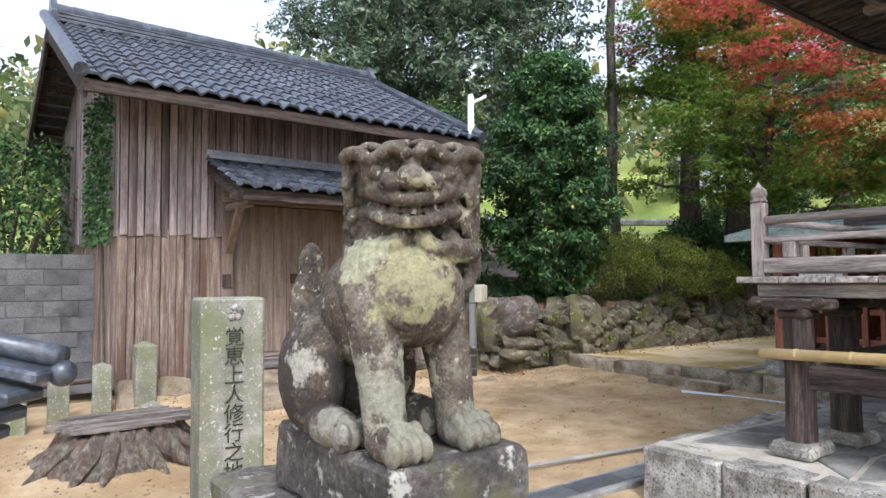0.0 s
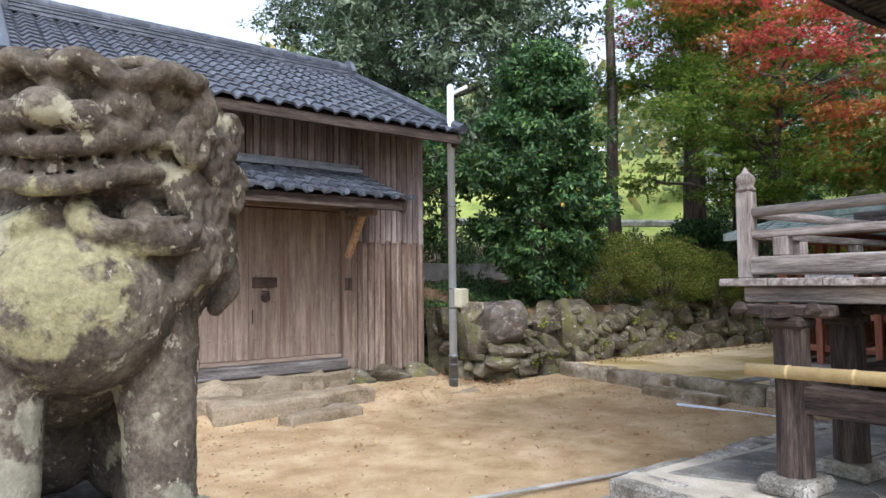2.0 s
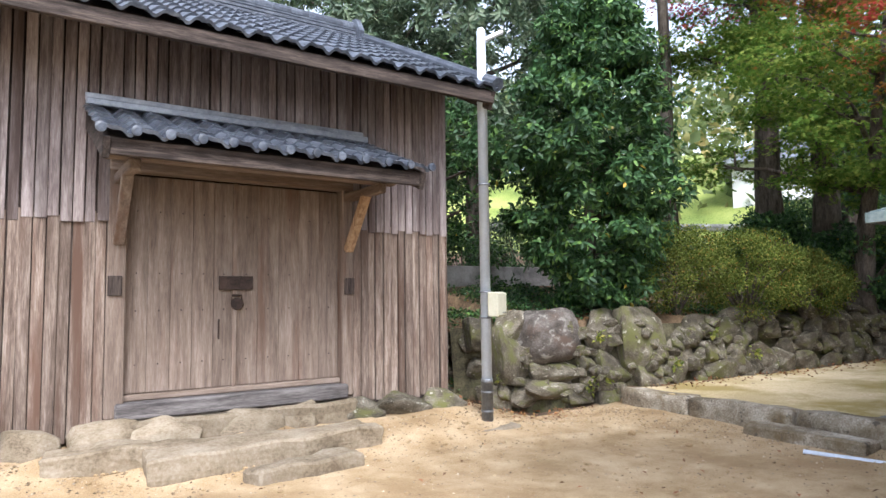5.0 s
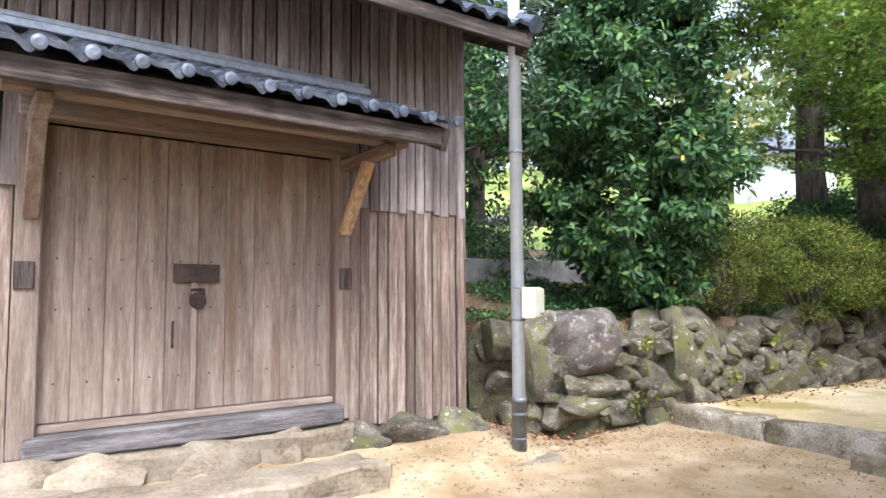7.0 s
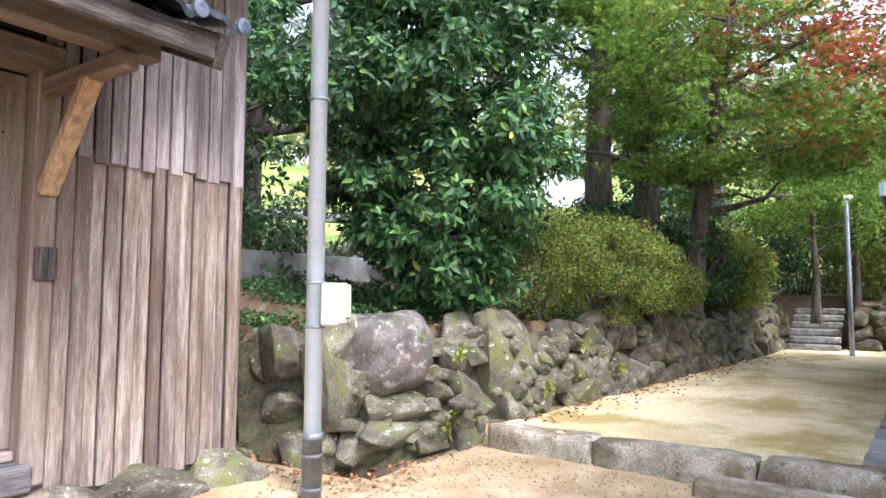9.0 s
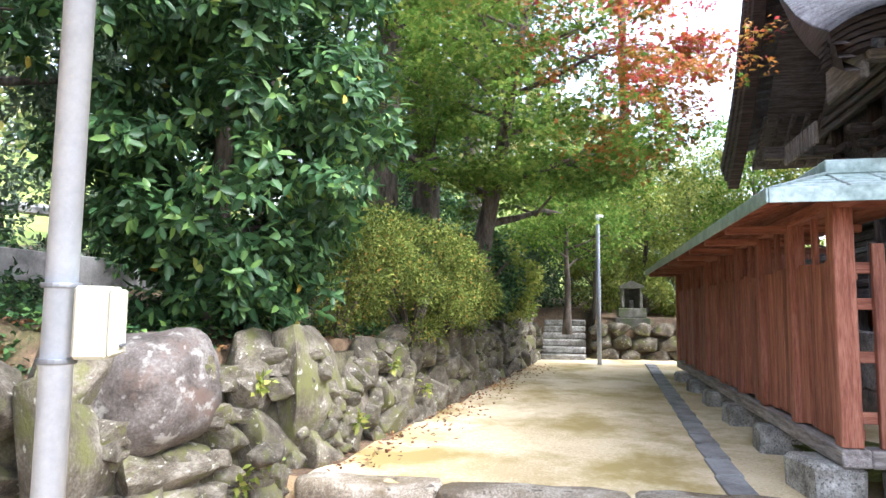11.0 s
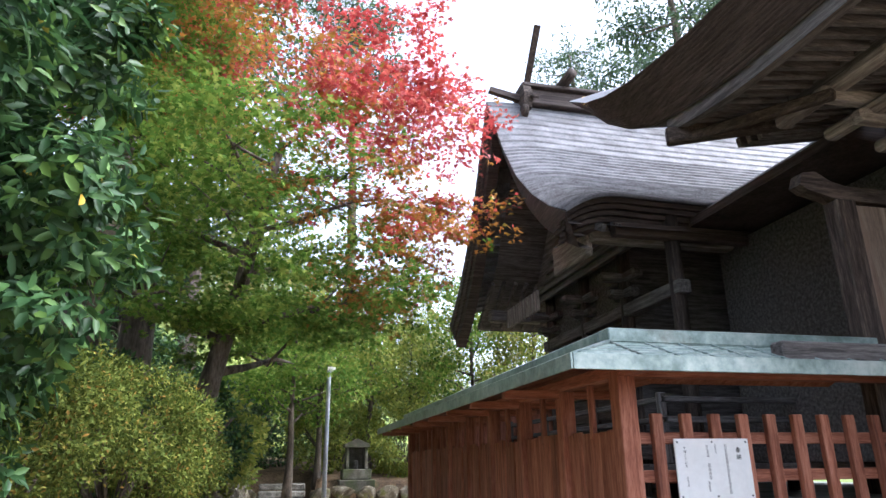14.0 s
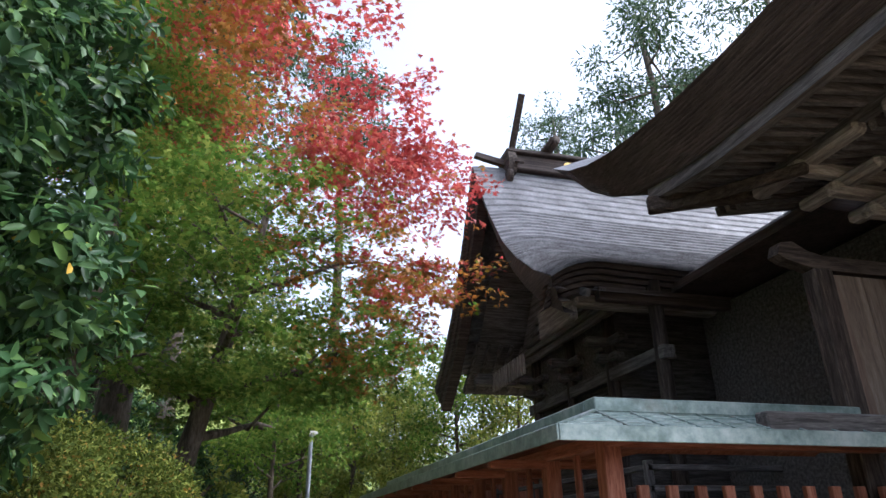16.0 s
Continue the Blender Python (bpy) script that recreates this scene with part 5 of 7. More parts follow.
# underside carries on over the passage to the sanctuary
part("soffit", box(8.95, -3.0, 4.12, 11.4, 0.7, 4.2, 0.01), shrine_wood, hroof)
# solid timber box added in place of the passage's dark interior
part("passage_wall", box(9.1, -4.0, 1.5, 12.2, 1.0, 4.118, 0.01), shrine_wood, hall)
part("passage_roof", prism([(1.7, 4.3), (1.0, 4.75), (-1.5, 6.0), (-4.5, 4.4), (-4.5, 4.2), (1.7, 4.2)], 9.4, 12.6, "x"), bark_edge, hall)
for k in range(10):
    part("rafter", box(9.0, 0.6 - 0.36 * k, 4.03, 11.3, 0.67 - 0.36 * k, 4.11, 0.005), shrine_wood, hroof)

# ---- red-brown roofed fence ----
fence = thing("roofed_fence", "red-brown timber fence with lattice front under a verdigris copper roof", "fence")
FX, FY, FE = 8.94, 4.28, 16.1
part("corner_post", box(FX - 0.06, FY - 0.06, 0.585, FX + 0.06, FY + 0.06, 2.06, 0.006), timber_red, fence)
part("sill", box(FX - 0.08, FY - 0.09, 0.475, FE, FY + 0.07, 0.58, 0.008), timber_grey, fence)
part("sill", box(FX - 0.08, 2.2, 0.475, FX + 0.07, FY - 0.092, 0.58, 0.008), timber_grey, fence)
part("rail", box(FX, FY - 0.09, 1.58, FE, FY - 0.04, 1.66, 0.005), timber_red, fence)
part("rail", box(FX, FY - 0.09, 0.62, FE, FY - 0.04, 0.69, 0.005), timber_red, fence)
part("plate", box(FX - 0.3, FY - 0.05, 2.02, FE, FY + 0.05, 2.10, 0.005), timber_red, fence)
part("plate", box(FX - 0.05, 2.2, 2.02, FX + 0.05, FY - 0.05, 2.10, 0.005), timber_red, fence)
NP = 8
for k in range(1, NP + 1):
    px = FX + (FE - FX) * k / NP
    part("post", box(px - 0.055, FY - 0.055, 0.585, px + 0.055, FY + 0.055, 2.02, 0.006), timber_red, fence)
    part("arm", box(px - 0.035, FY - 0.45, 1.97, px + 0.035, FY + 0.48, 2.03, 0.006), timber_red, fence)
    mid = px - (FE - FX) / NP / 2
    part("strut", box(mid - 0.02, FY - 0.02, 1.66, mid + 0.02, FY + 0.02, 2.02, 0.004), timber_red, fence)
x = FX + 0.065
bmh = box(0, -0.012, 0, 0.139, 0.012, 1.11, 0.003)
fme = bpy.data.meshes.new("fence_board")
bmh.to_mesh(fme)
bmh.free()
fme.materials.append(timber_red)
while x < FE - 0.1:
    ob = new("fence_board", fme)
    ob.parent = fence
    ob.matrix_basis = pose(x, FY + 0.0 + rnd.uniform(-0.012, 0.012), 0.59 + rnd.uniform(0, 0.03), 0, 0, rnd.uniform(-3, 3))
    x += 0.142
lat_y = [FY - 0.19 - 0.2 * k for k in range(10)]
for yy in lat_y:
    part("lattice_bar", box(FX - 0.05, yy - 0.035, 0.585, FX - 0.005, yy + 0.035, 1.80, 0.005), timber_red, fence)
for z in (0.72, 1.08, 1.4, 1.62):
    part("lattice_rail", box(FX - 0.002, 2.2, z, FX + 0.035, FY - 0.06, z + 0.07, 0.005), timber_red, fence)
# added end run, raised so the gaps of the long side stay dark
xe = bpy.data.meshes.new("fence_board")
bmh = box(-0.012, 0, 0, 0.012, 0.236, 1.78, 0.003)
bmh.to_mesh(xe)
bmh.free()
xe.materials.append(timber_red)
for k in range(30):
    ob = new("fence_board", xe)
    ob.parent = fence
    ob.matrix_basis = pose(FE + 0.1, FY - 0.3 - 0.24 * k, 0.59)
part("sill", box(FE + 0.02, FY - 7.3, 0.2, FE + 0.18, FY - 0.1, 0.58, 0.008), timber_grey, fence)
part("plate", box(FE + 0.05, FY - 7.3, 2.34, FE + 0.15, FY - 0.3, 2.44, 0.005), timber_red, fence)
# copper roof: one run along the path and one across the front, mitred at the corner
EO, RE, EZ, RZ = 0.50, 0.40, 2.085, 2.25
YF, XF = 2.3, FE + 0.4
LINES = {"eave": [(FX - RE, YF), (FX - RE, FY + EO), (XF, FY + EO)], "ridge": [(FX + 0.05, YF), (FX + 0.05, FY), (XF, FY)], "inner": [(FX + EO, YF), (FX + EO, FY - EO), (XF, FY - EO)]}


def slope(a, b, za, zb, keep, drop=0.0):
    bm = bmesh.new()
    for k in keep:
        p = [(*LINES[a][k], za), (*LINES[a][k + 1], za), (*LINES[b][k + 1], zb), (*LINES[b][k], zb)]
        vs = [bm.verts.new((x, y, z - drop)) for x, y, z in p]
        lo = [bm.verts.new((x, y, z - drop - 0.018)) for x, y, z in p]
        bm.faces.new(vs)
        bm.faces.new(lo[::-1])
        for q in range(4):
            bm.faces.new((vs[q], lo[q], lo[(q + 1) % 4], vs[(q + 1) % 4]))
    bmesh.ops.recalc_face_normals(bm, faces=bm.faces)
    return bm


front_roof = part("roof", slope("eave", "ridge", EZ, RZ, (0,)), copper_green, fence)
long_roof = part("roof", slope("eave", "ridge", EZ, RZ, (1,)), copper_green, fence)
part("roof", slope("inner", "ridge", EZ, RZ, (0, 1)), copper_green, fence)
part("sheathing", slope("eave", "ridge", EZ, RZ, (0, 1), 0.022), timber_red, fence, "red-brown boards under the copper")
part("sheathing", slope("inner", "ridge", EZ, RZ, (0, 1), 0.022), timber_red, fence)
part("fascia", box(FX - RE - 0.012, FY + EO, 2.005, XF, FY + EO + 0.014, EZ + 0.01, 0.003), copper_green, long_roof)
part("fascia", box(FX - RE - 0.014, YF, 2.005, FX - RE, FY + EO - 0.002, EZ + 0.01, 0.003), copper_green, front_roof)
part("ridge_cap", box(FX + 0.13, FY - 0.07, 2.235, XF + 0.02, FY + 0.07, 2.325, 0.008), copper_green, long_roof)
part("ridge_cap", box(FX - 0.02, YF, 2.235, FX + 0.125, FY + 0.07, 2.328, 0.008), copper_green, front_roof)
part("hip_seam", beam((FX - RE + 0.02, FY + EO - 0.02, EZ + 0.01), (FX + 0.03, FY + 0.03, RZ + 0.006), 0.03, 0.02, 0.004), copper_green, front_roof)
for k in range(5):
    f = (k + 0.8) / 5.6
    part("roof_course", box(FX - RE + 0.45 * f, YF, EZ + 0.165 * f - 0.004, FX - RE + 0.45 * f + 0.012, FY + EO * (1 - f), EZ + 0.165 * f + 0.012, 0.003), copper_green, front_roof)
for k in range(9):
    yy = 2.42 + 0.24 * k
    part("roof_seam", beam((FX - RE, yy, EZ + 0.004), (FX + 0.03, yy, RZ + 0.002), 0.012, 0.014, 0.002), copper_green, front_roof)
for k in range(17):
    xx = FX + 0.2 + 0.45 * k
    part("roof_seam", beam((xx, FY + EO, EZ + 0.004), (xx, FY + 0.06, RZ), 0.012, 0.014, 0.002), copper_green, long_roof)
for k in range(26):
    xx = FX - 0.1 + 0.29 * k
    part("rafter", beam((xx, FY + EO - 0.03, EZ - 0.05), (xx, FY + 0.04, RZ - 0.07), 0.03, 0.035, 0.003), timber_red, long_roof)
for k in range(8):
    yy = 2.45 + 0.27 * k
    part("rafter", beam((FX - RE + 0.03, yy, EZ - 0.05), (FX, yy, RZ - 0.07), 0.03, 0.035, 0.003), timber_red, front_roof)
for x in (9.05, 10.2, 11.4, 12.6, 13.8, 15.0):
    fs = thing("footing_stone", "rough squared stone under the fence sill", "stone", pose(x + 0.15, FY + (0.05 if x > 9.1 else 0.1), 0, 0, 0, rnd.uniform(-6, 6)), "stones under the fence")
    part("block", bumpy(box(-0.32 if x < 9.1 else -0.15, -0.16, 0.15, 0.2, 0.14, 0.47, 0.03), 0.02, 0.2, x), granite, fs)
fs = thing("footing_stone", "rough squared stone under the fence sill", "stone", pose(8.93, 3.85, 0, 0, 0, 3), "stones under the fence")
part("block", bumpy(box(-0.14, -0.2, 0.15, 0.14, 0.22, 0.47, 0.03), 0.02, 0.2, 3), granite, fs)
sign = thing("notice_board", "white painted board with a brush-written dedication, screwed to the lattice", "sign", pose(FX - 0.062, 3.755, 1.475, 0, 0, -90))
part("panel", box(-0.255, -0.008, -0.175, 0.255, 0.004, 0.175, 0.003), paint_white, sign)
for k, ch in enumerate("奉納"):
    letters(ch, 0.036, pose(0.175, -0.0095, 0.105 - 0.04 * k, 90), ink, sign, "written_character", 0.0005)
for k, ch in enumerate("平成二十八年"):
    letters(ch, 0.017, pose(-0.19, -0.0095, 0.12 - 0.021 * k, 90), ink, sign, "written_character", 0.0005)
for x, z0, n, s in ((0.09, 0.13, 12, 0.024), (0.02, 0.135, 4, 0.014), (-0.035, 0.125, 3, 0.024), (-0.035, 0.02, 4, 0.024), (-0.05, -0.08, 3, 0.02), (-0.19, -0.05, 4, 0.014)):
    for k in range(n):
        bm = bmesh.new()
        for q in range(3):
            add_box(bm, -s * 0.36, -0.0012, -s * 0.32 + q * s * 0.3, s * rnd.uniform(0.2, 0.36), 0, -s * 0.2 + q * s * 0.3, 0)
        part("writing_mark", bm, ink, sign).matrix_basis = Matrix.Translation((x, -0.009, z0 - k * s * 1.0))
for x in (-0.235, 0.0, 0.235):
    for z in (-0.155, 0.155):
        sc = lathe([(0.006, 0), (0.006, 0.002), (0.003, 0.004)], 10)
        bmesh.ops.transform(sc, matrix=pose(x, -0.008, z, 90), verts=sc.verts)
        part("screw", sc, dark_steel, sign)

# ---- drain along the path ----
drain = thing("drain", "long narrow concrete drain with grey covers along the path", "drain", kind="structure")
for k in range(18):
    x0 = 8.9 + 0.5 * k
    zz = 0.262 + 0.013 * (x0 - 8.74)
    part("drain_cover", box(x0, -0.09, -0.05, x0 + 0.492, 0.09, 0, 0.006), concrete, drain).matrix_basis = pose(0, 4.88 - 0.03 * (x0 - 8.9), zz + 0.012)
drain2 = thing("drain", "grey steel drain cover across the sandy court", "drain", kind="structure")
for k in range(4):
    part("drain_cover", box(0, -0.1, -0.04, 0.49, 0.1, 0.012, 0.004), dark_steel, drain2).matrix_basis = pose(2.9 + 0.5 * k, 3.25, 0.03, 0, 0, 0)
for yy in (3.13, 3.37):
    part("drain_edge", box(2.8, yy - 0.03, -0.08, 8.4, yy + 0.03, 0.035, 0.01), concrete, drain2)
hose = thing("pipe", "white plastic pipe lying on the sandy court", "pipe")
part("tube", tube([(2.6, 4.05, 0.03), (3.94, 3.89, 0.035), (5.28, 3.68, 0.035), (6.3, 3.5, 0.04)], [0.016] * 4, 10), concrete, hose, smooth=True)
hose2 = thing("pipe", "grey steel angle lying along the kerb", "pipe")
part("tube", tube([(8.1, 5.2, 0.03), (8.25, 4.4, 0.03), (8.35, 3.3, 0.03)], [0.025] * 3, 8), steel, hose2)

# ---- main sanctuary ----
sanc = thing("sanctuary", "old timber shrine sanctuary with a sweeping grey bark roof", "shrine hall")
RXm, RZm = 14.2, 7.2
SLOPE = ((11.55, 4.42), (12.0, 4.62), (12.5, 4.93), (13.0, 5.35), (13.5, 5.98), (14.2, 7.15))
BACK = ((16.8, 4.25), (16.2, 4.62), (15.6, 5.15), (15.0, 5.9), (14.2, 7.15))


def along(prof, f):
    n = len(prof) - 1
    k = min(int(f * n), n - 1)
    g = f * n - k
    return prof[k][0] + (prof[k + 1][0] - prof[k][0]) * g, prof[k][1] + (prof[k + 1][1] - prof[k][1]) * g


YL, YR = 3.42, -3.6


def roof_point(prof, f, y):
    """A point of the roof skin: the ends roll down and draw in."""
    x, z = along(prof, f)
    over = max(0.0, abs(y + 0.1) - 2.65) / 0.85
    drop = 0.32 * over ** 2.2 * (1 - 0.8 * f)
    side = -1 if prof is SLOPE else 1
    return (x + side * 0.10 * over * (1 - f), y, z - drop + (0.06 * abs(y / 3.2) ** 3))


ys = [YL - 0.03 * k * k * 0.5 for k in range(9)] + list(np.linspace(2.2, -2.6, 9)) + [YR + 0.02 * k * k for k in range(5, -1, -1)]
ys = sorted(set(round(float(v), 3) for v in ys), reverse=True)


def skin(prof, name, n):
    for k in range(n):
        f0, f1 = k / n, (k + 1) / n
        bm = bmesh.new()
        lo = [bm.verts.new(Vector(roof_point(prof, f0, y)) + Vector((0, 0, 0.034))) for y in ys]
        dn = [bm.verts.new(Vector(roof_point(prof, f0, y)) + Vector((0, 0, -0.004))) for y in ys]
        hi = [bm.verts.new(Vector(roof_point(prof, f1, y))) for y in ys]
        for a in range(len(ys) - 1):
            bm.faces.new((dn[a], dn[a + 1], lo[a + 1], lo[a]))
            bm.faces.new((lo[a], lo[a + 1], hi[a + 1], hi[a]))
        bmesh.ops.recalc_face_normals(bm, faces=bm.faces)
        part("shingle_course", bm, bark_roof, sanc)


skin(SLOPE, "front", 40)
skin(BACK, "rear", 22)


def rim(prof, f, depth):
    out = []
    for y in ys:
        p = Vector(roof_point(prof, f, y))
        out.append(p)
    return out


front = rim(SLOPE, 0, 0.3)
for k in range(5):
    bm = bmesh.new()
    sh = Vector((0.05 + 0.05 * k, 0, -0.062 * k))
    rows = [[bm.verts.new(p + sh + off) for p in front] for off in (Vector((0, 0, 0)), Vector((0.01, 0, -0.052)), Vector((0.3, 0, -0.052)))]
    for a, b in zip(rows, rows[1:]):
        for q in range(len(front) - 1):
            bm.faces.new((a[q], a[q + 1], b[q + 1], b[q]))
    bmesh.ops.recalc_face_normals(bm, faces=bm.faces)
    part("eave_layer", bm, bark_edge, sanc)
for prof in (SLOPE, BACK):
    for yy, s in ((YL, 1), (YR, -1)):
        for lay in range(3):
            bm = bmesh.new()
            pts = [Vector(roof_point(prof, f, yy)) for f in np.linspace(0, 1, 15)]
            inn = -s * 0.05 * lay
            r0 = [bm.verts.new(p + Vector((0, inn, -0.14 * lay))) for p in pts]
            r1 = [bm.verts.new(p + Vector((0, inn - s * 0.02, -0.14 * lay - 0.13))) for p in pts]
            r2 = [bm.verts.new(p + Vector((0, inn - s * 0.2, -0.14 * lay - 0.13))) for p in pts]
            for a, b in ((r0, r1), (r1, r2)):
                for q in range(14):
                    bm.faces.new((a[q], a[q + 1], b[q + 1], b[q]))
            bmesh.ops.recalc_face_normals(bm, faces=bm.faces)
            part("verge_layer", bm, bark_edge, sanc)
under = bmesh.new()
for prof in (SLOPE, BACK):
    rows = [[under.verts.new(Vector(roof_point(prof, f, y * 0.96)) + Vector((0, 0, -0.36))) for y in (3.0, 1.0, -1.0, -3.2)] for f in np.linspace(0, 1, 9)]
    for a, b in zip(rows, rows[1:]):
        for q in range(3):
            under.faces.new((a[q], a[q + 1], b[q + 1], b[q]))
part("soffit", under, shrine_wood, sanc)
for k in range(30):
    y = 2.9 - 6.0 * k / 29
    for prof in (SLOPE, BACK):
        a, b = Vector(roof_point(prof, 0.04, y)), Vector(roof_point(prof, 0.42, y))
        part("rafter", beam(a + Vector((0, 0, -0.40)), b + Vector((0, 0, -0.46)), 0.06, 0.09, 0.004), shrine_wood, sanc)
part("step_board", box(11.62, -3.0, 4.0, 11.74, 2.75, 4.16, 0.01), bark_edge, sanc)
part("purlin", box(11.9, -3.0, 4.02, 12.08, 2.9, 4.22, 0.02), timber_grey, sanc)
part("purlin", box(16.0, -3.0, 3.9, 16.18, 2.9, 4.1, 0.02), shrine_wood, sanc)
part("hanging_board", box(12.0, 2.85, 3.86, 13.0, 2.95, 4.28, 0.02), timber_grey, sanc, "carved gable pendant board")
# body, posts, veranda, podium
part("wall", box(12.9, -2.4, 1.5, 15.6, 1.9, 4.9, 0.01), shrine_wood, sanc)
part("gable_wall", prism([(12.3, 4.2), (16.0, 4.2), (14.2, 6.5)], 2.0, 2.1), shrine_wood, sanc)
for k in range(13):
    z = 4.15 + 0.14 * k
    w = 1.75 * (1 - 0.13 * k / 1.8) - 0.1 * k
    if w > 0.1:
        part("louvre", box(14.2 - w, 2.1, z, 14.2 + w, 2.15, z + 0.08, 0.006), shrine_wood, sanc)
for k in range(14):
    part("louvre", box(14.55 + 0.11 * k, 2.55, 3.78, 14.6 + 0.11 * k, 2.6, 4.1, 0.004), timber_grey, sanc)
for x in (11.75, 12.95, 14.2, 15.55):
    for y in (1.95, -0.2, -2.4):
        part("post", tube([(x, y, 0.9), (x, y, 4.4)], [0.09, 0.09], 14), timber_dark, sanc, smooth=True)
    for z, w in ((3.6, 0.5), (3.82, 0.75)) if x > 12 else ():
        part("bracket", box(x - 0.08, 1.95 - w / 2, z, x + 0.08, 1.95 + w / 2, z + 0.12, 0.03), shrine_wood, sanc)
        part("bracket", box(x - w / 2, 1.87, z, x + w / 2, 2.03, z + 0.12, 0.03), shrine_wood, sanc)
for z in (1.55, 2.6, 3.35):
    part("tie_beam", box(11.6, 1.87, z, 15.8, 2.03, z + 0.16, 0.01), shrine_wood, sanc)
for k in range(10):
    part("wall_plank", box(12.95, 1.9, 1.75 + 0.165 * k, 15.5, 1.925, 1.9 + 0.165 * k, 0.004), timber_dark, sanc)
part("deck", box(11.3, -2.9, 1.42, 16.2, 2.65, 1.5, 0.01), shrine_wood, sanc)
for z in (1.72, 1.9, 2.1):
    part("rail", box(11.3, 2.54, z, 16.2, 2.6, z + 0.06, 0.01), shrine_wood, sanc)
    part("rail", box(11.3, -2.9, z, 11.36, 2.6, z + 0.06, 0.01), shrine_wood, sanc)
for x in np.arange(11.35, 16.3, 0.8):
    part("baluster", box(x - 0.04, 2.53, 1.5, x + 0.04, 2.61, 2.2, 0.01), shrine_wood, sanc)
    part("support", box(x - 0.05, 2.35, 1.1, x + 0.05, 2.47, 1.42, 0.01), shrine_wood, sanc)
podium = thing("podium", "grey cut-stone podium under the sanctuary", "podium")
part("core", box(10.62, -3.2, 0.0, 16.4, 2.88, 1.16, 0), concrete, podium)
for r in range(3):
    for side_ in (0, 1):
        p0, p1 = (2.95, -3.2) if side_ else (10.55, 16.4)
        p = p0
        while (p < p1) if not side_ else (p > p1):
            w = rnd.uniform(0.4, 0.7)
            if side_:
                bm = box(10.5, p - w + 0.01, 0.3 + 0.3 * r, 10.64, p, 0.592 + 0.3 * r, 0.02)
                p -= w
            else:
                bm = box(p, 2.86, 0.3 + 0.3 * r, p + w - 0.01, 2.98, 0.592 + 0.3 * r, 0.02)
                p += w
            part("block", bumpy(bm, 0.01, 0.2, p), granite, podium)
mossy = thing("moss_bed", "green moss on the ground inside the fence", "moss", kind="stuff")
bm = bmesh.new()
bmesh.ops.create_grid(bm, x_segments=16, y_segments=20, size=1)
bmesh.ops.scale(bm, vec=(0.72, 1.0, 1), verts=bm.verts)
bmesh.ops.translate(bm, vec=(9.75, 3.25, 0.36), verts=bm.verts)
moss_mat = surface("moss", [(0.3, (0.05, 0.07, 0.012)), (0.5, (0.13, 0.15, 0.03)), (0.75, (0.25, 0.24, 0.07))], 2, 50, 0.95, 0.8, 0.02, obj=False, vary=0)
part("moss", bumpy(bm, 0.03, 0.2), moss_mat, mossy)
# ridge, crossed finials, billets
part("ridge_box", box(RXm - 0.16, -3.0, RZm - 0.08, RXm + 0.16, 2.75, RZm + 0.2, 0.02), bark_edge, sanc)
part("ridge_cap", box(RXm - 0.24, -3.05, RZm + 0.2, RXm + 0.24, 2.85, RZm + 0.27, 0.015), bark_edge, sanc)
part("ridge_board", prism([(2.6, 7.28), (3.35, 7.42), (3.38, 7.34), (2.6, 7.16)], RXm - 0.05, RXm + 0.05, "x"), bark_edge, sanc)
part("ridge_end", prism([(-0.24, -0.25), (0.24, -0.25), (0.28, 0.0), (0.2, 0.22), (-0.2, 0.22), (-0.28, 0.0)], 2.72, 2.86), timber_dark, sanc).matrix_basis = Matrix.Translation((RXm, 0, RZm + 0.05))
scr = lathe([(0.10, 0), (0.12, 0.02), (0.12, 0.08), (0.09, 0.1)], 16)
bmesh.ops.transform(scr, matrix=pose(RXm - 0.22, 2.9, RZm - 0.28, 90), verts=scr.verts)
part("ridge_scroll", scr, timber_dark, sanc)
for s, zt in ((1, 8.3), (-1, 7.75)):
    part("crossed_finial", beam((RXm + s * 0.4, 2.7, RZm - 0.1), (RXm - s * 0.62, 2.7, zt), 0.05, 0.11, 0.01, up=(0, 1, 0)), timber_dark, sanc)
for y in (2.1, 0.4, -1.3):
    part("ridge_billet", tube([(RXm - 0.5, y, RZm + 0.36), (RXm, y, RZm + 0.36), (RXm + 0.5, y, RZm + 0.36)], [0.085, 0.1, 0.085], 14), timber_dark, sanc, smooth=True)
gold = surface("gilt_metal", [(0.3, (0.7, 0.45, 0.12)), (0.7, (0.85, 0.6, 0.2))], 3, 30, 0.35, 0.05, 0.001, metal=0.9, vary=0)
cr = lathe([(0.08, 0), (0.085, 0.01), (0.08, 0.025), (0.03, 0.03)], 20)
bmesh.ops.transform(cr, matrix=pose(RXm - 0.16, 1.75, RZm + 0.07, 0, -90), verts=cr.verts)
part("crest", cr, gold, sanc, "round gilt crest")

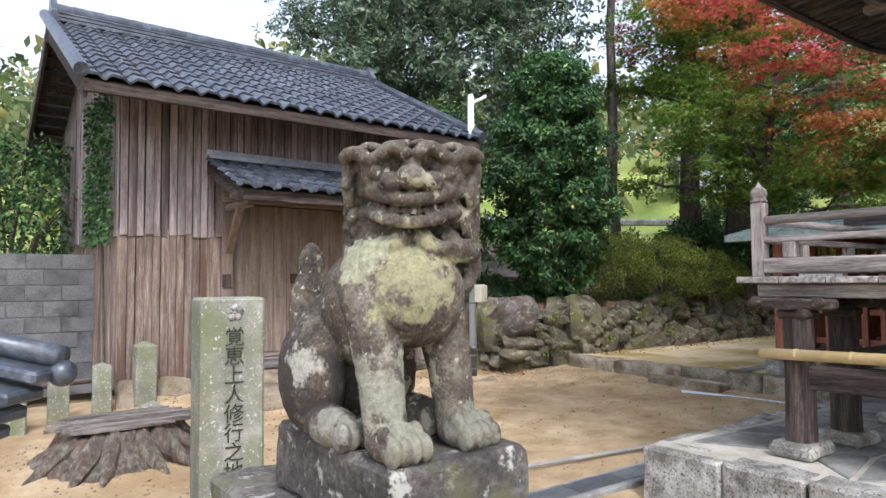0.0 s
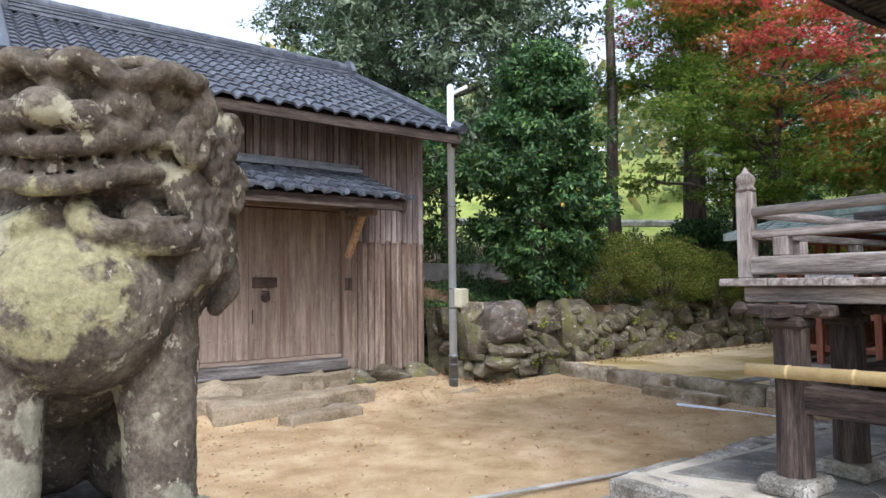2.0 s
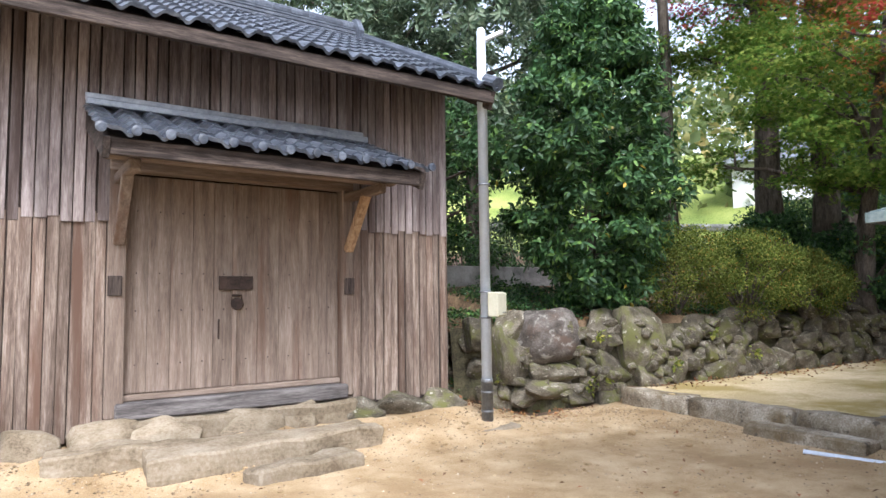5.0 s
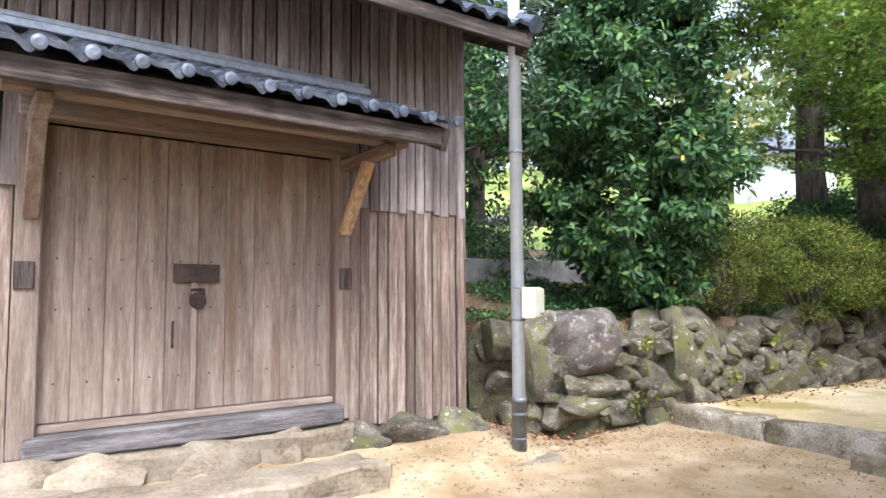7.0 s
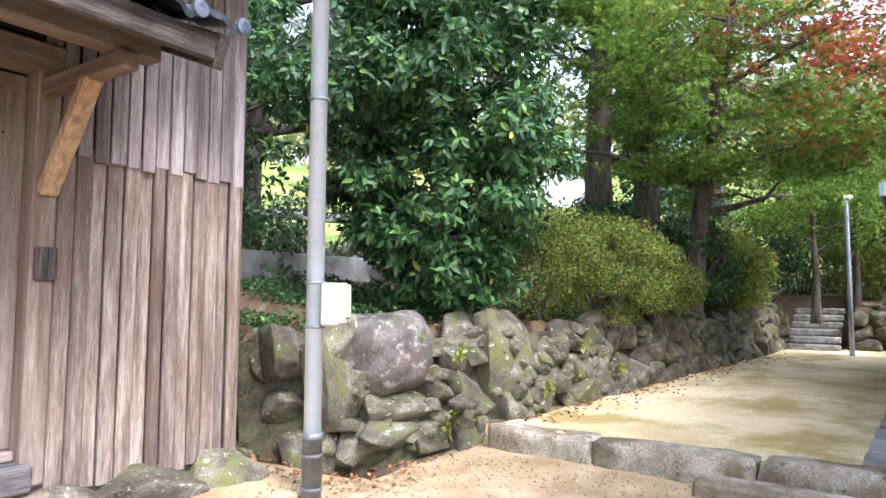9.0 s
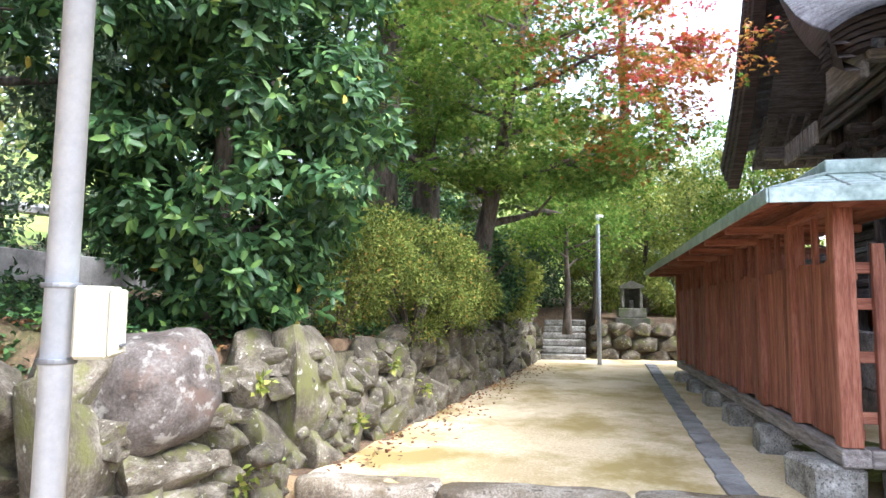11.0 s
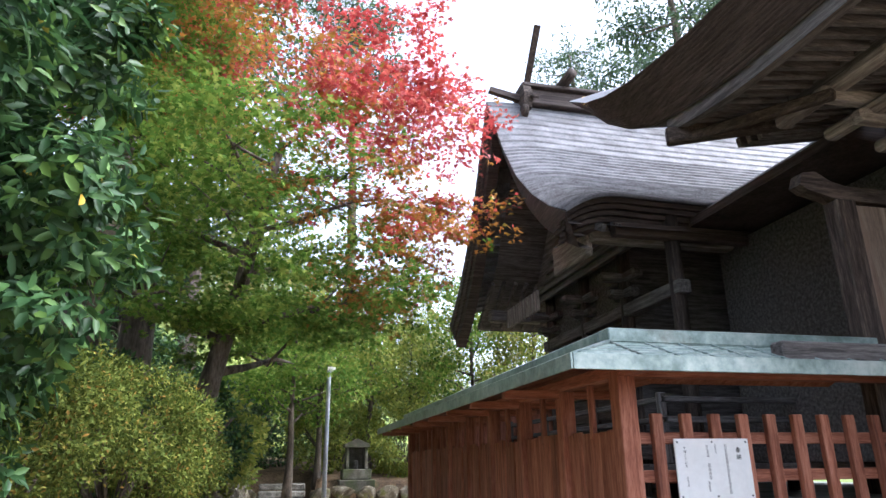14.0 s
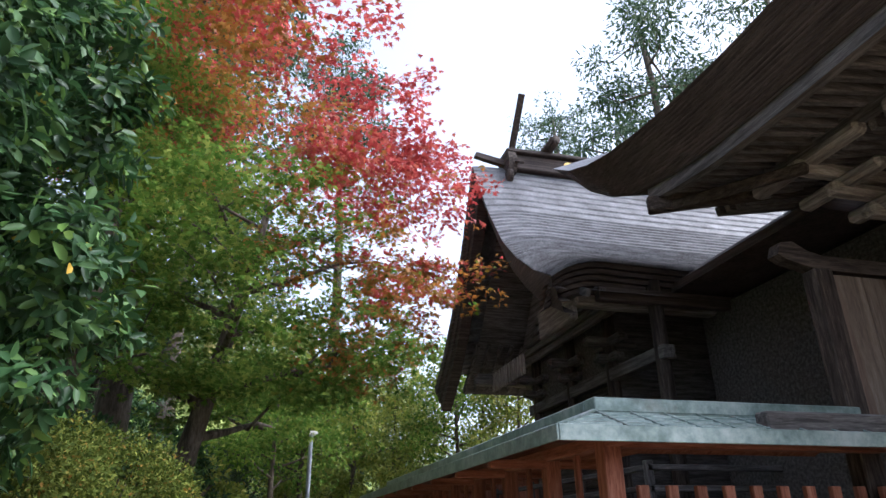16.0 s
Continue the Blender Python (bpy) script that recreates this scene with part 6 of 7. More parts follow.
# ---- end of the path: steps, wall, little stone shrine, slim pole ----
steps = thing("stone_steps", "worn narrow stone steps climbing the bank", "steps", pose(18.4, 6.3, 0.36))
for k in range(6):
    bm = box(0.26 * k, -0.47, 0.14 * k, 0.26 * k + 0.3, 0.45, 0.14 * k + 0.125, 0.02)
    part("tread", bumpy(bm, 0.015, 0.2, k), granite, steps)
bankw = thing("bank_wall", "rough stone retaining wall across the end of the path", "wall", kind="structure")
part("packing", box(18.95, 2.0, 0.1, 19.6, 5.7, 1.0, 0), litter, bankw)
for r in range(3):
    y = 5.75
    while y > 2.2:
        w = rnd.uniform(0.35, 0.6)
        stone(bankw, rnd.choice(rocks), 18.95, y - w / 2, 0.45 + 0.27 * r, 0.45, w * 1.12, 0.36, 0)
        y -= w
    stone(bankw, rnd.choice(rocks), 18.75, 6.95, 0.45 + 0.27 * r, 0.5, 0.5, 0.36, 20)
old_granite = surface("mossy_granite", [(0.3, (0.06, 0.058, 0.045)), (0.5, (0.115, 0.11, 0.088)), (0.72, (0.20, 0.19, 0.16))], 5, 90, 0.95, 0.5, 0.006, vary=0.12, stains=(0.06, 0.075, 0.03), stain_scale=2.5, stain_at=(0.48, 0.64))
shrinelet = thing("stone_shrine", "small roofed stone wayside shrine on a stacked base", "shrine", pose(19.3, 4.85, 1.0) @ Matrix.Diagonal((0.72, 0.72, 0.78, 1)))
part("base", bumpy(box(-0.45, -0.5, 0, 0.45, 0.5, 0.32, 0.02), 0.01, 0.2), old_granite, shrinelet)
part("base", box(-0.36, -0.4, 0.324, 0.36, 0.4, 0.58, 0.02), old_granite, shrinelet)
for y in (-0.3, 0.22):
    part("side_slab", box(-0.25, y, 0.584, 0.25, y + 0.08, 1.12, 0.01), old_granite, shrinelet)
part("back_slab", box(0.2, -0.3, 0.584, 0.28, 0.3, 1.12, 0.01), old_granite, shrinelet)
part("roof_slab", prism([(-0.36, 1.12), (0.36, 1.12), (0.34, 1.2), (0, 1.34), (-0.34, 1.2)], -0.3, 0.3, "x"), old_granite, shrinelet)
part("tablet", box(-0.06, -0.06, 0.584, 0.02, 0.06, 0.8, 0.02), granite, shrinelet)
p2 = thing("lamp_pole", "slim galvanised lamp pole beside the stone steps", "pole", pose(17.56, 5.57, 0.36) @ Matrix.Diagonal((0.68, 0.68, 1, 1)))
part("shaft", lathe([(0.062, 0), (0.06, 1.5), (0.055, 2.85), (0.04, 2.9)], 14), tin_sheet, p2, "", True)
part("lamp_head", box(-0.05, -0.16, 2.82, 0.05, 0.05, 2.9, 0.015), paint_white, p2)
p3 = thing("lamp_pole", "distant thin grey pole on the slope", "pole", pose(26, 3.6, 1.6))
part("shaft", lathe([(0.04, 0), (0.04, 3.4)], 10), tin_sheet, p3)

# ---- far roofs and retaining wall behind the trees ----
cw = thing("concrete_wall", "low grey concrete wall behind the storehouse", "wall", kind="structure")
part("panel", box(6.6, 11.2, 0.4, 13.5, 11.35, 1.95, 0.01), concrete, cw)
terrace = thing("terrace_kerb", "pale concrete edge of a field terrace", "kerb", kind="structure")
part("edge", tube([(16, 21.5, 4.0), (22, 19.5, 4.05), (30, 16, 4.1)], [0.16] * 3, 6), concrete, terrace)
fh = thing("house", "distant house with a pale blue-grey roof among trees", "house", pose(34, 20, 6.0, 0, 0, 30))
part("wall", box(-3, -2, -1.5, 3, 2, 1.6, 0.02), paint_white, fh)
part("roof", prism([(-2.6, 1.5), (0, 2.6), (2.6, 1.5)], -3.6, 3.6, "x"), tin_sheet, fh)
part("window", box(-1.2, -2.03, 0.2, 0.4, -2.003, 1.1, 0.01), dark_steel, fh)

# ---- corner of a small tiled roof near the stele ----
tr = thing("tiled_gatepost_roof", "corner of a small dark tiled roof with a round ridge tile", "roof")
A, B = Vector((0.05, 4.0, 1.36)), Vector((0.75, 3.32, 1.19))
part("ridge_tile", tube([A, B], [0.05, 0.05], 14), kawara, tr, "", True)
for k in range(4):
    off = Vector((-0.06 - 0.05 * k, -0.06 - 0.05 * k, -0.075 - 0.075 * k))
    part("tile_course", beam(A + off, B + off + Vector((-0.03 * k, 0.03 * k, 0)), 0.16 + 0.06 * k, 0.055, 0.012), kawara, tr)
bm = bmesh.new()
bmesh.ops.create_uvsphere(bm, u_segments=12, v_segments=8, radius=0.06)
bmesh.ops.translate(bm, vec=B + Vector((0.0, 0.0, -0.07)), verts=bm.verts)
part("end_tile", bm, kawara, tr, smooth=True)
part("support", box(0.1, 3.5, -0.05, 0.3, 3.7, 1.0, 0.01), timber_dark, tr)


# ---- plants ----
DIAMOND = ((0, 0, 0), (0.45, 0.5, 1), (1, 0, -0.6), (0.45, -0.5, 1))
OVAL = ((0, 0, 0), (0.28, 0.44, 1), (0.66, 0.42, 0.8), (1, 0, -0.6), (0.66, -0.42, 0.8), (0.28, -0.44, 1))
PALMATE = ((0.25, 0, 0), (0.02, 0.10, 0), (0.05, 0.46, -0.4), (0.30, 0.19, 0), (0.68, 0.42, -0.5), (0.50, 0.11, 0), (1, 0, -0.8), (0.50, -0.11, 0), (0.68, -0.42, -0.5), (0.30, -0.19, 0), (0.05, -0.46, -0.4), (0.02, -0.10, 0))
FANS = {id(DIAMOND): ((0, 2, 1), (0, 3, 2)), id(OVAL): ((0, 2, 1), (0, 3, 2), (0, 4, 3), (0, 5, 4)), id(PALMATE): tuple((0, k + 1, k) for k in range(1, 11)) + ((0, 1, 11),)}


def leaf_mesh(name, pos, out, length, width, flat=0.5, droop=0.2, fold=0.18, slots=None, shape=DIAMOND, face=None, loose=0.55):
    """Many folded leaves at the given places, pointing roughly along out, turned up or towards face."""
    n = len(pos)
    jit = gen.normal(size=(n, 3))
    d = out * 0.8 + jit * loose + np.array([0, 0, -droop])
    d /= np.linalg.norm(d, axis=1)[:, None] + 1e-9
    up = gen.normal(size=(n, 3)) * (1 - flat) + (np.array([0, 0, 1.0]) * flat + out * 0.35 if face is None else face)
    s = np.cross(d, up)
    s /= np.linalg.norm(s, axis=1)[:, None] + 1e-9
    nrm = np.cross(s, d)
    ln = (length * gen.uniform(0.7, 1.2, n))[:, None]
    wd = (width * gen.uniform(0.75, 1.2, n))[:, None]
    co = np.stack([pos + d * ln * a + s * wd * b + nrm * wd * fold * c for a, b, c in shape], 1).reshape(-1, 3)
    fan = np.array(FANS[id(shape)])
    tris = (np.arange(n)[:, None, None] * len(shape) + fan[None]).reshape(-1)
    count = n * len(fan)
    me = bpy.data.meshes.new(name)
    me.vertices.add(len(co))
    me.vertices.foreach_set("co", co.astype(np.float32).ravel())
    me.loops.add(3 * count)
    me.loops.foreach_set("vertex_index", tris.astype(np.int32))
    me.polygons.add(count)
    me.polygons.foreach_set("loop_start", np.arange(0, 3 * count, 3, dtype=np.int32))
    me.polygons.foreach_set("loop_total", np.full(count, 3, dtype=np.int32))
    if slots is not None:
        me.polygons.foreach_set("material_index", np.repeat(slots, len(fan)).astype(np.int32))
    me.update(calc_edges=True)
    return me


def rosettes(tips, axes, per, size):
    """Whorls of leaves round twig tips: places, directions and the way the whorl faces."""
    n = len(tips)
    ax = axes + gen.normal(size=(n, 3)) * 0.35 + np.array([0, 0, 0.45])
    ax /= np.linalg.norm(ax, axis=1)[:, None]
    ref = np.cross(ax, gen.normal(size=(n, 3)))
    ref /= np.linalg.norm(ref, axis=1)[:, None]
    oth = np.cross(ax, ref)
    k = np.tile(np.arange(per), (n, 1))
    a = (k * 2.4 + gen.uniform(0, 6.28, (n, 1)))[:, :, None]
    lean = (0.75 - 0.95 * k / per)[:, :, None]
    d = ref[:, None] * np.cos(a) + oth[:, None] * np.sin(a) + ax[:, None] * lean
    p = tips[:, None] - ax[:, None] * (size * 0.9 * (k / per))[:, :, None] + d * size * 0.12
    return p.reshape(-1, 3), d.reshape(-1, 3), np.repeat(ax, per, axis=0)


def sprays(tips, per, size):
    """Flat fans of leaves on level twigs: places, directions and the way the fan faces."""
    n = len(tips)
    nz = gen.normal(size=(n, 3)) * 0.22 + np.array([0, 0, 1.0])
    nz /= np.linalg.norm(nz, axis=1)[:, None]
    u = np.cross(nz, gen.normal(size=(n, 3)))
    u /= np.linalg.norm(u, axis=1)[:, None]
    v = np.cross(nz, u)
    a = gen.uniform(0, 6.28, (n, per))[:, :, None]
    r = (gen.uniform(0.02, 1, (n, per)) ** 0.5)[:, :, None] * size * gen.uniform(0.5, 1.2, (n, 1, 1))
    d = u[:, None] * np.cos(a) * 1.25 + v[:, None] * np.sin(a) * 0.7
    p = tips[:, None] + d * r - np.array([0, 0, 1.0]) * (r ** 2) * 0.5 + gen.normal(size=(n, per, 3)) * 0.025
    return p.reshape(-1, 3), d.reshape(-1, 3), np.repeat(nz, per, axis=0)


def clump_points(clumps, count, shell=0.45):
    """Places spread over many rounded clumps (x, y, z, rx, ry, rz), thick towards their skins."""
    c = np.array(clumps, float)
    vol = (c[:, 3] * c[:, 4] * c[:, 5]) ** 0.67
    which = gen.choice(len(c), count, p=vol / vol.sum())
    d = gen.normal(size=(count, 3))
    d /= np.linalg.norm(d, axis=1)[:, None]
    r = gen.uniform(0, 1, count) ** shell
    return c[which, :3] + d * r[:, None] * c[which, 3:], d


def grow(base, top, r0, limbs, reach, seed, lift=0.5, start=0.3, rise=0.4, subs=3):
    """A trunk with limbs and twigs: its mesh and the twig ends."""
    r = random.Random(seed)
    base, top = Vector(base), Vector(top)
    n = 7
    trunk = [base.lerp(top, k / n) + Vector((r.uniform(-1, 1), r.uniform(-1, 1), 0)) * 0.05 * (base - top).length / 6 * (k > 0) for k in range(n + 1)]
    bm = tube([base + Vector((0, 0, -0.2))] + trunk, [r0 * 1.5] + [r0 * (1 - 0.75 * k / n) * (1.25 if k == 0 else 1) for k in range(n + 1)], 10)
    ends = []
    for k in range(limbs):
        f = start + (1 - start) * (k + r.uniform(0, 0.8)) / limbs
        a = 2.4 * k + r.uniform(-0.4, 0.4)
        p = base.lerp(top, f)
        out = Vector((math.cos(a), math.sin(a), 0)) * reach * (1.1 - 0.55 * f) * r.uniform(0.75, 1.15)
        pts = [p, p + out * 0.35 + Vector((0, 0, rise * reach * 0.2)), p + out * 0.7 + Vector((0, 0, rise * reach * 0.45)), p + out + Vector((0, 0, rise * reach * lift))]
        rr = r0 * (1 - 0.75 * f) * 0.55
        tube(pts, [rr, rr * 0.75, rr * 0.5, rr * 0.2], 6, bm)
        ends.append(pts[-1])
        for q in range(subs):
            s = pts[1].lerp(pts[3], r.uniform(0.1, 0.9))
            e = s + Vector((r.uniform(-1, 1), r.uniform(-1, 1), r.uniform(-0.1, 0.7))) * reach * 0.4
            tube([s, s.lerp(e, 0.5) + Vector((0, 0, 0.05 * reach)), e], [rr * 0.4, rr * 0.28, rr * 0.1], 5, bm)
            ends.append(e)
    return bm, ends


def tree(name, label, base, top, r0, limbs, reach, seed, clump, count, leaf, material, extra=(), slots=None, flat=0.5, droop=0.2, habit="", per=7, fan=0.3, **kw):
    t = thing(name, label, "tree", Matrix.Translation(base))
    bm, ends = grow((0, 0, 0), Vector(top) - Vector(base), r0, limbs, reach, seed, **kw)
    part("trunk", bm, bark_mat, t, smooth=True)
    r = random.Random(seed + 1)
    clumps = [(e.x, e.y, e.z, clump[0] * r.uniform(0.7, 1.2), clump[0] * r.uniform(0.7, 1.2), clump[1] * r.uniform(0.7, 1.2)) for e in ends]
    clumps += [(x - base[0], y - base[1], z - base[2], a, b, c) for x, y, z, a, b, c in extra]
    pos, d = clump_points(clumps, count // per if habit else count)
    more = {}
    if habit == "whorl":
        pos, d, face = rosettes(pos, d, per, leaf[0])
        more = dict(shape=OVAL, face=face, loose=0.22)
    elif habit == "spray":
        pos, d, face = sprays(pos, per, fan)
        more = dict(shape=PALMATE, face=face, loose=0.45, fold=0.25)
    sl = slots(pos + np.array(base)) if slots is not None else None
    me = leaf_mesh("crown", pos, d, leaf[0], leaf[1], flat, droop, slots=sl, **more)
    tagged(link_mesh("crown", me, material, t), kind="stuff")
    return t


camellia_leaf = leaf_material("glossy_evergreen_leaf", [(0.0, (0.022, 0.054, 0.02)), (0.45, (0.04, 0.094, 0.033)), (0.8, (0.072, 0.145, 0.046)), (0.985, (0.15, 0.26, 0.06)), (0.998, (0.15, 0.26, 0.06)), (1.0, (0.6, 0.38, 0.05))], 0.42, 0.25, 0.25)
oak_leaf = leaf_material("grey_green_leaf", [(0.0, (0.05, 0.085, 0.05)), (0.5, (0.10, 0.15, 0.085)), (1.0, (0.20, 0.25, 0.15))], 0.4, 0.3)
azalea_leaf = leaf_material("small_shrub_leaf", [(0.0, (0.055, 0.082, 0.016)), (0.5, (0.13, 0.172, 0.034)), (0.9, (0.25, 0.28, 0.06)), (1.0, (0.32, 0.18, 0.045))], 0.7, 0.35, 0.12)
maple_green = leaf_material("green_maple_leaf", [(0.0, (0.07, 0.145, 0.022)), (0.5, (0.14, 0.24, 0.04)), (1.0, (0.28, 0.33, 0.07))], 0.65, 0.55, 0.12)
maple_orange = leaf_material("turning_maple_leaf", [(0.0, (0.22, 0.16, 0.03)), (0.5, (0.38, 0.15, 0.03)), (1.0, (0.45, 0.23, 0.06))], 0.5, 0.45)
maple_red = leaf_material("red_maple_leaf", [(0.0, (0.36, 0.045, 0.045)), (0.6, (0.52, 0.085, 0.08)), (1.0, (0.58, 0.17, 0.11))], 0.5, 0.45)
cedar_leaf = leaf_material("dark_conifer_leaf", [(0.0, (0.03, 0.06, 0.03)), (0.6, (0.06, 0.11, 0.05)), (1.0, (0.12, 0.17, 0.08))], 0.6, 0.2)
sap_leaf = leaf_material("light_sapling_leaf", [(0.0, (0.12, 0.17, 0.03)), (0.6, (0.25, 0.30, 0.05)), (1.0, (0.42, 0.40, 0.09))], 0.5, 0.45)
wood_leaf = leaf_material("hill_wood_leaf", [(0.0, (0.06, 0.09, 0.03)), (0.5, (0.13, 0.17, 0.06)), (0.85, (0.24, 0.25, 0.09)), (1.0, (0.36, 0.28, 0.09))], 0.6, 0.3)

# broad glossy evergreen on the bank
cr_ = random.Random(77)
cam_extra = []
for z, k in ((1.5, 0.42), (1.8, 0.62), (2.15, 0.8), (2.6, 0.95), (3.1, 1.0), (3.6, 1.0), (4.1, 0.92), (4.6, 0.75), (5.1, 0.5), (5.45, 0.2)):
    for q in range(8):
        a, e = 0.785 * q + z * 1.7, cr_.uniform(0.75, 1.12)
        cam_extra.append((8.95 + 0.98 * math.cos(a) * k * e, 8.36 + 1.0 * math.sin(a) * k * e, z + cr_.uniform(-0.15, 0.15), 0.38, 0.38, 0.27))
tree("evergreen_tree", "dense broad evergreen with dark glossy leaves on the stone bank", (9.0, 8.55, 1.1), (8.95, 8.4, 5.2), 0.10, 14, 0.95, 5, (0.34, 0.26), 36000, (0.108, 0.05), camellia_leaf, cam_extra, flat=0.7, droop=0.3, start=0.2, habit="whorl", per=8)
# taller grey-green tree behind the storehouse
oak_extra = [(10.4 + 2.6 * math.cos(a) * k, 13.2 + 2.6 * math.sin(a) * k, z, 1.2, 1.2, 0.9) for z, k in ((4.6, 0.9), (6.2, 1.1), (7.8, 1.1), (9.4, 0.9), (10.8, 0.5)) for a in (0.1, 1.1, 2.2, 3.2, 4.2, 5.3)]
tree("evergreen_oak", "tall grey-green evergreen oak behind the storehouse", (10.6, 13.4, 1.2), (10.4, 13.2, 10.5), 0.2, 16, 2.6, 9, (0.9, 0.7), 60000, (0.16, 0.06), oak_leaf, oak_extra, flat=0.6, habit="whorl", per=9)
tree("evergreen_oak", "grey-green tree rising beside the storehouse roof", (8.3, 14.6, 1.2), (8.1, 14.4, 8.3), 0.16, 12, 2.0, 10, (0.9, 0.7), 16000, (0.14, 0.055), oak_leaf, flat=0.6, habit="whorl", per=9)
tree("young_tree", "thin tree with sparse leaves beside the storehouse", (7.6, 10.2, 0.9), (7.65, 10.3, 4.6), 0.09, 9, 1.1, 12, (0.5, 0.4), 4200, (0.11, 0.05), camellia_leaf, flat=0.6, start=0.45, habit="whorl")


# spreading maple turning red towards the path
def maple_tone(p):
    score = 0.42 * (p[:, 2] - 5.3) + 0.42 * (6.2 - p[:, 1]) - 0.12 * (p[:, 0] - 13) + 0.75 * np.sin(p[:, 0] * 1.3 + p[:, 2] * 0.9) * np.cos(p[:, 1] * 1.1) + gen.normal(0, 0.2, len(p))
    return np.where(score > 0.62, 2, np.where(score > 0.05, 1, 0))


mx = []
mr = random.Random(44)
for k in range(80):
    a, q, z = mr.uniform(0, 6.28), mr.uniform(0.25, 1) ** 0.6, mr.uniform(-1, 1)
    w = math.sqrt(1 - z * z * 0.8)
    mx.append((13.3 + 3.1 * q * w * math.cos(a), 6.4 + 2.7 * q * w * math.sin(a), 5.7 + 2.5 * z, 0.8, 0.8, 0.22))
mx += [(11.4, 4.7, 5.0, 0.5, 0.4, 0.16), (11.7, 4.9, 5.5, 0.6, 0.5, 0.2), (11.9, 4.6, 4.7, 0.5, 0.35, 0.16), (12.3, 5.0, 6.2, 0.7, 0.6, 0.22), (11.8, 4.9, 4.2, 0.4, 0.35, 0.14)]
tree("maple_tree", "spreading maple with green leaves turning orange and red", (14.3, 7.5, 1.25), (13.6, 6.6, 5.8), 0.17, 13, 2.6, 21, (0.75, 0.24), 52000, (0.080, 0.084), [maple_green, maple_orange, maple_red], mx, maple_tone, flat=0.75, droop=0.2, start=0.3, habit="spray", per=36, fan=0.34)
tree("maple_tree", "green maple leaning over the stone bank", (15.2, 9.6, 1.4), (14.4, 8.9, 8.0), 0.15, 10, 2.4, 23, (0.8, 0.25), 26000, (0.082, 0.086), [maple_green, maple_orange, maple_red], [(13.2, 8.3, 6.8, 1.2, 1.0, 0.3), (14.0, 8.0, 7.6, 1.3, 1.1, 0.3), (12.6, 8.6, 7.8, 1.0, 1.0, 0.3)], lambda p: np.where(0.5 * (p[:, 2] - 7.2) + 0.5 * np.sin(p[:, 0] * 2.1 + p[:, 1]) + gen.normal(0, 0.15, len(p)) > 0.3, 2, 0), flat=0.75, start=0.62, habit="spray", per=36, fan=0.36)


def cedar(x, y, z0, h, r0, crown_from, reach, seed, count):
    t = thing("cedar_tree", "tall straight conifer with a dark trunk and hanging foliage", "tree", Matrix.Translation((x, y, z0)))
    bm, ends = grow((0, 0, 0), (0.1, 0.1, h), r0, 26, reach, seed, lift=0.1, start=crown_from, rise=-0.3, subs=2)
    part("trunk", bm, bark_mat, t, smooth=True)
    clumps = [(e.x, e.y, e.z, reach * 0.27, reach * 0.27, reach * 0.15) for e in ends]
    pos, d = clump_points(clumps, count, 0.6)
    tagged(link_mesh("crown", leaf_mesh("crown", pos, d, 0.22, 0.075, 0.2, 0.5), cedar_leaf, t), kind="stuff")


cedar(13.9, 8.75, 1.3, 15, 0.25, 0.55, 2.4, 31, 6500)
cedar(13.0, 10.2, 1.6, 14, 0.15, 0.6, 1.8, 32, 5000)
cedar(15.2, 8.5, 1.4, 15, 0.25, 0.55, 2.4, 33, 6500)
cedar(18.5, 9.5, 1.8, 16, 0.25, 0.3, 2.8, 34, 9000)
cedar(21.5, 8.6, 1.8, 17, 0.28, 0.3, 3.0, 35, 9000)
cedar(20.8, -5.3, 0.9, 17, 0.3, 0.3, 3.2, 36, 16000)
cedar(18.5, -8.5, 0.6, 18, 0.3, 0.35, 3.2, 37, 8000)
cedar(27.0, 4.5, 1.3, 18, 0.24, 0.75, 2.4, 38, 6000)
cedar(31.0, -6.4, 1.0, 20, 0.3, 0.75, 2.6, 39, 5000)

# clipped shrubs along the wall top
for n, (x, y, z, rx, ry, rz) in enumerate(((10.1, 8.0, 1.78, 0.95, 0.7, 0.66), (11.15, 7.6, 1.72, 1.05, 0.75, 0.68), (12.4, 7.45, 1.55, 1.0, 0.55, 0.5))):
    b = thing("azalea_bush", "rounded yellow-green azalea bush spilling over the stone wall", "bush", Matrix.Translation((x, y, z - rz)), "azalea bushes on the wall")
    r = random.Random(60 + n)
    bm = bmesh.new()
    for k in range(16):
        a, e = r.uniform(0, 6.28), r.uniform(0.3, 1.0)
        tube([(0, 0, -0.05), (rx * 0.4 * e * math.cos(a), ry * 0.4 * e * math.sin(a), rz * 0.7), (rx * 0.9 * e * math.cos(a), ry * 0.9 * e * math.sin(a), rz * (1.0 + 0.6 * (1 - e)))], [0.02, 0.014, 0.006], 5, bm)
    part("woody_frame", bm, bark_mat, b)
    cl = []
    for k in range(60):
        v = Vector((r.gauss(0, 1), r.gauss(0, 1), r.gauss(0.25, 0.8))).normalized()
        cl.append((v.x * rx * 0.85, v.y * ry * 0.85, rz + v.z * rz * 0.85, 0.2, 0.2, 0.16))
    pos, d = clump_points(cl, 15000, 0.5)
    tagged(link_mesh("foliage", leaf_mesh("foliage", pos, d, 0.042, 0.02, 0.4, 0.0), azalea_leaf, b), kind="stuff")
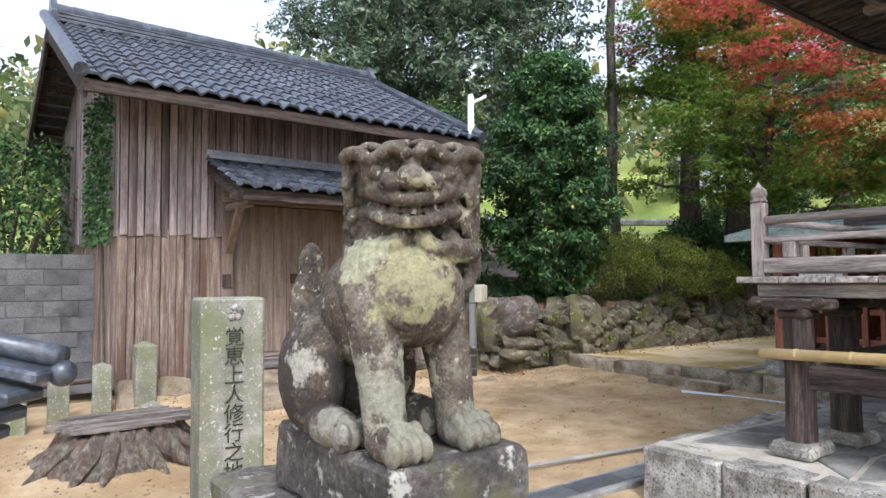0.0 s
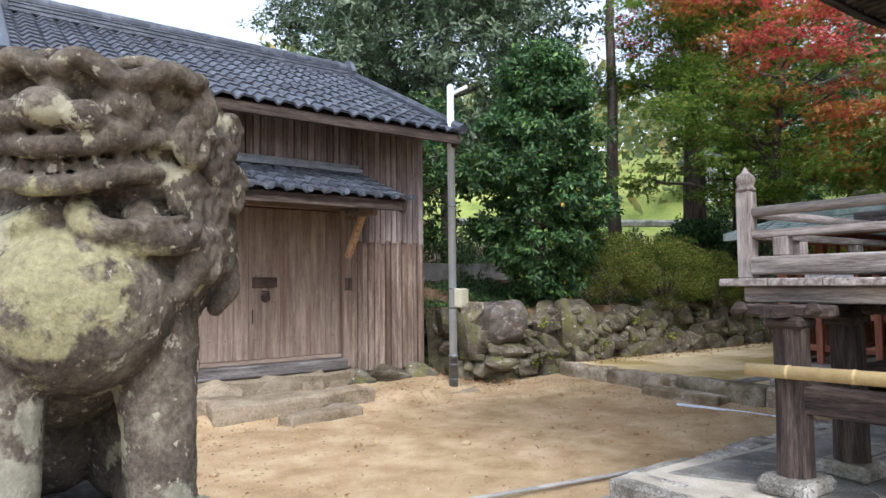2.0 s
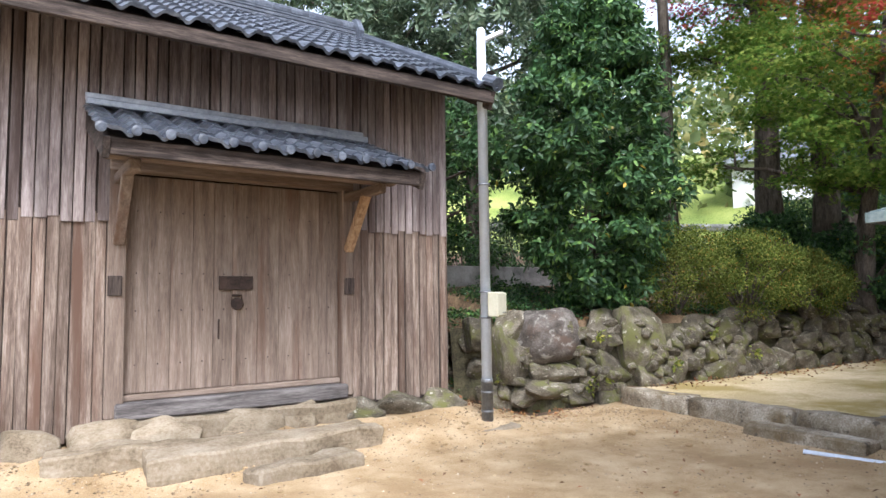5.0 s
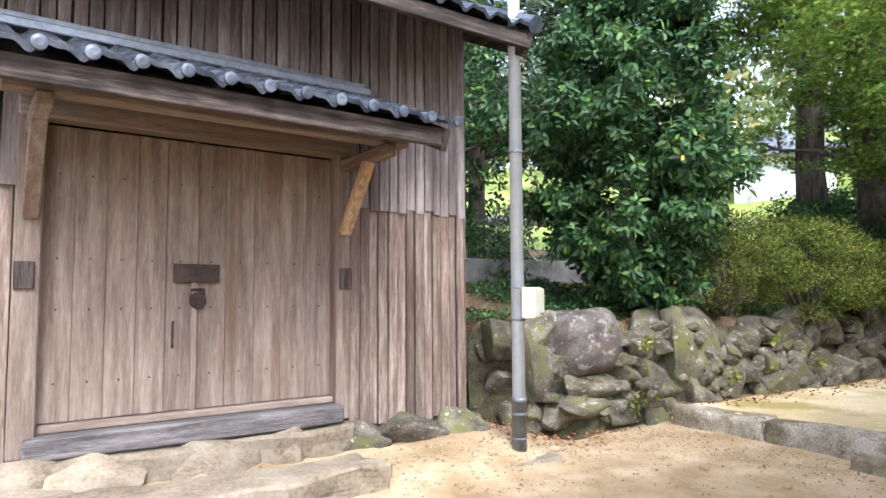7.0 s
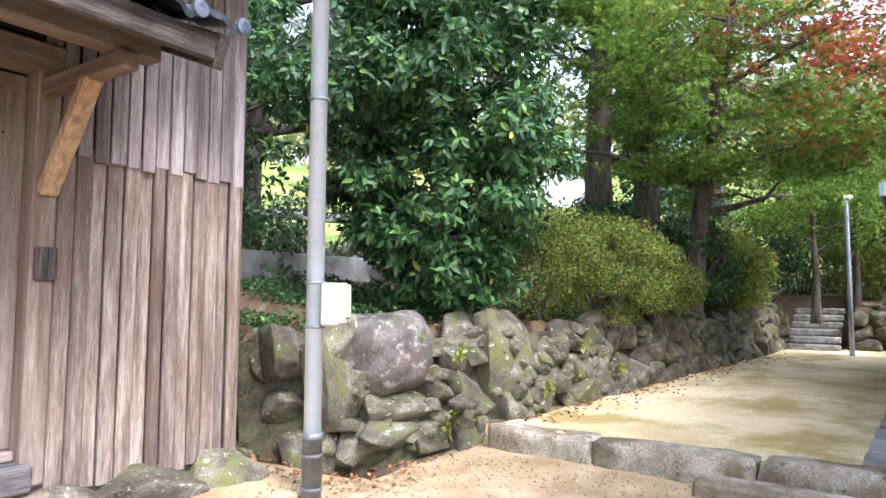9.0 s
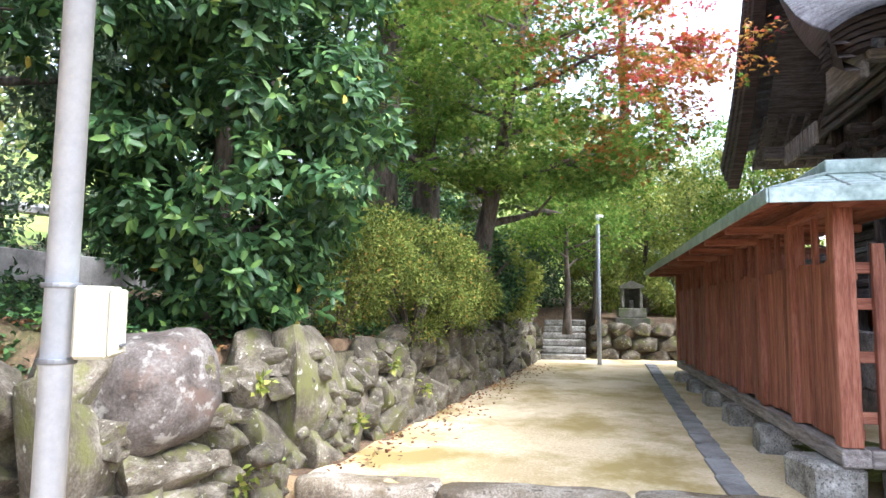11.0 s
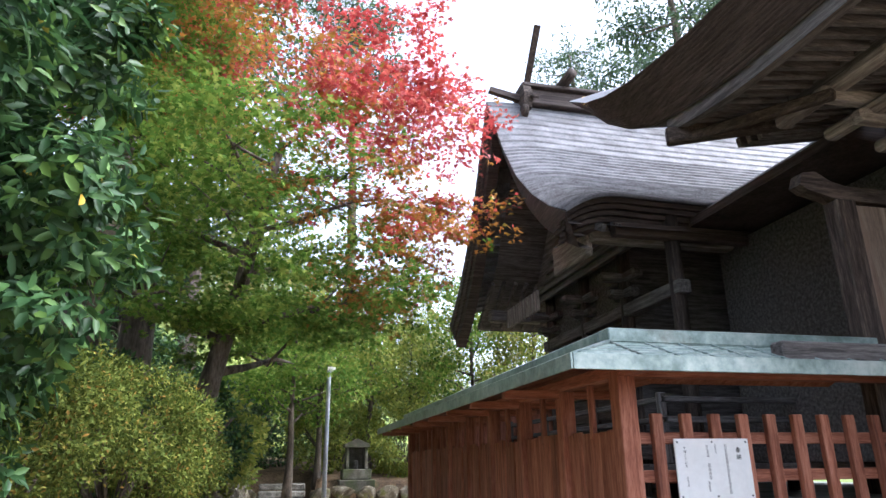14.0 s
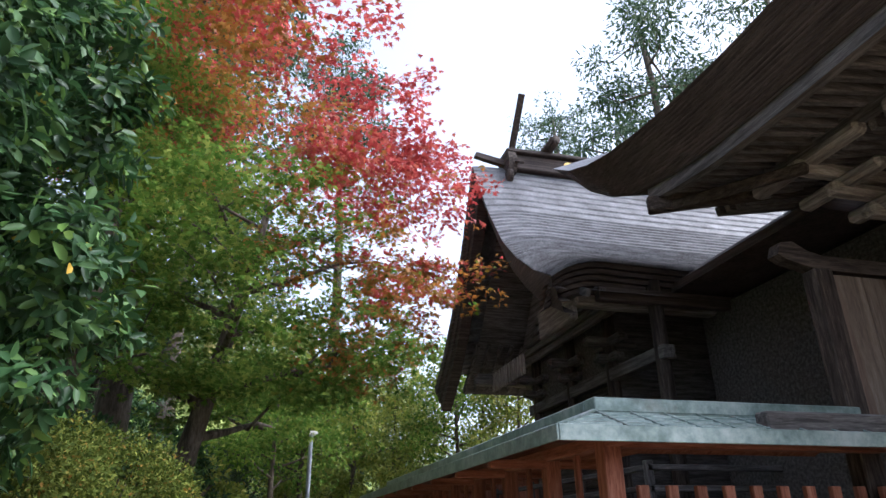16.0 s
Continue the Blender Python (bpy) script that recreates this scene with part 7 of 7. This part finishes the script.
for n, (x, y, z, s, mat_) in enumerate(((14.6, 7.6, 1.9, 0.8, camellia_leaf), (16.3, 7.5, 1.8, 0.9, sap_leaf), (17.4, 8.0, 2.0, 1.0, sap_leaf), (13.4, 8.6, 2.1, 0.8, camellia_leaf), (20.6, 3.6, 2.0, 1.0, sap_leaf), (21.3, 5.2, 2.2, 1.1, sap_leaf), (20.2, 7.6, 2.4, 1.2, cedar_leaf), (0.9, 11.9, 2.6, 1.3, camellia_leaf), (-0.9, 11.5, 2.3, 1.2, camellia_leaf), (24.0, 4.6, 2.4, 1.0, sap_leaf), (12.0, 11.0, 2.0, 1.1, camellia_leaf), (17.6, 10.6, 2.5, 1.3, camellia_leaf), (14.0, 11.6, 2.3, 1.3, oak_leaf), (16.0, 9.4, 2.0, 1.0, camellia_leaf), (18.6, 8.2, 2.1, 1.0, camellia_leaf), (20.5, 10.0, 2.6, 1.4, oak_leaf), (22.5, 7.0, 2.6, 1.4, camellia_leaf), (11.2, 12.6, 2.2, 1.2, oak_leaf), (9.2, 11.9, 1.9, 1.0, camellia_leaf), (23.5, 1.6, 2.0, 1.2, camellia_leaf), (27.0, 2.8, 2.6, 1.6, oak_leaf), (26.0, 6.5, 2.8, 1.6, camellia_leaf))):
    b = thing("shrub", "loose leafy evergreen shrub under the trees", "bush", Matrix.Translation((x, y, z - s)))
    r = random.Random(160 + n)
    bm = bmesh.new()
    for k in range(9):
        a = r.uniform(0, 6.28)
        tube([(0, 0, -0.3), (0.3 * s * math.cos(a), 0.3 * s * math.sin(a), 0.7 * s), (0.8 * s * math.cos(a), 0.8 * s * math.sin(a), 1.3 * s)], [0.03, 0.02, 0.008], 5, bm)
    part("woody_frame", bm, bark_mat, b)
    cl = []
    for k in range(34):
        v = Vector((r.gauss(0, 1), r.gauss(0, 1), r.gauss(0, 0.9))).normalized()
        cl.append((v.x * s * 0.8, v.y * s * 0.8, s + v.z * s * 0.8, 0.32 * s, 0.32 * s, 0.22 * s))
    pos, d = clump_points(cl, 5500, 0.5)
    tagged(link_mesh("foliage", leaf_mesh("foliage", pos, d, 0.10, 0.05, 0.5, 0.2), mat_, b), kind="stuff")
for n, (x, y, h) in enumerate(((18.0, 9.4, 6.0), (21.5, 9.9, 6.5))):
    tree("young_tree", "dark leafy evergreen standing under the tall trees", (x, y, ground_height(x, y)), (x + 0.1, y, h), 0.08, 14, 1.3, 270 + n, (0.6, 0.4), 7000, (0.12, 0.055), camellia_leaf, flat=0.6, start=0.15, habit="whorl")
# light saplings past the steps
for n, (x, y, h) in enumerate(((18.4, 6.2, 4.3), (20.8, 4.4, 5.2), (22.0, 3.2, 4.6), (22.8, 6.2, 5.5), (24.6, 2.2, 5.0), (26.4, 4.8, 6.0), (19.9, 5.6, 4.6), (28.5, 1.4, 6.5), (30.0, 7.0, 7.0), (20.5, 2.0, 5.6), (22.6, 0.6, 6.0), (19.2, 0.9, 5.2))):
    tree("young_tree", "slender young tree with light yellow-green leaves", (x, y, 1.1 if x < 19.2 else 1.25), (x + 0.1, y, h), 0.075, 12, 1.5, 70 + n, (0.55, 0.3), 5200, (0.10, 0.06), sap_leaf if n % 3 else maple_green, flat=0.6, start=0.35)

# wooded hillside in the distance
hill = thing("hill_woods", "distant mixed woods covering the hillside", "woods", kind="stuff")
cl = []
wr = random.Random(91)
for k in range(330):
    a, q = wr.uniform(-0.15, 2.45), wr.uniform(26, 150)
    x, y = 6 + q * math.cos(a), 6 + q * math.sin(a)
    g = ground_height(x, y)
    s = wr.uniform(1.8, 3.6) * (1 + q / 160)
    for m_ in range(4):
        cl.append((x + wr.uniform(-0.5, 0.5) * s, y + wr.uniform(-0.5, 0.5) * s, g + s * (0.5 + 0.4 * m_), s * 0.75, s * 0.75, s * 0.55))
pos, d = clump_points(cl, 70000, 0.3)
link_mesh("canopy", leaf_mesh("canopy", pos, d, 0.75, 0.5, 0.3, 0.1), wood_leaf, hill)

# fallen leaves and pebbles
fall_leaf = leaf_material("fallen_leaf", [(0.0, (0.10, 0.05, 0.025)), (0.5, (0.22, 0.10, 0.045)), (0.8, (0.33, 0.13, 0.05)), (1.0, (0.4, 0.3, 0.1))], 0.8, 0.1)
spots_ = []
fr = random.Random(5)
while len(spots_) < 1900:
    k = fr.random()
    if k < 0.45:
        x = fr.uniform(7.6, 13.5)
        y = wall_line(x) + 0.3 + abs(fr.gauss(0, 0.45))
    elif k < 0.72:
        x, y = fr.uniform(6.6, 8.2), fr.uniform(7.7, 9.6)
    elif k < 0.96:
        x = fr.uniform(8.9, 17)
        y = wall_line(x) - abs(fr.gauss(0, 0.22))
    else:
        x, y = fr.uniform(1.5, 8.4), fr.uniform(3.2, 8.0)
    spots_.append((x, y, ground_height(x, y) + 0.02))
pos = np.array(spots_)
d = gen.normal(size=pos.shape) * np.array([1, 1, 0.15])
fl = thing("fallen_leaves", "scattered brown and red fallen leaves", "leaves", kind="stuff")
link_mesh("leaves", leaf_mesh("leaves", pos, d, 0.05, 0.032, 0.9, 0.0), fall_leaf, fl)
peb = thing("pebbles", "small pebbles and clods on the sandy court", "pebbles", kind="stuff")
bm = bmesh.new()
for k in range(700):
    if k % 2:
        x = fr.uniform(1.6, 8.2)
        y = 8.0 - abs(fr.gauss(0, 0.45))
    else:
        x, y = fr.uniform(1.0, 8.3), fr.uniform(4.5, 8.0)
    s = fr.uniform(0.008, 0.022) if k % 25 else fr.uniform(0.03, 0.05)
    r_ = bmesh.ops.create_icosphere(bm, subdivisions=1, radius=s, matrix=Matrix.Translation((x, y, ground_height(x, y) + s * 0.3)) @ Matrix.Diagonal((fr.uniform(0.8, 1.4), 1, 0.6, 1)))
part("pebbles", bm, sand, peb)

# coarse grit, twigs and crumbs of earth trodden into the court
seeds = np.array([(1, 0, 0), (-1, 0, 0), (0, 1, 0), (0, -1, 0), (0, 0, 1), (0, 0, -1)], float)
octa = np.array([(0, 2, 4), (2, 1, 4), (1, 3, 4), (3, 0, 4), (2, 0, 5), (1, 2, 5), (3, 1, 5), (0, 3, 5)])
spots_ = []
while len(spots_) < 6000:
    k = fr.random()
    if k < 0.4:
        x, y = fr.uniform(1.6, 8.4), 8.0 - abs(fr.gauss(0, 0.5))
    elif k < 0.75:
        x, y = fr.uniform(0.8, 8.5), fr.uniform(3.2, 8.0)
    elif k < 0.9:
        x, y = 8.5 - abs(fr.gauss(0, 0.35)), fr.uniform(3.4, 7.6)
    else:
        x, y = fr.gauss(1.6, 0.8), fr.gauss(6.1, 0.6)
    spots_.append((x, y, ground_height(x, y) + 0.002))
size = gen.uniform(0.004, 0.012, 6000)[:, None, None] * gen.uniform(0.6, 1.5, (6000, 6, 1)) * np.array([1.2, 1.0, 0.7])
co = np.array(spots_)[:, None] + seeds[None] * size
me = bpy.data.meshes.new("grit")
me.from_pydata(co.reshape(-1, 3).tolist(), [], (np.arange(6000)[:, None, None] * 6 + octa[None]).reshape(-1, 3).tolist())
grit_mat = surface("court_grit", [(0.3, (0.12, 0.085, 0.05)), (0.5, (0.26, 0.19, 0.115)), (0.7, (0.45, 0.38, 0.28))], 4, 60, 0.95, 0.2, 0.004, island=True, vary=0.45)
tagged(link_mesh("grit", me, grit_mat), "coarse grit and crumbs of earth on the sandy court", "grit", kind="stuff")

# creeper on the storehouse corner and small plants in the wall
ivy = thing("creeper", "dark ivy creeping up the storehouse corner boards", "climbing plant", BARN)
n_ = 1500
pos = np.stack([np.full(n_, X0 - 0.05) - gen.uniform(0, 0.05, n_), gen.uniform(0.1, 1.6, n_) ** 1.2, gen.uniform(2.0, 3.9, n_)], 1)
tagged(link_mesh("foliage", leaf_mesh("foliage", pos, np.tile([-0.8, -0.3, 0.0], (n_, 1)), 0.07, 0.05, 0.3, 0.5), camellia_leaf, ivy), kind="stuff")
part("stem", tube([(X0 - 0.04, 0.5, 0.3), (X0 - 0.05, 0.6, 1.6), (X0 - 0.05, 0.8, 3.4)], [0.015, 0.012, 0.006], 6), bark_mat, ivy)
for x, z, s_ in ((8.5, 0.42, 0.16), (8.3, 0.3, 0.12), (8.42, 0.9, 0.1), (9.5, 0.5, 0.1), (11.0, 0.6, 0.12), (7.2, 0.45, 0.14), (10.2, 0.9, 0.1)):
    w_ = thing("wall_plant", "small bright green fern growing from the stone wall", "plant", Matrix.Translation((x, wall_line(x) - 0.02, z)), "ferns in the stone wall")
    pos = gen.normal(size=(26, 3)) * np.array([0.3, 0.12, 0.3]) * s_
    part("stem", tube([(0, 0.1, -0.02), (0, 0, 0), (0.02, -0.03, 0.05)], [0.004, 0.004, 0.002], 5), bark_mat, w_)
    tagged(link_mesh("foliage", leaf_mesh("foliage", pos, pos / s_ + np.array([0, -0.4, 0.1]), 0.07, 0.035, 0.5, 0.3), sap_leaf, w_), kind="stuff")
ivy2 = thing("ground_creeper", "low dark ivy and leaf litter over the shaded bank", "plant", kind="stuff")
pts = []
while len(pts) < 5000:
    x, y = fr.uniform(6.9, 9.5), fr.uniform(8.2, 10.6)
    if y > wall_line(x) + 0.3:
        pts.append((x, y, ground_height(x, y) + fr.uniform(0.0, 0.14)))
for k in range(3500):
    x = fr.uniform(9.0, 18.0)
    y = wall_line(x) + 0.35 + abs(fr.gauss(0, 0.5))
    pts.append((x, y, ground_height(x, y) + fr.uniform(0.0, 0.12)))
pos = np.array(pts)
link_mesh("foliage", leaf_mesh("foliage", pos, gen.normal(size=pos.shape) * [1, 1, 0.3], 0.06, 0.04, 0.7, 0.0), camellia_leaf, ivy2)
